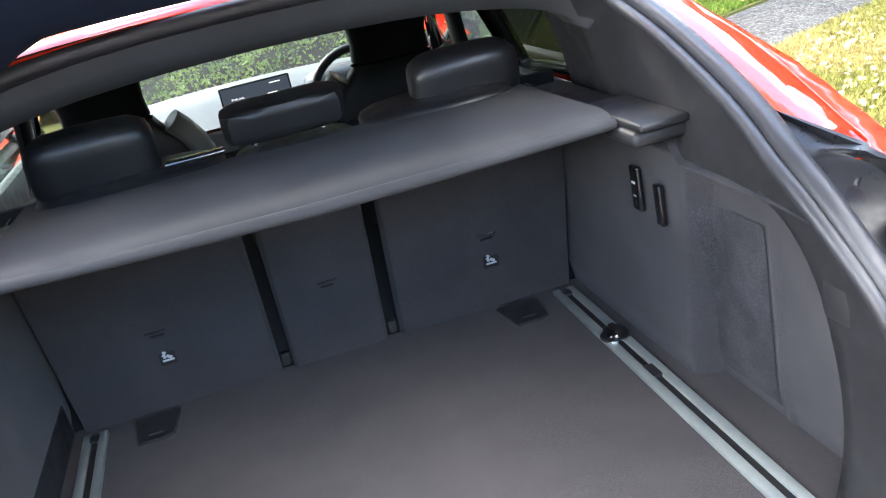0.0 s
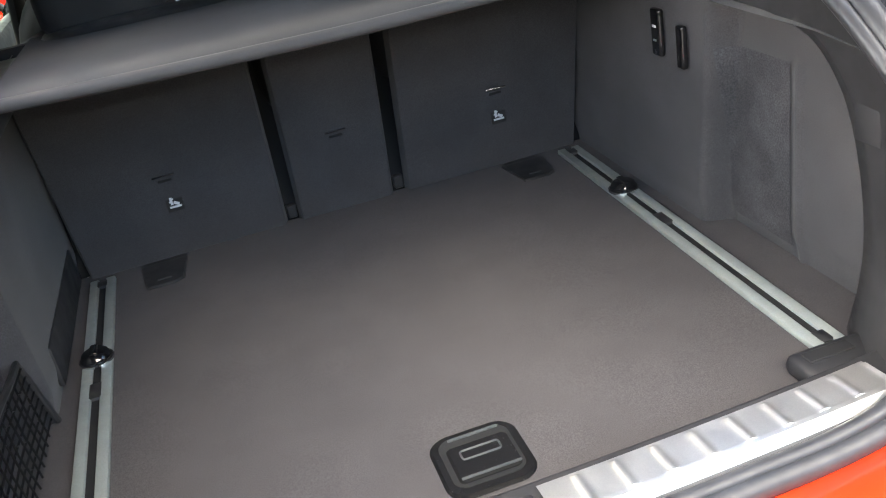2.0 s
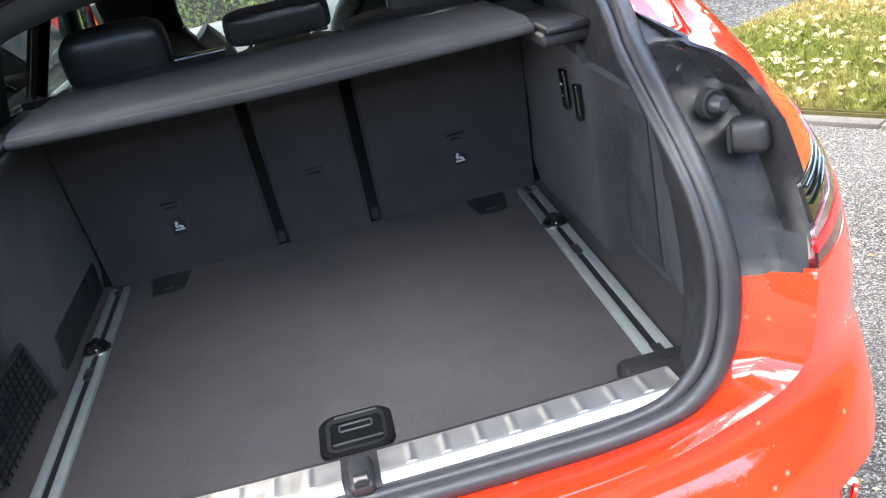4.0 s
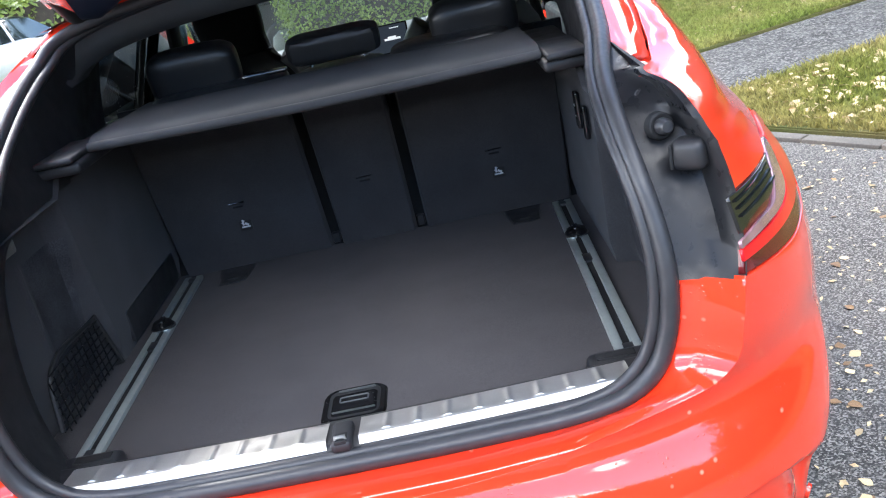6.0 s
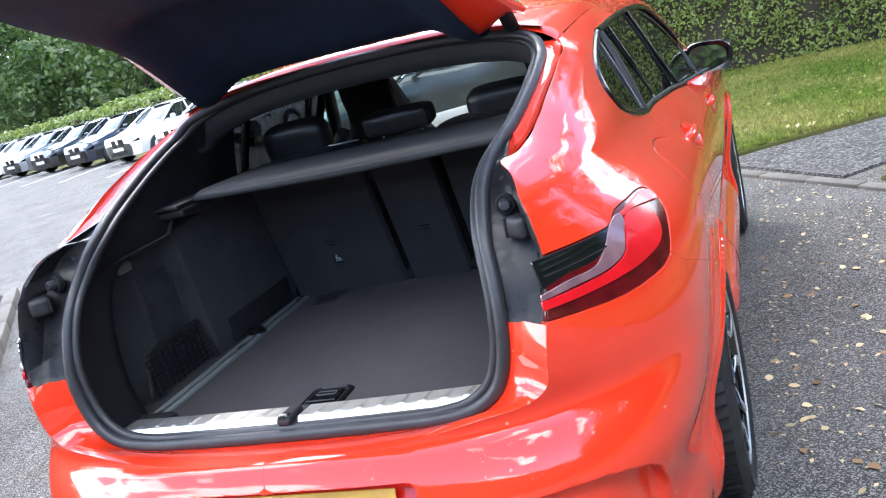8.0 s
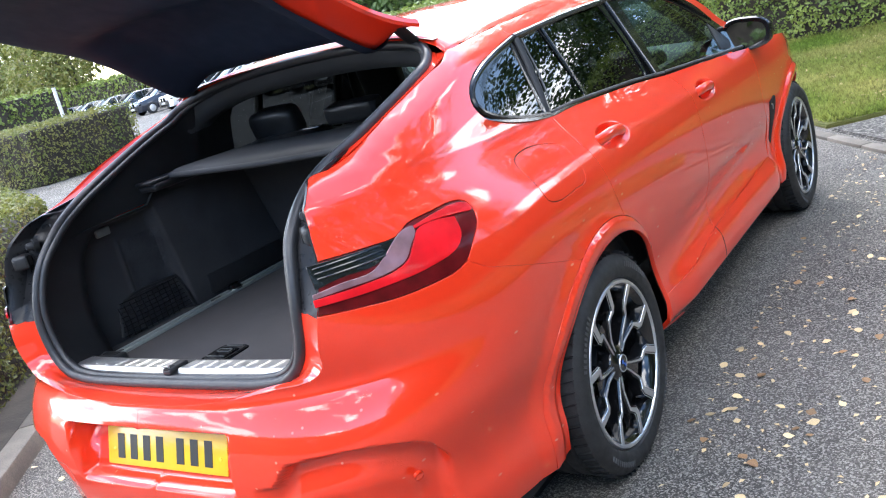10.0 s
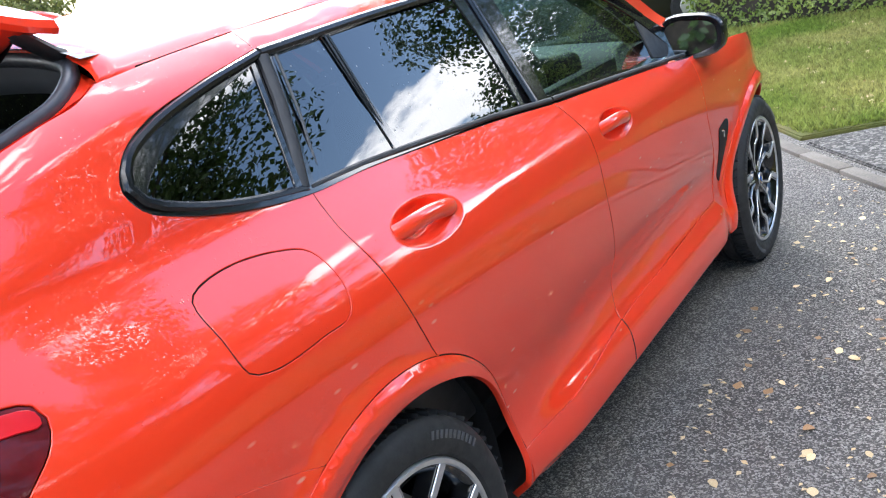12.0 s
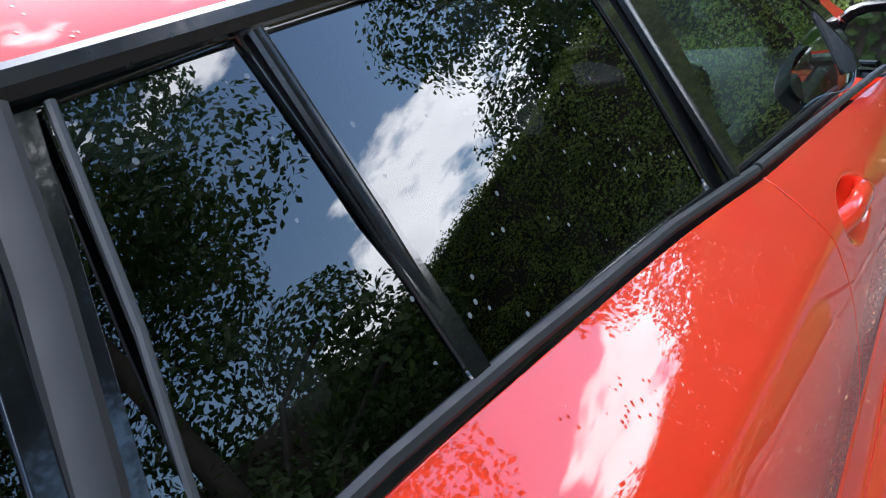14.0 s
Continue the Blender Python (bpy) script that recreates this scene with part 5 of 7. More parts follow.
def build_boot():
    bm = grid_surface(lambda y, x: (x, y, FLOOR_Z + .0015 * noise.noise((x * 5, y * 5, 0))), np.linspace(.07, 1.20, 40), np.linspace(-.66, .66, 44), flip=True)
    bmesh.ops.recalc_face_normals(bm, faces=bm.faces[:])
    part("boot_floor", bm, CARPET, CAR, "dark grey carpeted boot floor", angle=80)
    for s in (-1, 1):
        x0 = s * .545
        rail = new("load_rail")
        rail.parent = CAR
        # the rails close in slightly towards the sill
        rail.matrix_basis = Matrix.Translation((s * -.021, 0, 0)) @ Matrix.Translation((s * .545, .64, 0)) @ Matrix.Rotation(s * radians(-.9), 4, "Z") @ Matrix.Translation((s * -.545, -.64, 0))
        for dx in (-.0165, .0165):
            part("rail_strip", box(x0 + dx, .68, FLOOR_Z + .004, .019, .94, .012, .003, 2), ALU, rail, "brushed aluminium strip")
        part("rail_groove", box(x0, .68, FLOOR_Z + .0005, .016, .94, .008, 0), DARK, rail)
        for y in (1.125, .70, .235):
            part("rail_stop", box(x0, y, FLOOR_Z + .004, .026, .05 if y == .70 else .03, .0125, .004, 2), BLACK_PLASTIC, rail)
        yk = .862 if s > 0 else .803
        bm = lathe([(0, .021), (.018, .020), (.023, .017), (.025, .012), (.028, .009), (.029, .0)], 32, axis="Z")
        bmesh.ops.transform(bm, matrix=Matrix.Translation((x0, yk, FLOOR_Z + .008)), verts=bm.verts[:])
        knob = part("lashing_knob", bm, BLACK_GLOSS, rail, "black and chrome lashing eye")
        bm = lathe([(.0285, .006), (.0305, .005), (.0305, .001), (.0285, .0)], 32, axis="Z")
        bmesh.ops.transform(bm, matrix=Matrix.Translation((x0, yk, FLOOR_Z + .008)), verts=bm.verts[:])
        part("knob_ring", bm, SILVER, knob)
        part("knob_grip", box(x0, yk, FLOOR_Z + .029, .014, .036, .007, .004, 2), BLACK_GLOSS, knob)
    # recessed pull handle in the floor
    h = new("floor_handle")
    h.parent = CAR
    part("handle_surround", plate(rounded(-.002, .234, .124, .130, .030), FLOOR_Z - .004, FLOOR_Z + .005, .004), BLACK_SATIN, h)
    # near-black plate on the surround stands in for the shaded recess
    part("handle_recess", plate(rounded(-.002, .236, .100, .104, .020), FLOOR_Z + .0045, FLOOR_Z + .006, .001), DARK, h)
    part("handle_grip", plate(rounded(-.001, .228, .086, .072, .008), FLOOR_Z + .005, FLOOR_Z + .011, .003), BLACK_SATIN, h, "satin black pull")
    part("grip_line", box(.001, .281, FLOOR_Z + .008, .072, .004, .004, .0015, 2), ALU_DARK, h)
    part("grip_line", box(.0, .196, FLOOR_Z + .012, .082, .004, .003, .0012, 2), ALU_DARK, h)
    part("grip_slot", tube([(p[0], p[1], FLOOR_Z + .012) for p in rounded(-.001, .239, .054, .018, .004, 4)], .0014, 6, closed=True), ALU_DARK, h)
    # sill trim with two ribbed steel plates
    def sill_y(x):
        return .052 - .02 * (1 - (x / .55)**2)
    def sill_fn(x, v):
        y = sill_y(x) - .022 + .118 * v
        z = .793 + .032 * min(max((v + .03) / .31, 0), 1) - .010 * v - (.016 if v > .93 else 0)
        return (x, y, z)
    bm = grid_surface(sill_fn, np.linspace(-.56, .56, 57), [0, .08, .2, .28, .35, .5, .65, .8, .9, .93, 1.0])
    bmesh.ops.recalc_face_normals(bm, faces=bm.faces[:])
    sill = part("boot_sill_trim", bm, BLACK_PLASTIC, CAR, angle=60)
    for s in (-1, 1):
        def plate_fn(x, v):
            rib = 0
            for k in range(9):
                c = .075 + .052 * k
                rib = max(rib, .6 * math.exp(-((x - c) / .0055)**2) * (1 if .25 < v < .95 else 0))
            X, y, z = sill_fn(x, .165 + .655 * v)
            return (s * x, y, z + .0035 + .004 * rib - .006 * max(0, .08 - v) / .08)
        bm = grid_surface(plate_fn, np.linspace(.028, .49, 190), [0, .08, .16, .245, .255, .32, .4, .5, .6, .7, .8, .9, .95, 1.0], flip=s < 0)
        bmesh.ops.recalc_face_normals(bm, faces=bm.faces[:])
        part("sill_plate", bm, STEEL, sill, "ribbed brushed-steel sill plate", angle=24)
    bm = box(0, .052, .822, .036, .075, .022, .008, 3)
    cover = part("latch_cover", bm, BLACK_PLASTIC, sill)
    part("latch_slot", box(0, .030, .831, .022, .03, .008, .003, 2), DARK, cover)
    part("latch_striker", tube([(-.008, .024, .828), (-.008, .024, .838), (.008, .024, .838), (.008, .024, .828)], .0035, 8), STEEL, cover)
    # corner tray between rail end and sill
    for s in (-1, 1):
        pocket = part("corner_pocket", box(s * .495, .170, .786, .125, .075, .034, .014, 3), BLACK_PLASTIC, CAR)
        part("pocket_slot", box(s * .485, .180, .8035, .07, .022, .003, .001, 1), DARK, pocket)
    # side linings
    for s in (-1, 1):
        def wall(y, z, s=s):
            x = .575 - .03 * float(step(1.21, 1.30, z)) + .010 * float(step(.84, .78, z)) - .010 * float(step(.68, .80, y)) * float(step(.95, 1.1, z))
            # storage hollow: upright front edge, rounded rear top corner
            front = .60 + .14 * (1.2 - z)
            e = math.hypot(max(.40 - y, 0) / .175, max(z - 1.035, 0) / .165)
            deep = float(step(front, front - .03, y)) * float(step(1.0, .93, e)) * float(step(1.205, 1.18, z))
            x += .050 * deep
            # upright pressed rib beside the fibre panel
            x -= .006 * math.exp(-((y - .435) / .008)**2) * deep * float(step(1.13, 1.10, z))
            return (s * x, y, min(z, float(np.interp(y, [.05, .11, .2, .31, .56, .62], [1.03, 1.12, 1.195, 1.205, 1.208, 1.26]))))
        ys = np.concatenate([np.linspace(.18, .70, 90), np.linspace(.72, 1.2, 13)])
        bm = grid_surface(wall, ys, np.linspace(.772, 1.27, 70), flip=s > 0)
        bmesh.ops.recalc_face_normals(bm, faces=bm.faces[:])
        lining = part("boot_side_lining", bm, CARPET_WALL, CAR, "dark felt boot side lining", angle=70)
        # paler fibre panel at the back of the hollow
        def patch(v, w, s=s, wall=wall):
            y, z = .452 + .150 * v + .02 * (1 - w) * v, .80 + .315 * w
            return (wall(y, z)[0] - s * .003, y, z)
        part("fibre_panel", grid_surface(patch, np.linspace(0, 1, 14), np.linspace(0, 1, 20), flip=s > 0), FIBRE, lining, "paler fibre panel")
        # smooth black trim between the seal and the hollow's edge
        seal_c = curve_points(SEAL, .01)
        outer_c = resample([p for p in seal_c if p[1] < .66 and p[0] > .44], 50) + np.array([-.008, .012, .003])
        rim_c = resample(curve_points([(.566, .245, .772), (.570, .228, .86), (.570, .222, .93), (.569, .235, 1.035), (.568, .268, 1.125), (.567, .325, 1.183), (.566, .40, 1.205), (.565, .52, 1.212), (.565, .68, 1.214)], .01), 50)
        step_c = rim_c * .82 + outer_c * .18 + np.array([-.002, 0, 0])
        mid_c = rim_c * .40 + outer_c * .60 + np.stack([.006 * step(.82, 1.0, outer_c[:, 2]), 0 * outer_c[:, 0], 0 * outer_c[:, 0]], 1)
        bm = loft([[(s * p[0], p[1], p[2]) for p in w] for w in (outer_c, mid_c, step_c, rim_c, rim_c + np.array([.014, .004, 0]))])
        bmesh.ops.recalc_face_normals(bm, faces=bm.faces[:])
        part("boot_side_trim", bm, BLACK_PLASTIC, CAR, angle=70)
        # upper pillar trim
        sp = np.array([p for p in curve_points(SEAL, .01) if p[1] > .55 and p[0] > .3])

        def upper(y, v, s=s, sp=sp):
            k = int(np.argmin(np.abs(sp[:, 1] - min(y, .87)) + (sp[:, 0] < .5) * .3))
            xt, zt = sp[k][0] - .022, sp[k][2] - .012 + max(0, y - .87) * .1
            z = 1.22 + (zt - 1.22) * v
            return (s * (.566 + (xt - .566) * v + .012 * math.sin(math.pi * v) * float(step(.60, .74, y)) + .014 * float(step(.72, .60, y)) + .05 * float(step(.75, 1.0, y)) * (1 - v)), y + .012, z)
        bm = grid_surface(upper, np.linspace(.60, 1.08, 20), np.linspace(0, 1, 10), flip=s > 0)
        bmesh.ops.recalc_face_normals(bm, faces=bm.faces[:])
        part("pillar_lining", bm, BLACK_PLASTIC, CAR, angle=70)
        # shelf carrier
        bm = box(s * .535, .82, 1.262, .10, .52, .026, .010, 3)
        part("shelf_carrier", bm, BLACK_PLASTIC, CAR)
        bm = box(s * .535, .66, 1.281, .085, .22, .014, .006, 3)
        part("roller_end", bm, BLACK_PLASTIC, CAR)
    # seat back faces with dark gaps
    def seat_y(z):
        return 1.185 - .30 * (z - .777)
    for x0, x1 in ((-.565, -.127), (-.101, .120), (.148, .57)):
        def back(x, z, x0=x0, x1=x1):
            e = min(x - x0, x1 - x)
            return (x, seat_y(z) + .024 * (1 - float(step(0, .008, e))), z)
        xs = np.concatenate([np.linspace(x0, x0 + .010, 5), np.linspace(x0 + .04, x1 - .04, 10), np.linspace(x1 - .010, x1, 5)])
        bm = grid_surface(back, xs, np.linspace(.77, 1.27, 14), flip=True)
        bmesh.ops.recalc_face_normals(bm, faces=bm.faces[:])
        part("seat_back", bm, CARPET_WALL, CAR, "dark felt rear seat back", angle=70)
    # near-black sheet behind the seat backs gives the gaps their shade
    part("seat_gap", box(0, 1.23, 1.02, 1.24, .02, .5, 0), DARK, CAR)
    for x in (-.114, .134):
        part("gap_guide", box(x, 1.20, .80, .022, .02, .03, .003, 1), BLACK_PLASTIC, CAR)
    for x, sym in ((-.347, True), (.012, False), (.372, True)):
        zt = .965
        part("tether_slot", box(x, seat_y(zt) + .001, zt, .030, .004, .008, .002, 1), DARK, CAR)
        part("tether_bar", tube([(x - .022, seat_y(zt + .012) - .004, zt + .012), (x + .022, seat_y(zt + .012) - .004, zt + .013)], .002, 6), SILVER, CAR)
        if sym:
            label_ob = part("tether_label", box(x + .004, seat_y(.908) - .002, .908, .034, .002, .034, 0), INK, CAR, "small black label with white child-seat symbol")
            q = bmesh.new()
            add(q, box(-.006, 0, .004, .005, .001, .016, 0), Matrix())
            add(q, box(.004, 0, .000, .012, .001, .006, 0), Matrix.Rotation(.5, 4, "Y"))
            add(q, box(-.001, 0, .008, .012, .001, .003, 0), Matrix.Rotation(-.7, 4, "Y"))
            add(q, box(0, 0, -.009, .024, .001, .004, 0), Matrix())
            bmesh.ops.transform(q, matrix=Matrix.Translation((x + .004, seat_y(.908) - .0045, .910)), verts=q.verts[:])
            part("label_symbol", q, WHITE_PRINT, label_ob)
    # floor fixings near the seats
    for x in (-.405, .42):
        pts = [(x - .05, 1.165), (x + .05, 1.165), (x + .04, 1.06), (x + .02, 1.048), (x - .035, 1.05)]
        part("floor_anchor", plate(pts, FLOOR_Z - .003, FLOOR_Z + .004, .002), BLACK_PLASTIC, CAR)
        part("anchor_mark", box(x, 1.075, FLOOR_Z + .0045, .028, .006, .001, 0), ALU_DARK, CAR)
    # switches in the wall
    s = 1
    sw = part("boot_switch", box(.563, .742, 1.123, .012, .032, .085, .005, 3), BLACK_GLOSS, CAR, "gloss black seat release switch")
    part("switch_mark", box(.5565, .742, 1.135, .001, .012, .004, 0), WHITE_PRINT, sw)
    part("switch_mark", box(.5565, .742, 1.110, .001, .010, .003, 0), ALU, sw)
    part("bag_hook", box(.565, .665, 1.110, .012, .022, .075, .004, 3), BLACK_GLOSS, CAR)
    part("socket_cover", box(.566, .213, 1.10, .012, .05, .055, .008, 2), BLACK_PLASTIC, CAR)
    part("boot_lamp", box(-.60, .38, 1.17, .014, .06, .03, .006, 2), CREAM, CAR, "small frosted boot lamp")
    # net on the left wall
    def net_frame():
        pts = [(-.580, .640, .787, "c"), (-.590, .602, .922, "c"), (-.600, .36, .905), (-.595, .315, .80)]
        nf = part("net_frame", tube(curve_points(pts, .02), .006, 8), BLACK_PLASTIC, CAR, "black elastic luggage net")
        for k in range(11):
            y = .335 + .026 * k
            part("net_cord", tube([(-.588, y, .790), (-.594 - .003 * (k % 2), y + .005, .85), (-.594, y - .004, .903 + .07 * (y - .36))], .0017, 5), BLACK_SATIN, nf)
        for k in range(8):
            z = .798 + .0165 * k
            part("net_cord", tube([(-.592, .318 + .003 * k, z), (-.596, .46, z - .004), (-.586, .636 - .0045 * k, z)], .0017, 5), BLACK_SATIN, nf)
    net_frame()
    # dark slab on the left wall draws the shade of a recess
    part("wall_recess", box(-.577, .94, .832, .012, .42, .078, .005, 2), BLACK_PLASTIC, CAR, "dark recess cover")
    # pull-out cover
    def cover_fn(v, u):
        y = .615 + .02 * u * u + .012 * max(-u, 0) + .47 * v
        z = 1.298 + .006 * max(-u, 0) - .018 * math.exp(-v / .03) + .012 * math.sin(math.pi * v) * (1 - u * u) - .010 * v
        return (.49 * u, y, z)
    vs = np.concatenate([np.linspace(0, .12, 10), np.linspace(.15, 1, 14)])
    bm = grid_surface(cover_fn, vs, np.linspace(-1, 1, 25))
    bmesh.ops.recalc_face_normals(bm, faces=bm.faces[:])
    cov = part("load_cover", bm, SHELF_CLOTH, CAR, "dark grey pull-out load cover", angle=70)
    under = grid_surface(lambda v, u: (cover_fn(v, u)[0], cover_fn(v, u)[1], cover_fn(v, u)[2] - .012), vs, np.linspace(-1, 1, 9), flip=True)
    part("cover_underside", under, SHELF_CLOTH, cov)
    part("cover_edge", tube([cover_fn(0, u)[:2] + (1.279 + .006 * max(-u, 0),) for u in np.linspace(-1, 1, 20)], .010, 10), SHELF_CLOTH, cov)


build_boot()


# ---- cabin ----
def cushion(cx, cy, cz, sx, sy, sz, r=.05, tilt=0, p=4):
    """A stuffed block: a superellipsoid."""
    bm = bmesh.new()
    bmesh.ops.create_uvsphere(bm, u_segments=24, v_segments=16, radius=1)
    for v in bm.verts:
        c = v.co
        q = (abs(c.x)**p + abs(c.y)**p + abs(c.z)**p)**(-1 / p)
        v.co = Vector((c.x * q * sx / 2, c.y * q * sy / 2, c.z * q * sz / 2))
    bmesh.ops.transform(bm, matrix=Matrix.Translation((cx, cy, cz)) @ Matrix.Rotation(radians(tilt), 4, "X"), verts=bm.verts[:])
    return bm


def build_cabin():
    rs = new("rear_seat")
    rs.parent = CAR
    part("seat_bench", cushion(0, 1.45, .62, 1.25, .5, .25), LEATHER, rs)
    for x, w in ((-.36, .50), (0, .24), (.36, .50)):
        part("seat_squab", cushion(x, 1.30, 1.02, w, .17, .54, tilt=16), LEATHER, rs)
    for x, w, h, z in ((-.345, .235, .130, 1.347), (.385, .225, .125, 1.325)):
        part("headrest", cushion(x, 1.10, z, w, .10, h, tilt=12, p=4.5), LEATHER, rs)
    part("headrest", cushion(0.018, 1.13, 1.340, .245, .09, .072, tilt=10, p=6), LEATHER, rs)
    for x0, x1, z in ((-.47, -.112, 1.284), (-.098, .150, 1.268), (.160, .47, 1.286)):
        part("squab_top", cushion((x0 + x1) / 2, 1.10, z, x1 - x0, .22, .052, p=3.2), LEATHER, rs)
    part("belt_guide", box(-.165, 1.075, 1.309, .115, .035, .010, .004, 2), BLACK_GLOSS, rs, "gloss black belt guide")
    for x in (-.05, .09):
        part("headrest_post", tube([(x, 1.13, 1.22), (x, 1.13, 1.30)], .006, 8), SILVER, rs)
    for s in (-1, 1):
        fs = new("front_seat")
        fs.parent = CAR
        part("seat_cushion", cushion(s * .40, 2.28, .62, .52, .55, .22), LEATHER, fs)
        half = spline([.66, .80, 1.0, 1.14, 1.22, 1.27, 1.30, 1.40, 1.47, 1.50], [.20, .215, .225, .195, .165, .125, .112, .115, .105, .085])

        def shell(z, a, grow=0.0, s=s, half=half):
            """The seat back and its one-piece head rest, level by level."""
            w, t = float(half(z)) + grow, .062 - .02 * float(step(1.2, 1.4, z))
            c, q = math.cos(a), math.sin(a)
            k = (abs(c)**4 + abs(q)**4)**-.25
            return (s * .40 + w * k * c, 1.99 - .24 * (z - 1.0) + t * k * q, z)
        turn = np.linspace(0, 2 * math.pi, 41)
        lower = grid_surface(shell, np.linspace(.66, 1.285, 26), turn)
        bmesh.ops.recalc_face_normals(lower, faces=lower.faces[:])
        part("seat_backrest", lower, SEAT_GREY, fs, angle=60)
        upper = loft([[shell(z, a, g) for a in turn] for z, g in ((1.29, -.01), (1.295, 0), (1.34, 0), (1.40, 0), (1.45, 0), (1.48, -.004), (1.495, -.02), (1.50, -.06))])
        bmesh.ops.contextual_create(upper, geom=[e for e in upper.edges if e.is_boundary])
        bmesh.ops.recalc_face_normals(upper, faces=upper.faces[:])
        part("headrest", upper, SEAT_GREY, fs, angle=60)
        for e in (-1, 1):
            edge = [(s * .40 + e * (float(half(z)) + .030), 1.975 - .24 * (z - 1.0), z) for z in np.linspace(.72, 1.265, 16)]
            part("side_bolster", tube(edge, .042, 12, flat=.8), CREAM, fs, "pale grey leather side bolster")
    def dash(v, x):
        y = 2.80 + (.60 - .16 * (x / .74)**2) * v
        z = 1.053 + .105 * float(step(-.1, .45, v)) - .078 * float(step(.78, 1, v)) - .02 * (x / .7)**2
        return (x, y, z)
    bm = grid_surface(dash, np.linspace(0, 1, 12), np.linspace(-.74, .74, 25))
    bmesh.ops.recalc_face_normals(bm, faces=bm.faces[:])
    d = part("dashboard", bm, GREY_TRIM, CAR, "pale dashboard top")
    part("dash_front", box(0, 2.85, .855, 1.40, .10, .39, .03, 3), BLACK_PLASTIC, d)
    part("dash_trim_strip", box(0, 2.775, .93, 1.3, .015, .02, .004, 2), SILVER, d)
    scr = part("display", box(.03, 2.74, 1.142, .266, .014, .128, .006, 2, Matrix.Rotation(radians(-8), 4, "X")), BLACK_GLOSS, CAR, "freestanding central display, lit")
    def on_screen(name, bm, mat, x, z, y=-.0085):
        bmesh.ops.transform(bm, matrix=Matrix.Translation((.03, 2.74, 1.142)) @ Matrix.Rotation(radians(-8), 4, "X") @ Matrix.Translation((x, y, z)), verts=bm.verts[:])
        return part(name, bm, mat, scr)
    on_screen("screen_area", box(0, 0, 0, .252, .002, .115, 0), SCREEN, 0, 0)
    for k, (x, z, w) in enumerate(((-.070, .0, .050), (.075, .044, .040))):
        on_screen("screen_line", box(0, 0, 0, w, .001, .0035, 0), SCREEN_LIGHT, x, z, -.0102)
    on_screen("screen_line", box(0, 0, 0, .006, .001, .010, 0), SCREEN_RED, -.105, -.045, -.0102)
    car_icon = bmesh.new()
    add(car_icon, box(0, 0, 0, .070, .001, .009, 0), Matrix())
    add(car_icon, box(-.002, 0, .007, .036, .001, .009, .0004, 1), Matrix())
    on_screen("screen_car", car_icon, SCREEN_LIGHT, .06, -.002, -.0102)
    txt = bpy.data.curves.new("screen_text", "FONT")
    txt.body, txt.size, txt.extrude = "Welcome,", .012, .0002
    tmp = new("screen_text", txt)
    dg = bpy.context.evaluated_depsgraph_get()
    me = bpy.data.meshes.new_from_object(tmp.evaluated_get(dg))
    bpy.data.objects.remove(tmp)
    me.transform(Matrix.Translation((.03, 2.74, 1.142)) @ Matrix.Rotation(radians(-8), 4, "X") @ Matrix.Translation((-.095, -.0102, .010)) @ Matrix.Rotation(radians(90), 4, "X"))
    finish(me, SCREEN_LIGHT)
    part("screen_text", me, SCREEN_LIGHT, scr)
    wheel_m = Matrix.Translation((.40, 2.56, 1.085)) @ Matrix.Rotation(radians(65), 4, "X")
    bm = bmesh.new()
    rim_pts = [(.185 * math.cos(a), .185 * math.sin(a), 0) for a in np.linspace(0, 2 * math.pi, 40, endpoint=False)]
    add(bm, tube(rim_pts, .017, 10, closed=True), wheel_m)
    sw = part("steering_wheel", bm, LEATHER, CAR)
    bm = bmesh.new()
    add(bm, box(0, 0, 0, .36, .05, .02, .008, 2), wheel_m)
    add(bm, cushion(0, -.01, .01, .15, .13, .06), wheel_m)
    part("steering_boss", bm, BLACK_PLASTIC, sw)
    part("instrument_hood", cushion(.40, 2.86, 1.10, .36, .2, .15), BLACK_PLASTIC, CAR)
    part("cabin_floor", box(0, 2.0, .42, 1.6, 2.6, .05, 0), DARK, CAR)
    part("centre_console", box(0, 2.3, .66, .26, 1.1, .3, .04, 3), BLACK_PLASTIC, CAR)
    part("gear_trim", box(0, 2.55, .83, .16, .3, .02, .006, 2), SILVER, CAR)
    part("interior_mirror", box(.02, 2.72, 1.43, .24, .04, .07, .015, 3), BLACK_PLASTIC, CAR)
    for s in (-1, 1):
        part("door_lining", box(s * .78, 1.75, .83, .05, 1.9, .66, .02, 2), BLACK_PLASTIC, CAR)
        part("door_lining", box(s * .76, 2.95, .80, .05, .6, .55, .02, 2), BLACK_PLASTIC, CAR)
        part("pillar_lining", tube([(s * .655, 2.02, 1.14), (s * .63, 2.0, 1.3), (s * .60, 1.96, 1.52)], .045, 10, flat=.5), BLACK_PLASTIC, CAR)
        part("pillar_lining", tube([(s * .70, 3.24, 1.08), (s * .665, 2.95, 1.27), (s * .61, 2.62, 1.46)], .035, 10, flat=.6), BLACK_PLASTIC, CAR)


build_cabin()


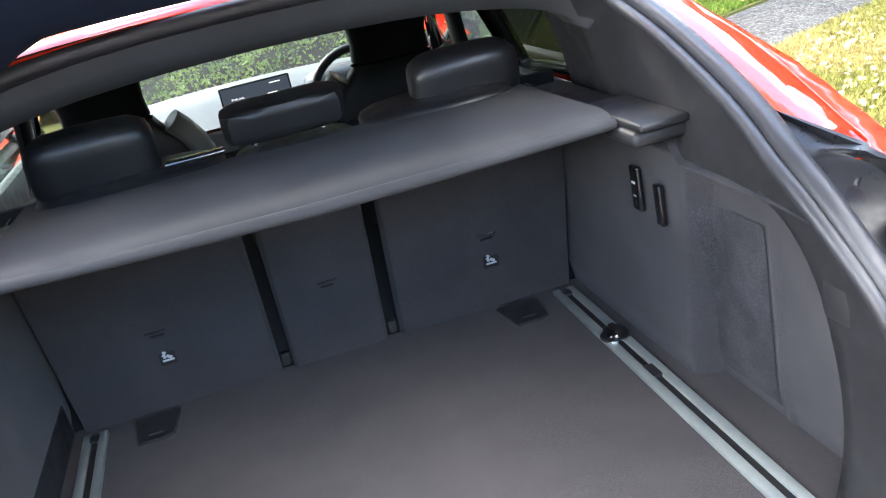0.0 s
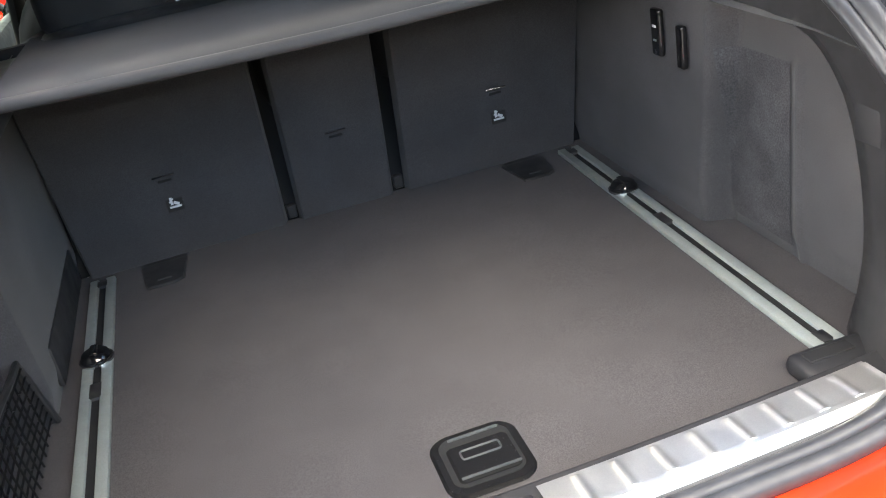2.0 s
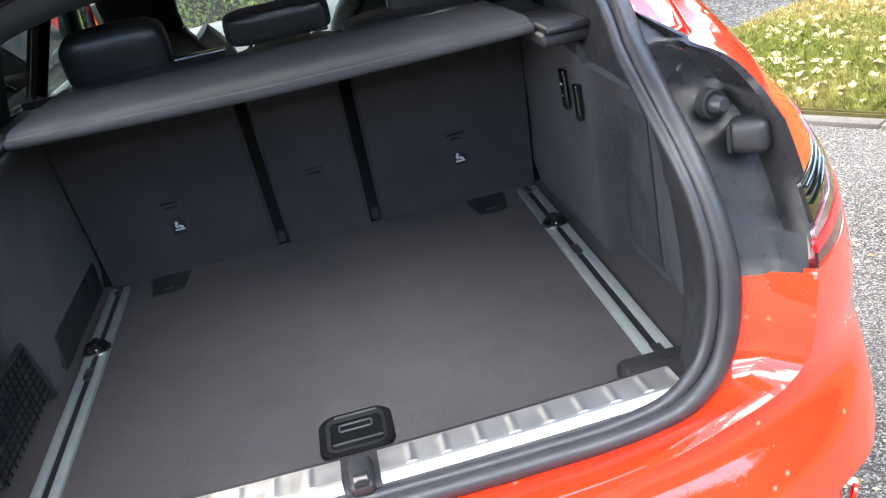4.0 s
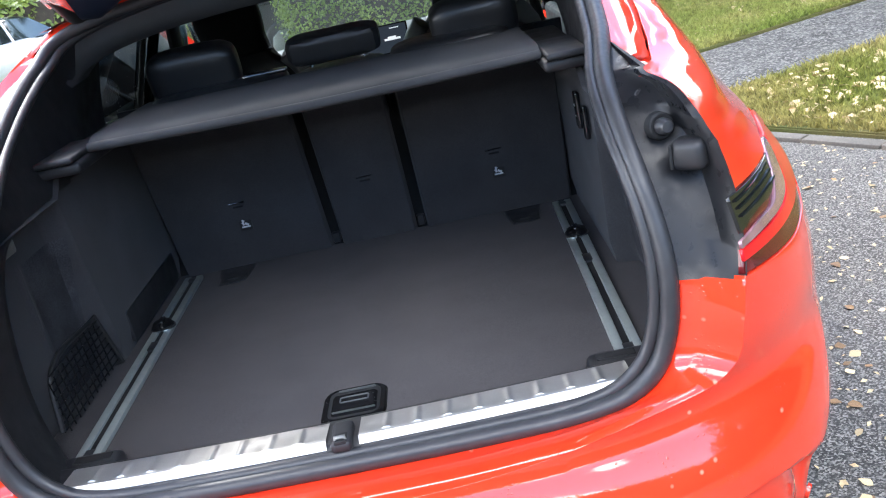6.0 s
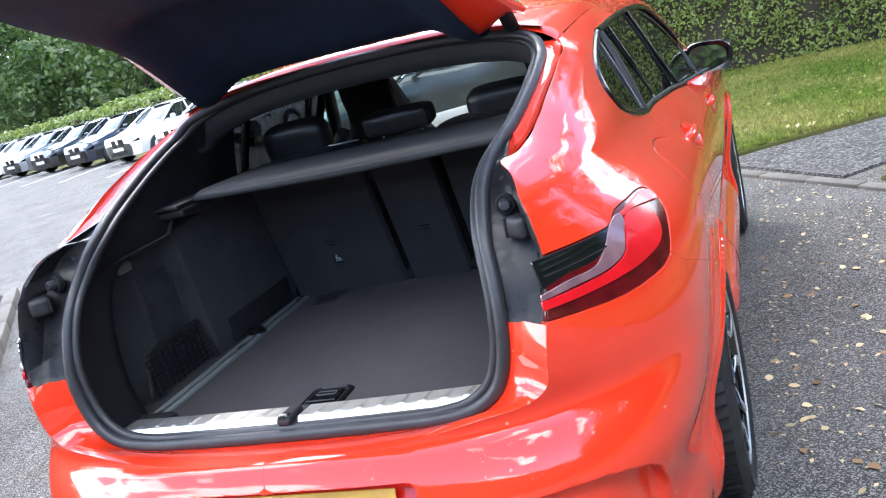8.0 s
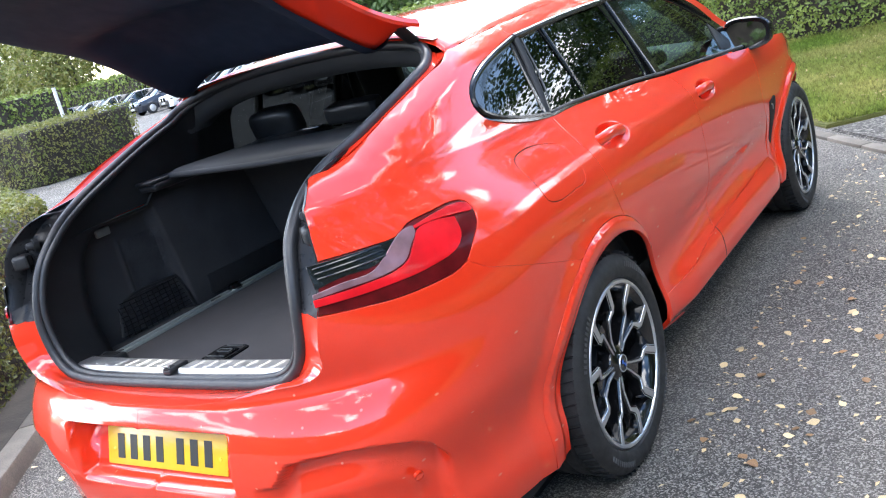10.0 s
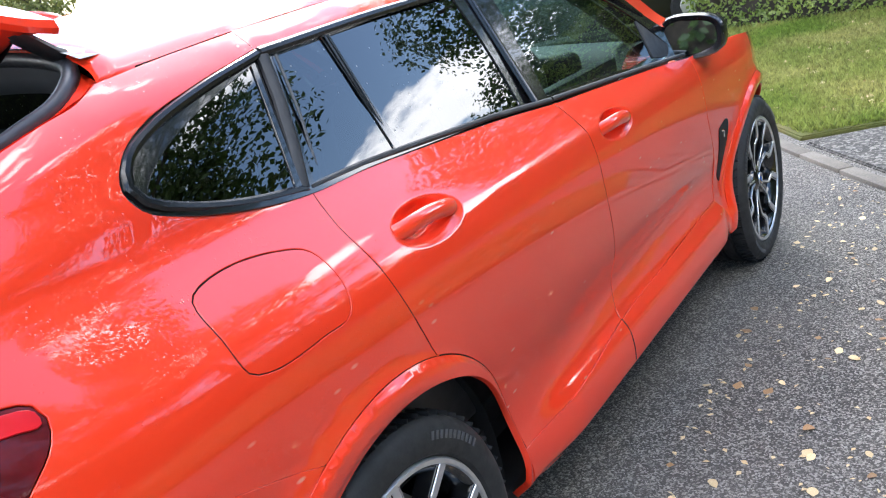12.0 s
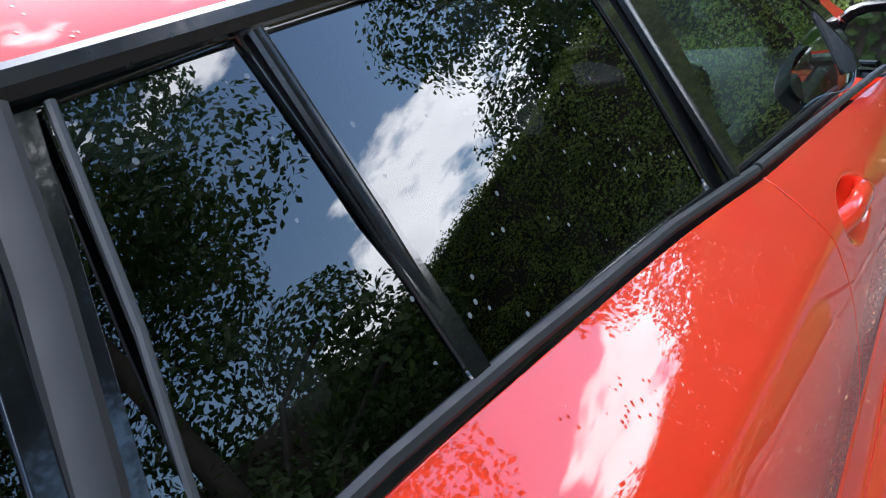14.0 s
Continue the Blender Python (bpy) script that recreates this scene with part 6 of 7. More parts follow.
# ---- number plate, lower bumper ----
def build_plate():
    tilt = radians(-20)
    m = Matrix.Translation((.016, -.082, .632)) @ Matrix.Rotation(tilt, 4, "X")
    bm = bmesh.new()
    add(bm, box(0, 0, 0, .52, .006, .111, .004, 2), m)
    pl = part("number_plate", bm, PLATE_YELLOW, CAR, "yellow rear number plate with black bars")
    widths = [.040] * 4 + [.0] + [.040] * 3
    x = -.215
    for w in widths:
        if w:
            bm = bmesh.new()
            add(bm, box(x + w / 2, -.0035, 0, w * .78, .002, .072, 0), m)
            part("plate_bar", bm, INK, pl)
            x += .0585
        else:
            x += .030
    for sx in (-.225, .235):
        bm = bmesh.new()
        add(bm, lathe([(0, .003), (.005, .002), (.006, 0)], 12, axis="Z"), m @ Matrix.Translation((sx, -.003, -.012)) @ Matrix.Rotation(radians(90), 4, "X"))
        part("plate_screw", bm, PLATE_YELLOW, pl)
    diff = grid_surface(lambda v, u: (.56 * u, -.10 + .05 * u * u + .05 * v, .40 - .14 * v), np.linspace(0, 1, 6), np.linspace(-1, 1, 15))
    dd = part("diffuser", diff, BLACK_GLOSS, CAR)
    bm = grid_surface(lambda v, u: (.52 * u, -.125 + .05 * u * u, .385 + .02 * v), np.linspace(0, 1, 3), np.linspace(-1, 1, 15))
    part("diffuser_blade", bm, RED, dd)
    for s in (-1, 1):
        for k in (0, 1):
            bm = lathe([(.045, 0), (.05, -.004), (.05, .12), (.042, .12), (.042, .0)], 24)
            bmesh.ops.transform(bm, matrix=Matrix.Translation((s * (.46 + .12 * k), -.06 + .02 * k, .33)) @ Matrix.Rotation(radians(90), 4, "Z"), verts=bm.verts[:])
            part("exhaust_tip", bm, BLACK_GLOSS, CAR)
        at, nv = skin(.08, .52)[0], skin_normal(.08, .52)[0]
        bm = lathe([(0, .003), (.009, .0028), (.0095, .001), (.0115, .001), (.012, .003), (.0135, .002), (.014, -.004)], 20, axis="Z")
        bmesh.ops.transform(bm, matrix=Matrix.Translation((s * at[0], at[1], at[2])) @ Vector((s * nv[0], nv[1], nv[2])).to_track_quat("Z", "Y").to_matrix().to_4x4(), verts=bm.verts[:])
        part("parking_sensor", bm, RED, CAR)


build_plate()

# ---- ground ----
def ground_material(name, c1, c2, scale, rough, bump, speck=None, wet=0.0):
    m = material(name, c1, rough=rough, spec=.25, base2=c2, var=.3, var_scale=scale, fine=.25, fine_scale=160, bump=bump, bump_scale=170, rough_var=.18)
    if speck:
        n, l = m.node_tree.nodes, m.node_tree.links
        b, tc = n["Principled BSDF"], n["Texture Coordinate"]
        vo, cr, mix = n.new("ShaderNodeTexVoronoi"), n.new("ShaderNodeValToRGB"), n.new("ShaderNodeMix")
        vo.inputs["Scale"].default_value = speck[0]
        sep = n.new("ShaderNodeSeparateColor")
        l.new(tc.outputs["Object"], vo.inputs["Vector"])
        l.new(vo.outputs["Color"], sep.inputs["Color"])
        cr.color_ramp.elements[0].position, cr.color_ramp.elements[1].position = speck[1], 1.0
        cr.color_ramp.elements[0].color, cr.color_ramp.elements[1].color = (0, 0, 0, 1), (1, 1, 1, 1)
        l.new(sep.outputs["Red"], cr.inputs["Fac"])
        mix.data_type = "RGBA"
        mix.inputs["B"].default_value = (*speck[2], 1)
        src = b.inputs["Base Color"].links[0].from_socket
        l.new(src, mix.inputs["A"])
        l.new(cr.outputs["Color"], mix.inputs["Factor"])
        l.new(mix.outputs["Result"], b.inputs["Base Color"])
        bp = b.inputs["Normal"].links[0].from_node
        b2 = n.new("ShaderNodeBump")
        b2.inputs["Strength"].default_value, b2.inputs["Distance"].default_value = .8, .004
        l.new(vo.outputs["Distance"], b2.inputs["Height"])
        b2.invert = True
        l.new(bp.outputs["Normal"], b2.inputs["Normal"])
        l.new(b2.outputs["Normal"], b.inputs["Normal"])
    return m


ASPHALT = ground_material("damp_asphalt", (.090, .082, .071), (.048, .044, .039), .9, .82, .004, (185, .48, (.33, .305, .265)))
GRAVEL = ground_material("grey_gravel", (.066, .062, .055), (.044, .041, .037), 2, .8, .006, (60, .5, (.23, .215, .19)))
GRASS_SOIL = ground_material("lawn_base", (.10, .115, .028), (.14, .12, .04), 1.3, .9, .01)
KERB = material("kerb_concrete", (.155, .135, .108), rough=.85, var=.3, var_scale=6, fine=.2, fine_scale=120, bump=.002, bump_scale=90, per_object=.12)
GRASS = material("grass_blades", (.155, .225, .036), rough=.6, spec=.15, base2=(.33, .31, .10), var=.5, var_scale=.8, fine=.6, fine_scale=22)
LEAF_G = material("hedge_leaves", (.12, .18, .03), rough=.42, base2=(.23, .29, .06), var=.5, var_scale=2.2, fine=.55, fine_scale=45)
LEAF_Y = material("clipped_hedge_leaves", (.12, .15, .030), rough=.5, base2=(.22, .21, .06), var=.5, var_scale=1.6, fine=.55, fine_scale=60)
LEAF_D = material("tree_leaves", (.040, .085, .020), rough=.5, base2=(.09, .14, .03), var=.5, var_scale=.6, fine=.5, fine_scale=20)


def see_through(m, share=.4):
    """Lets sunlight glow through leaves."""
    n, l = m.node_tree.nodes, m.node_tree.links
    b, out = n["Principled BSDF"], n["Material Output"]
    tr, mx = n.new("ShaderNodeBsdfTranslucent"), n.new("ShaderNodeMixShader")
    l.new(b.inputs["Base Color"].links[0].from_socket, tr.inputs["Color"])
    mx.inputs["Fac"].default_value = share
    l.new(b.outputs["BSDF"], mx.inputs[1])
    l.new(tr.outputs["BSDF"], mx.inputs[2])
    l.new(mx.outputs["Shader"], out.inputs["Surface"])


for leaf_mat in (LEAF_G, LEAF_Y, LEAF_D, GRASS):
    see_through(leaf_mat)
GRASS_DRY = material("dry_grass_blades", (.20, .215, .046), rough=.6, spec=.15, base2=(.40, .32, .12), var=.5, var_scale=.8, fine=.6, fine_scale=22)
see_through(GRASS_DRY)
BARK = material("bark", (.09, .075, .06), rough=.9, var=.4, var_scale=8, bump=.01, bump_scale=30)
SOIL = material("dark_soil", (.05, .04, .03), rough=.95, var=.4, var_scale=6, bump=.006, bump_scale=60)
LEAF_FALL = material("fallen_leaf", (.66, .52, .28), rough=.55, base2=(.58, .40, .19), var=.4, var_scale=20, fine=.25, fine_scale=200, per_object=.35)
LEAF_BROWN = material("brown_fallen_leaf", (.36, .20, .08), rough=.6, var=.4, var_scale=20, fine=.25, fine_scale=200, per_object=.3)
WHITE_LINE = material("road_paint", (.62, .62, .60), rough=.7, var=.3, var_scale=8, fine=.15, fine_scale=80)

bm = grid_surface(lambda x, y: (x, y, 0), [-400, -100, -40, -15, -5, 0, 5, 15, 60, 200, 400], [-400, -100, -40, -10, 0, 10, 30, 60, 120, 400], flip=False)
bmesh.ops.recalc_face_normals(bm, faces=bm.faces[:])
tagged(part("ground", bm, ASPHALT), "damp dark grey asphalt car park", "ground", kind="structure")


def slab(name, pts, z0, z1, mat, label, cat, kind="structure"):
    bm = plate(pts, z0, z1, .01)
    return tagged(part(name, bm, mat), label, cat, kind=kind)


# the kerb runs slantwise across the car's front and turns away along the gravel path
KA, KB, KC = Vector((-3.2, 11.3)), Vector((.60, 5.75)), Vector((2.45, 3.30))
kerb_line = [(-1.6, 9.0), (-.3, 7.1), (.60, 5.75), (1.45, 4.65), (1.95, 4.02), (2.45, 3.30), (3.3, 2.0), (4.4, .2), (5.6, -2.5), (6.2, -8)]
lawn = slab("lawn", [(-1.5, 9.06), (-.2, 7.16), (.66, 5.90), (1.0, 6.08), (4.4, 7.58), (9.5, 9.9), (30, 19), (30, 60), (-30, 60), (-30, 30), (-6, 16)], -.05, .030, GRASS_SOIL, "mown lawn scattered with leaves", "lawn")
lawn2 = slab("lawn", [(1.95, 4.96), (3.3, 5.52), (9.5, 8.2), (30, 17), (30, -12), (6.4, -12), (6.3, -8), (5.7, -2.5), (4.5, .25), (3.4, 2.05), (2.55, 3.36), (2.05, 4.08), (1.75, 4.50)], -.05, .030, GRASS_SOIL, "sunlit lawn strewn with yellow leaves", "lawn")
path = slab("gravel_path", [(.72, 5.80), (1.05, 6.05), (4.4, 7.55), (9.5, 9.85), (30, 18.9), (30, 17.1), (9.5, 8.25), (3.3, 5.56), (1.93, 5.0), (1.55, 4.70)], -.05, .018, GRAVEL, "grey gravel footpath", "path")

kerb = thing("kerb", "worn pale concrete kerb stones", "kerb", kind="structure")
kp = resample([(x, y, 0) for x, y in curve_points(kerb_line, .05)], 42)
stone_mesh = {}
for i in range(41):
    a, b = Vector(kp[i]), Vector(kp[i + 1])
    L = round((b - a).length - .008, 2)
    if L not in stone_mesh:
        sb = box(0, 0, 0, L, .095, .16, .010, 2)
        me = bpy.data.meshes.new("kerb_stone")
        sb.to_mesh(me)
        sb.free()
        stone_mesh[L] = finish(me, KERB)
    ob = new("kerb_stone", stone_mesh[L])
    ob.parent = kerb
    ob.location = (*((a + b) / 2).xy, -.055 + .003 * math.sin(i * 3.1))
    ob.rotation_euler = (0, 0, math.atan2(b.y - a.y, b.x - a.x))


def grass(name, polys, seed, h=.05, mat=GRASS, label="short green mown grass"):
    rng = np.random.default_rng(seed)
    out = []
    for poly, count in polys:
        poly = np.array(poly)
        lo, hi = poly.min(0), poly.max(0)
        pts = rng.uniform(lo, hi, (count * 4, 2))
        pts = pts[inside(poly, pts)][:count]
        out.append(pts)
    p = np.concatenate(out)
    n = len(p)
    a = rng.uniform(0, 2 * np.pi, n)
    hh = h * rng.uniform(.5, 1.5, n)
    w = .006 * rng.uniform(.7, 1.5, n) * (1 + h * 4)
    dx, dy = np.cos(a) * w, np.sin(a) * w
    lean = rng.normal(0, .5, (n, 2)) * hh[:, None]
    z = np.full(n, .025)
    V = np.stack([np.stack([p[:, 0] - dx, p[:, 1] - dy, z], 1), np.stack([p[:, 0] + dx, p[:, 1] + dy, z], 1), np.stack([p[:, 0] + lean[:, 0], p[:, 1] + lean[:, 1], z + hh], 1)], 1).reshape(-1, 3)
    F = (np.arange(n) * 3)[:, None] + np.array([0, 1, 2])
    me = bpy.data.meshes.new(name)
    me.from_pydata(V.tolist(), [], F.tolist())
    return tagged(part(name, finish(me, mat), mat), label, "grass", kind="stuff")


grass("grass", [([(-.2, 7.2), (.68, 5.95), (1.0, 6.12), (4.4, 7.62), (6, 8.4), (6, 11.3), (-2.0, 11.6), (-1.4, 9.1)], 150000)], 5, h=.06)
grass("grass", [([(1.78, 4.52), (1.98, 4.96), (3.3, 5.5), (6.5, 6.9), (6.5, 3), (4.5, .4), (3.4, 2.1), (2.57, 3.36), (2.07, 4.08)], 90000)], 6, h=.05, mat=GRASS_DRY, label="short yellowing grass by the kerb")


# ---- hedges and trees ----
def hedge(name, x0, x1, y0, y1, h, n, mat, label, seed, size=.06, rot=0.0, at=None, rough=.06, core=SOIL):
    """A dense clipped block of leaves over a dark core."""
    rng = np.random.default_rng(seed)
    cx, cy, sx, sy = (x0 + x1) / 2, (y0 + y1) / 2, (x1 - x0) / 2, (y1 - y0) / 2
    areas = np.array([2 * sx * h, 2 * sx * h, 2 * sy * h, 2 * sy * h, 4 * sx * sy])
    face = rng.choice(5, n, p=areas / areas.sum())
    u, v = rng.uniform(-1, 1, n), rng.uniform(0, 1, n)
    c, nr = np.zeros((n, 3)), np.zeros((n, 3))
    for f, (ax, s) in enumerate(((1, -1), (1, 1), (0, -1), (0, 1))):
        m = face == f
        if ax == 1:
            c[m] = np.stack([u[m] * sx, np.full(m.sum(), s * sy), v[m] * h], 1)
            nr[m] = (0, s, .3)
        else:
            c[m] = np.stack([np.full(m.sum(), s * sx), u[m] * sy, v[m] * h], 1)
            nr[m] = (s, 0, .3)
    m = face == 4
    c[m] = np.stack([u[m] * sx, (v[m] * 2 - 1) * sy, np.full(m.sum(), h)], 1)
    nr[m] = (0, 0, 1)
    lump = np.array([noise.noise((p[0] * 2.2, p[1] * 2.2, p[2] * 2.2 + seed)) for p in c])
    c += nr * (lump[:, None] * rough * 2 + rng.normal(0, rough * .6, (n, 1)))
    c[:, 2] = np.maximum(c[:, 2], .03)
    leaves = leaves_mesh("hedge_leaves", c, nr, size, mat, seed=seed)
    ob = thing(name, label, "hedge", kind="stuff", at=(cx, cy, 0))
    ob.rotation_euler = (0, 0, radians(rot))
    part("foliage", leaves, mat, ob)
    # one solid dark block in the soil's colour fills the inside
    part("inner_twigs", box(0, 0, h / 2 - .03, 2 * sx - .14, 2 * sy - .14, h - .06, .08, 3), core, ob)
    return ob


hedge("hedge", -1.75, 13, 11.4, 13.2, 3.4, 170000, LEAF_G, "broad green laurel hedge behind the lawn", 3, size=.055, rough=.10)
hedge("clipped_hedge", -5.407, -2.353, -.015, 1.585, 1.0, 24000, LEAF_Y, "clipped yellow-green hedge by the kerb", 7, size=.035, rough=.025, rot=131.4)
hedge("clipped_hedge", -8.6, -4.2, 2.4, 3.4, .98, 16000, LEAF_Y, "clipped yellow-green hedge along the bed", 27, size=.04, rough=.03, rot=155)
hedge("clipped_hedge", -23, -17.2, 10.6, 13.6, 1.35, 16000, LEAF_Y, "clipped box hedge on a traffic island", 9, size=.07, rough=.05, rot=0)


def tree(x, y, h, r, n, seed, label, mat=LEAF_D, size=.3, crown_from=.3, trunk=.22):
    """A tree with tapered trunk, limbs and a ragged crown of leaf clumps."""
    rng = np.random.default_rng(seed)
    t = thing("tree", label, "tree", at=(x, y, 0))
    bm = tube([(0, 0, 0), (.05 * h * .2, .02, h * .25), (-.03 * h * .2, .05, h * .5), (.02, .0, h * .8)], trunk, 10)
    for v in bm.verts:
        f = 1 - .8 * max(v.co.z, 0) / h
        v.co.x *= f
        v.co.y *= f
    centres = []
    for k in range(11):
        a, zz = rng.uniform(0, 6.28), h * rng.uniform(crown_from, .8)
        rr = r * rng.uniform(.45, .85) * (1.1 - .5 * zz / h)
        end = Vector((rr * math.cos(a), rr * math.sin(a), zz + rr * .35))
        add(bm, tube([(0, 0, zz - .1 * h), tuple(end * .5 + Vector((0, 0, zz * .48))), tuple(end)], trunk * .25, 6))
        centres.append(end)
    part("trunk", bm, BARK, t)
    for k in range(26):
        a = rng.uniform(0, 6.28)
        zz = h * rng.uniform(crown_from, 1.0)
        f = math.sin(math.pi * min(max((zz / h - crown_from * .7) / (1.08 - crown_from * .7), 0.05), 1))
        rr = r * f * rng.uniform(.2, 1.0)
        centres.append(Vector((rr * math.cos(a), rr * math.sin(a), zz)))
    cs, ns = [], []
    per = n // len(centres)
    for c in centres:
        q = rng.normal(0, 1, (per, 3))
        q /= np.linalg.norm(q, axis=1, keepdims=True)
        rad = r * rng.uniform(.24, .42)
        p = q * rad * rng.uniform(.3, 1.0, (per, 1))**.5 * (1, 1, .75) + np.array(c)
        cs.append(p)
        ns.append(q + (0, 0, .4))
    part("crown", leaves_mesh("crown", np.concatenate(cs), np.concatenate(ns), size, mat, seed=seed), mat, t)
    return t
# trees beyond the parked cars, and on the car's right-hand side
for i in range(11):
    tree(2 - 8.2 * i, 33 + 4.6 * i + 3 * math.sin(i * 2.3), 11 + 2.5 * math.sin(i * 1.7), 6.0, 5200, 20 + i, "tall dark-leaved tree behind the parked cars", size=.55, crown_from=.06)
for i in range(5):
    tree(-70 - 7 * i, 50 + 2.4 * i, 10.5 + math.sin(i * 2), 4.5, 4500, 80 + i, "yellow-green tree at the car park's edge", mat=LEAF_Y, size=.4, crown_from=.08)
# the two with negative y are out of view, added to darken reflections
for i, (x, y, h, r) in enumerate(((9.9, 7.2, 13.5, 4.9), (4.4, 16.5, 13, 4.6), (12.5, 2.5, 13, 4.8), (17, -9, 9, 4.5), (1.2, 17, 13, 4.6), (15.5, -4.5, 12, 5))):
    tree(x, y, h, r, 46000 if i < 3 or i == 4 else 7500, 50 + i, "leafy green tree beside the car park", size=.15 if i < 3 or i == 4 else .32, crown_from=.04)
for i in range(7):
    tree(27 + 1.5 * math.sin(i * 2), -18 + 9 * i, 6.5 + math.sin(i * 1.3), 4.6, 3200, 70 + i, "distant tree on the far boundary", size=.45, crown_from=.05)
hedge("hedge", -66, -10, 0, 2.0, 1.8, 26000, LEAF_G, "green hedge behind the parked cars", 13, size=.22, rough=.15, rot=-32)
bpy.data.objects["hedge.001"].location = (-34, 38.5, 0)
hedge("hedge", -50, 50, 0, 4, 9.5, 30000, LEAF_D, "dense dark wood behind the parked cars", 19, size=.6, rough=.8, rot=-30)
bpy.data.objects["hedge.002"].location = (-38, 62, 0)
hedge("hedge", -57, -55, -8, 38, 3.0, 14000, LEAF_G, "green hedge along the car park's side", 23, size=.24, rough=.15)
for i in range(4):
    tree(-63 + 2 * math.sin(i * 2), 3 + 9.5 * i, 9 + math.sin(i * 1.3), 5.0, 4500, 90 + i, "leafy tree beyond the side hedge", size=.42, crown_from=.05)
# out of view, added to give the car's right side a dark reflection
hedge("hedge", 16.5, 18.5, -16, 16, 5.0, 22000, LEAF_D, "tall dark boundary hedge beyond the lawn", 17, size=.22, rough=.3)
# unseen, added: keeps the rear bumper's reflections dark and trims light in the boot
hedge("hedge", -40, 40, -29, -26, 7.5, 32000, LEAF_D, "dense dark trees along the far side of the car park", 29, size=.4, rough=.5)
hedge("hedge", -90, -50, 48, 50, 2.9, 16000, LEAF_G, "tall green hedge along the car park's far edge", 15, size=.26, rough=.15, rot=-8)
bm = tube([(-39.2, 26.6, 0), (-39.2, 26.6, 2.7)], .09, 10)
bmesh.ops.contextual_create(bm, geom=[e for e in bm.edges if e.is_boundary])
tagged(part("sign_post", bm, WHITE_LINE), "white post at the car park's edge", "post")


# ---- parked cars ----
def parked_car(name, label, paint, m, dark=False):
    """A five-door car seen from its front: lofted body, glasshouse, lamps, grilles and wheels. It faces -y in its own space."""
    t = thing(name, label, "car", group="parked cars")
    ys = [-2.2, -2.12, -1.9, -1.3, -.75, 0, .9, 1.7, 2.1, 2.2]
    top = spline(ys, [.62, .78, .88, .98, 1.05, 1.0, 1.0, 1.02, .95, .7])
    wid = spline(ys, [.62, .78, .86, .89, .90, .90, .90, .88, .80, .66])
    secs = []
    for y in np.linspace(-2.2, 2.2, 27):
        w, z = float(wid(y)), float(top(y))
        secs.append([(-w * .9, y, .22), (-w, y, .40), (-w, y, .62), (-w * .985, y, z - .16), (-w * .90, y, z - .03), (-w * .5, y, z), (w * .5, y, z), (w * .90, y, z - .03), (w * .985, y, z - .16), (w, y, .62), (w, y, .40), (w * .9, y, .22)])
    bm = loft(secs, closed=False)
    bmesh.ops.contextual_create(bm, geom=[e for e in bm.edges if e.is_boundary and all(abs(v.co.y) > 2.19 for v in e.verts)])
    bmesh.ops.recalc_face_normals(bm, faces=bm.faces[:])
    part("body", bm, paint, t, angle=50)
    cab = []
    for y, z, w in ((-.95, .98, .80), (-.35, 1.33, .66), (-.05, 1.47, .60), (.6, 1.52, .60), (1.3, 1.46, .60), (1.95, 1.02, .72)):
        cab.append([(-w - .06, y, .96), (-w, y, z - .05), (-w * .8, y, z), (w * .8, y, z), (w, y, z - .05), (w + .06, y, .96)])
    bm = loft(cab)
    bmesh.ops.recalc_face_normals(bm, faces=bm.faces[:])
    part("glasshouse", bm, CAR_GLASS, t, angle=25)
    roof = loft([[(-w * .82, y, z + .012), (0, y, z + .03), (w * .82, y, z + .012)] for y, z, w in ((-.12, 1.455, .60), (.3, 1.50, .60), (.9, 1.505, .60), (1.35, 1.455, .60))])
    part("roof", roof, paint, t)
    for s in (-1, 1):
        part("pillar", tube([(s * .84, -1.0, .98), (s * .68, -.38, 1.34), (s * .58, -.08, 1.47)], .035, 6), paint, t)
        part("pillar", tube([(s * .82, .25, .98), (s * .66, .25, 1.44)], .03, 6), paint, t)
        lamp = grid_surface(lambda v, u: (s * (.42 + .36 * u), -2.17 + .16 * u * u + .03 * v, .68 + .10 * v + .05 * u), np.linspace(0, 1, 4), np.linspace(0, 1, 6))
        part("headlamp", lamp, CAR_LAMP, t)
        gr = grid_surface(lambda v, u: (s * (.05 + .24 * u), -2.225 + .02 * u, .55 + .22 * v), np.linspace(0, 1, 3), np.linspace(0, 1, 3))
        part("grille", gr, BLACK_GLOSS, t)
        intake = grid_surface(lambda v, u: (s * (.48 + .26 * u), -2.17 + .09 * u, .30 + .16 * v * (1 - .3 * u)), np.linspace(0, 1, 3), np.linspace(0, 1, 3))
        part("air_intake", intake, BLACK_GLOSS, t)
        part("door_mirror", cushion(s * .98, -.62, 1.06, .20, .12, .14, p=3), paint, t)
        for y in (-1.38, 1.35):
            w = lathe([(.0, .90 * s), (.2, .905 * s), (.215, .895 * s), (.225, .91 * s), (.31, .91 * s), (.33, .88 * s), (.33, .70 * s)], 28)
            bmesh.ops.transform(w, matrix=Matrix.Translation((0, y, .33)), verts=w.verts[:])
            wh = part("wheel", w, TYRE, t)
            r = lathe([(.0, .914 * s), (.19, .914 * s), (.21, .908 * s)], 10)
            bmesh.ops.transform(r, matrix=Matrix.Translation((0, y, .33)), verts=r.verts[:])
            part("rim", r, MACHINED, wh)
    lo = grid_surface(lambda v, u: (.42 * u, -2.235, .28 + .10 * v), np.linspace(0, 1, 3), np.linspace(-1, 1, 3))
    part("lower_grille", lo, BLACK_GLOSS, t)
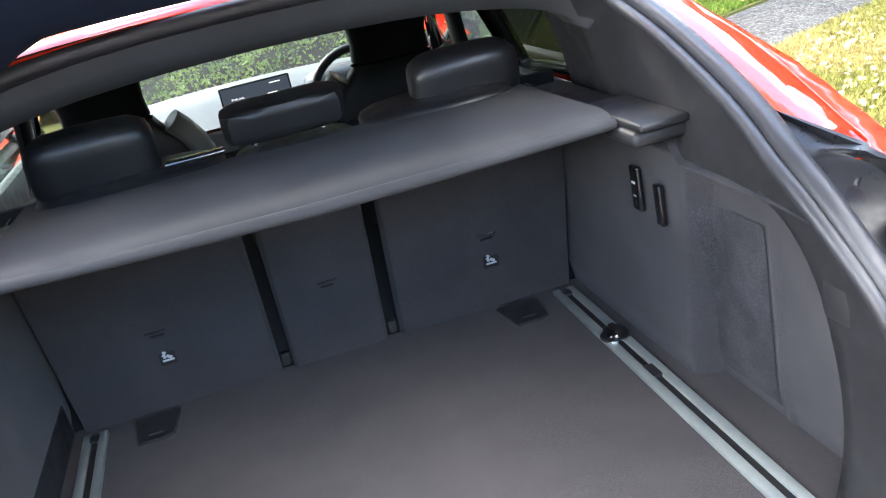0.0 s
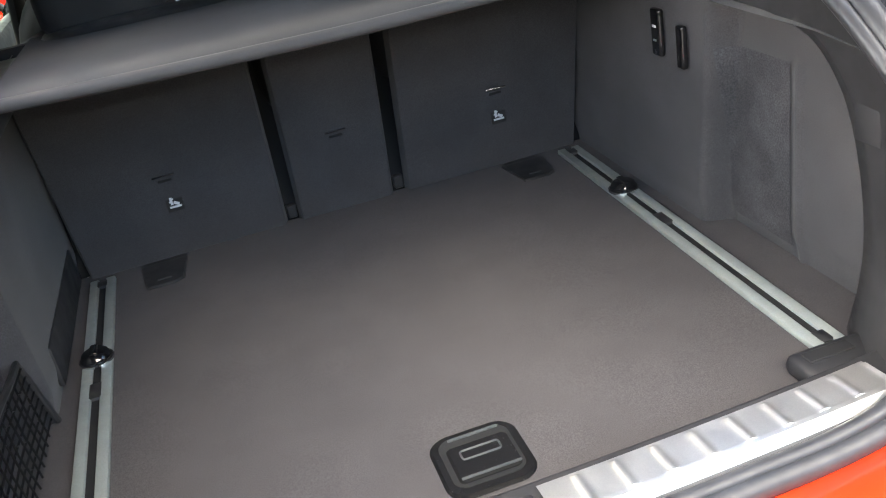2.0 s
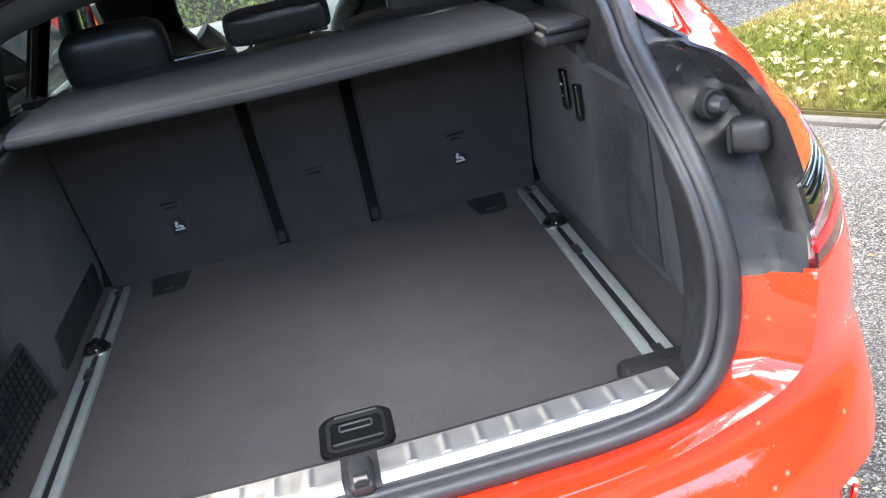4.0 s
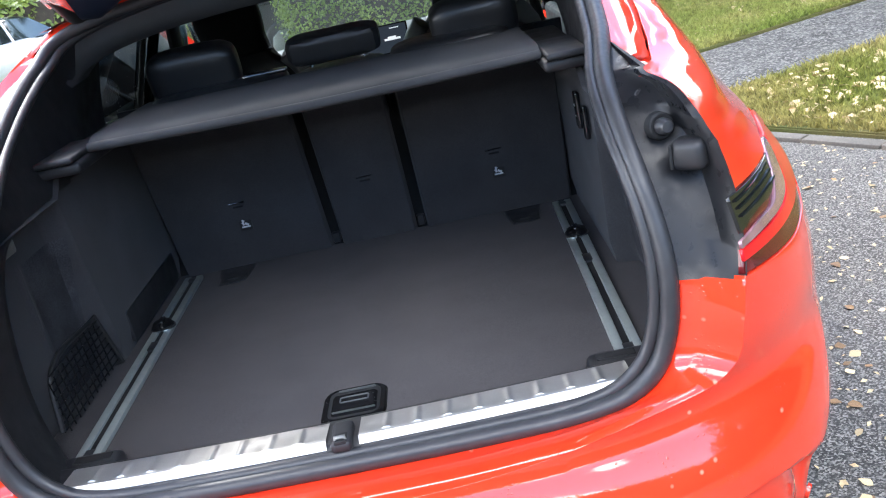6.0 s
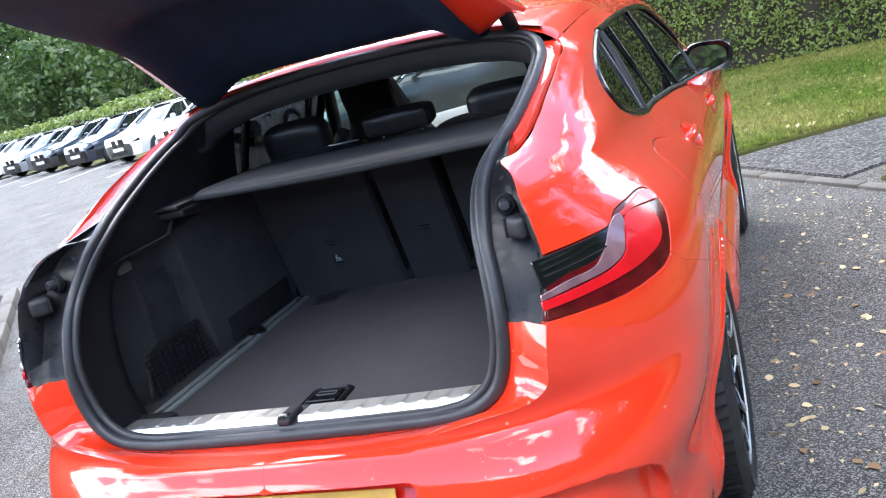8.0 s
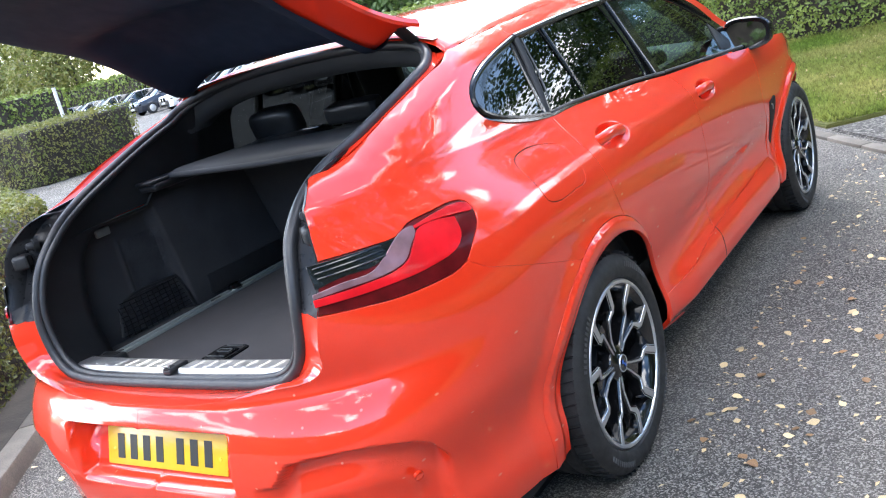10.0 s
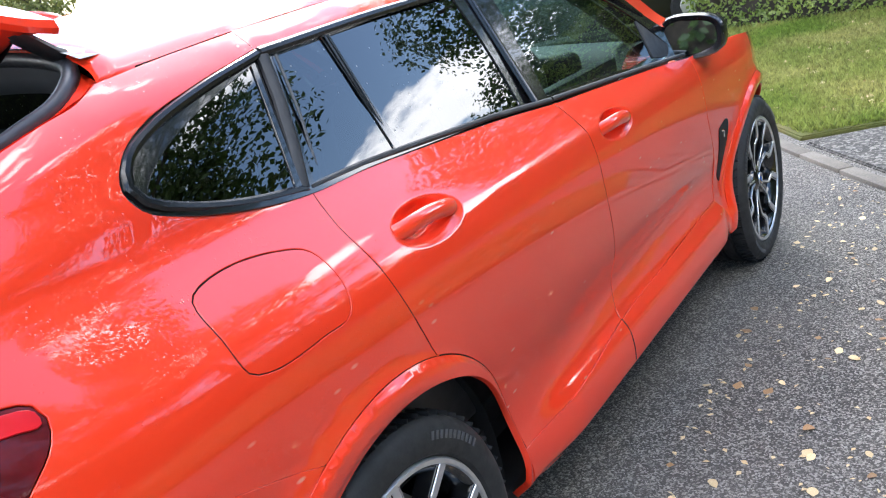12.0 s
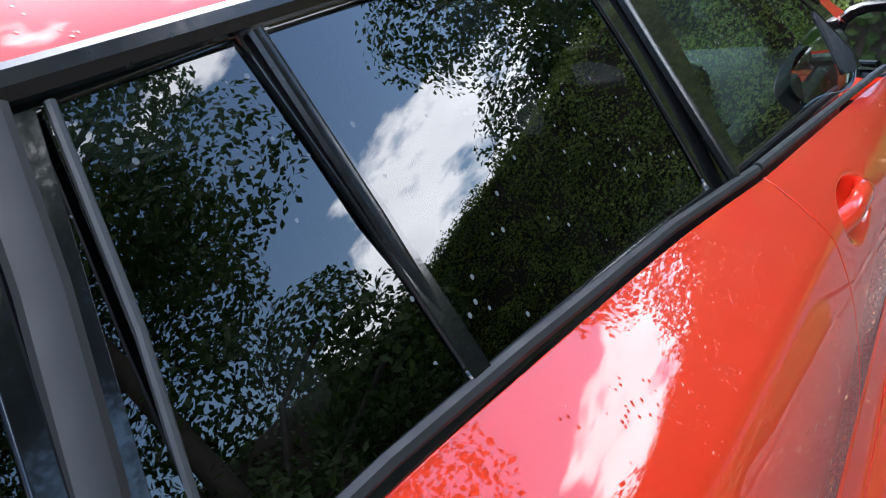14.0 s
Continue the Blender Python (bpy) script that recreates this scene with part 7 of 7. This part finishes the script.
    part("number_plate", box(0, -2.245, .47, .52, .01, .11, .003, 1), WHITE_LINE, t)
    t.matrix_basis = m
    return t


CAR_GLASS = material("dark_car_glass", (.02, .025, .03), rough=.05, spec=.8, coat=.5, var=.2)
CAR_LAMP = material("lamp_glass", (.5, .52, .55), rough=.1, coat=.6, metal=.4, var=.3, var_scale=12)
P_WHITE = material("white_car_paint", (.78, .78, .77), rough=.3, coat=.8, var=.06)
P_NAVY = material("dark_blue_car_paint", (.012, .016, .030), rough=.3, coat=1, var=.2)
P_BLACK = material("black_car_paint", (.010, .010, .011), rough=.3, coat=1, var=.2)
P_GREY = material("silver_grey_car_paint", (.30, .31, .33), rough=.3, metal=.5, coat=.8, var=.1)
base = {}
row = ["white", "white", "white", "navy", "black", "grey", "white", "black", "white", "navy", "black", "white", "white", "grey"]
paints = {"white": ("white five-door car parked nose out in a row", P_WHITE), "navy": ("dark blue car parked nose out in a row", P_NAVY), "black": ("black car parked nose out in a row", P_BLACK), "grey": ("silver grey car parked nose out in a row", P_GREY)}
for i, nm in enumerate(row):
    x, y = (-9.9 - 3.45 * i, 19.4 + 2.05 * i) if i < 7 else (-34.1 - 4.4 * (i - 7), 33.7 + 1.3 * (i - 7))
    m = Matrix.Translation((x, y, 0)) @ Matrix.Rotation(radians(-14), 4, "Z")
    if nm not in base:
        base[nm] = parked_car("parked_car", paints[nm][0], paints[nm][1], m)
    else:
        copy_thing(base[nm], m)
# dark car standing ahead of the red one
copy_thing(base["black"], Matrix.Translation((-3.6, 12.6, 0)) @ Matrix.Rotation(radians(-60), 4, "Z"))


# ---- fallen leaves ----
def leaf_mesh(k):
    n = 9
    pts = []
    for i in range(n):
        f = i / (n - 1)
        w = .5 * math.sin(math.pi * f**.8) * (1 + .12 * math.sin(9 * f + k))
        pts.append((f - .5, w, .10 * math.sin(3 * f + k) + .12 * w))
    low = [(x, -y * .95, z * .8) for x, y, z in pts[1:-1]][::-1]
    me = bpy.data.meshes.new("leaf")
    me.from_pydata([*pts, *low, (0, 0, .02)], [], [(i, (i + 1) % (2 * n - 2), 2 * n - 2) for i in range(2 * n - 2)])
    return finish(me, LEAF_FALL if k % 4 else LEAF_BROWN)


leaf_meshes = [leaf_mesh(k) for k in range(6)]
rng = random.Random(11)


def leaf(x, y, z, s):
    me = rng.choice(leaf_meshes)
    ob = new("fallen_leaf", me)
    ob.location = (x, y, z + .004)
    ob.rotation_euler = (rng.uniform(-.15, .15), rng.uniform(-.15, .15), rng.uniform(0, 6.28))
    ob.scale = (s, s * .8, s)
    tagged(ob, "brown curled fallen leaf on the damp ground" if me.materials[0] == LEAF_BROWN else "pale yellow fallen leaf on the damp ground", "leaf", "fallen leaves")


placed = 0
while placed < 300:
    y = rng.uniform(-.6, 6.2)
    x = .98 + 2.2 * rng.random()**1.3
    if x > 2.0 + (4.0 - y) * .72 or y > 5.6 - (x - .7) * 1.25:
        continue
    leaf(x, y, 0, rng.uniform(.024, .047))
    placed += 1
for i in range(40):
    leaf(rng.uniform(-2.5, -1.3), rng.uniform(-.5, 2.5), 0, rng.uniform(.035, .06))
n = 3000
r2 = np.random.default_rng(4)
c = np.stack([r2.uniform(2.3, 7, n), r2.uniform(2, 7.4, n), np.full(n, .058)], 1)
c = c[(c[:, 1] < 4.5 + .42 * (c[:, 0] - 2) + .3) & (c[:, 1] > 4.2 - 1.3 * (c[:, 0] - 2))]
c2 = np.stack([r2.uniform(0, 6, 800), r2.uniform(6.4, 11, 800), np.full(800, .058)], 1)
c2 = c2[c2[:, 1] > 6.25 + .441 * (c2[:, 0] - 1)]
lm = leaves_mesh("lawn_leaves", np.concatenate([c, c2]), np.tile((0, 0, 1.5), (len(c) + len(c2), 1)), .065, LEAF_FALL, ratio=.7, seed=3)
tagged(part("lawn_leaves", lm, LEAF_FALL), "yellow leaves scattered over the lawn", "leaves", kind="stuff")

# small leaves and bits among them
r3 = np.random.default_rng(8)
c = np.stack([1.0 + 2.6 * r3.random(1500)**1.2, r3.uniform(-.8, 6.0, 1500), np.full(1500, .006)], 1)
c = c[(c[:, 0] < 1.95 + (4.0 - c[:, 1]) * .70) & (c[:, 1] < 5.5 - (c[:, 0] - .7) * 1.25)]
lm = leaves_mesh("leaf_litter", c, np.tile((0, 0, 2.5), (len(c), 1)), .022, LEAF_FALL, ratio=.6, seed=6)
tagged(part("leaf_litter", lm, LEAF_FALL), "small dry leaf scraps on the asphalt", "leaves", kind="stuff")

# left-hand kerb by the clipped hedge
kl = resample([(x, y, 0) for x, y in curve_points([(-1.2, -.6), (-1.6, -.12), (-2.0, .35), (-2.4, .82), (-3.3, 1.85), (-4.5, 3.2), (-6.5, 5.5)], .05)], 10)
kerb2 = thing("kerb", "worn pale concrete kerb stones by a clipped hedge", "kerb", kind="structure")
for i in range(9):
    a, b = Vector(kl[i]), Vector(kl[i + 1])
    sb = box(0, 0, 0, (b - a).length - .008, .13, .20, .014, 2)
    me = bpy.data.meshes.new("kerb_stone")
    sb.to_mesh(me)
    sb.free()
    ob = new("kerb_stone", finish(me, KERB))
    ob.parent = kerb2
    ob.location = (*((a + b) / 2).xy, .0)
    ob.rotation_euler = (0, 0, math.atan2(b.y - a.y, b.x - a.x))
slab("planting_bed", [(-1.3, -.65), (-1.7, -.16), (-2.1, .31), (-2.5, .78), (-3.4, 1.81), (-4.6, 3.16), (-6.6, 5.46), (-9, 5), (-6, -1)], -.05, .06, SOIL, "dark soil bed under the hedge", "bed")
for i in range(6):
    a = Vector((-12.0 - 3.45 * i, 16.8 + 2.05 * i))
    d = Vector((math.cos(radians(104)), math.sin(radians(104))))
    m = Matrix.Translation((*(a + d * 1.2), .004)) @ Matrix.Rotation(radians(104), 4, "Z")
    b = box(0, 0, 0, 4.4, .10, .004, 0)
    bmesh.ops.transform(b, matrix=m, verts=b.verts[:])
    tagged(part("parking_line", b, WHITE_LINE), "worn white parking bay line", "road marking", kind="structure")
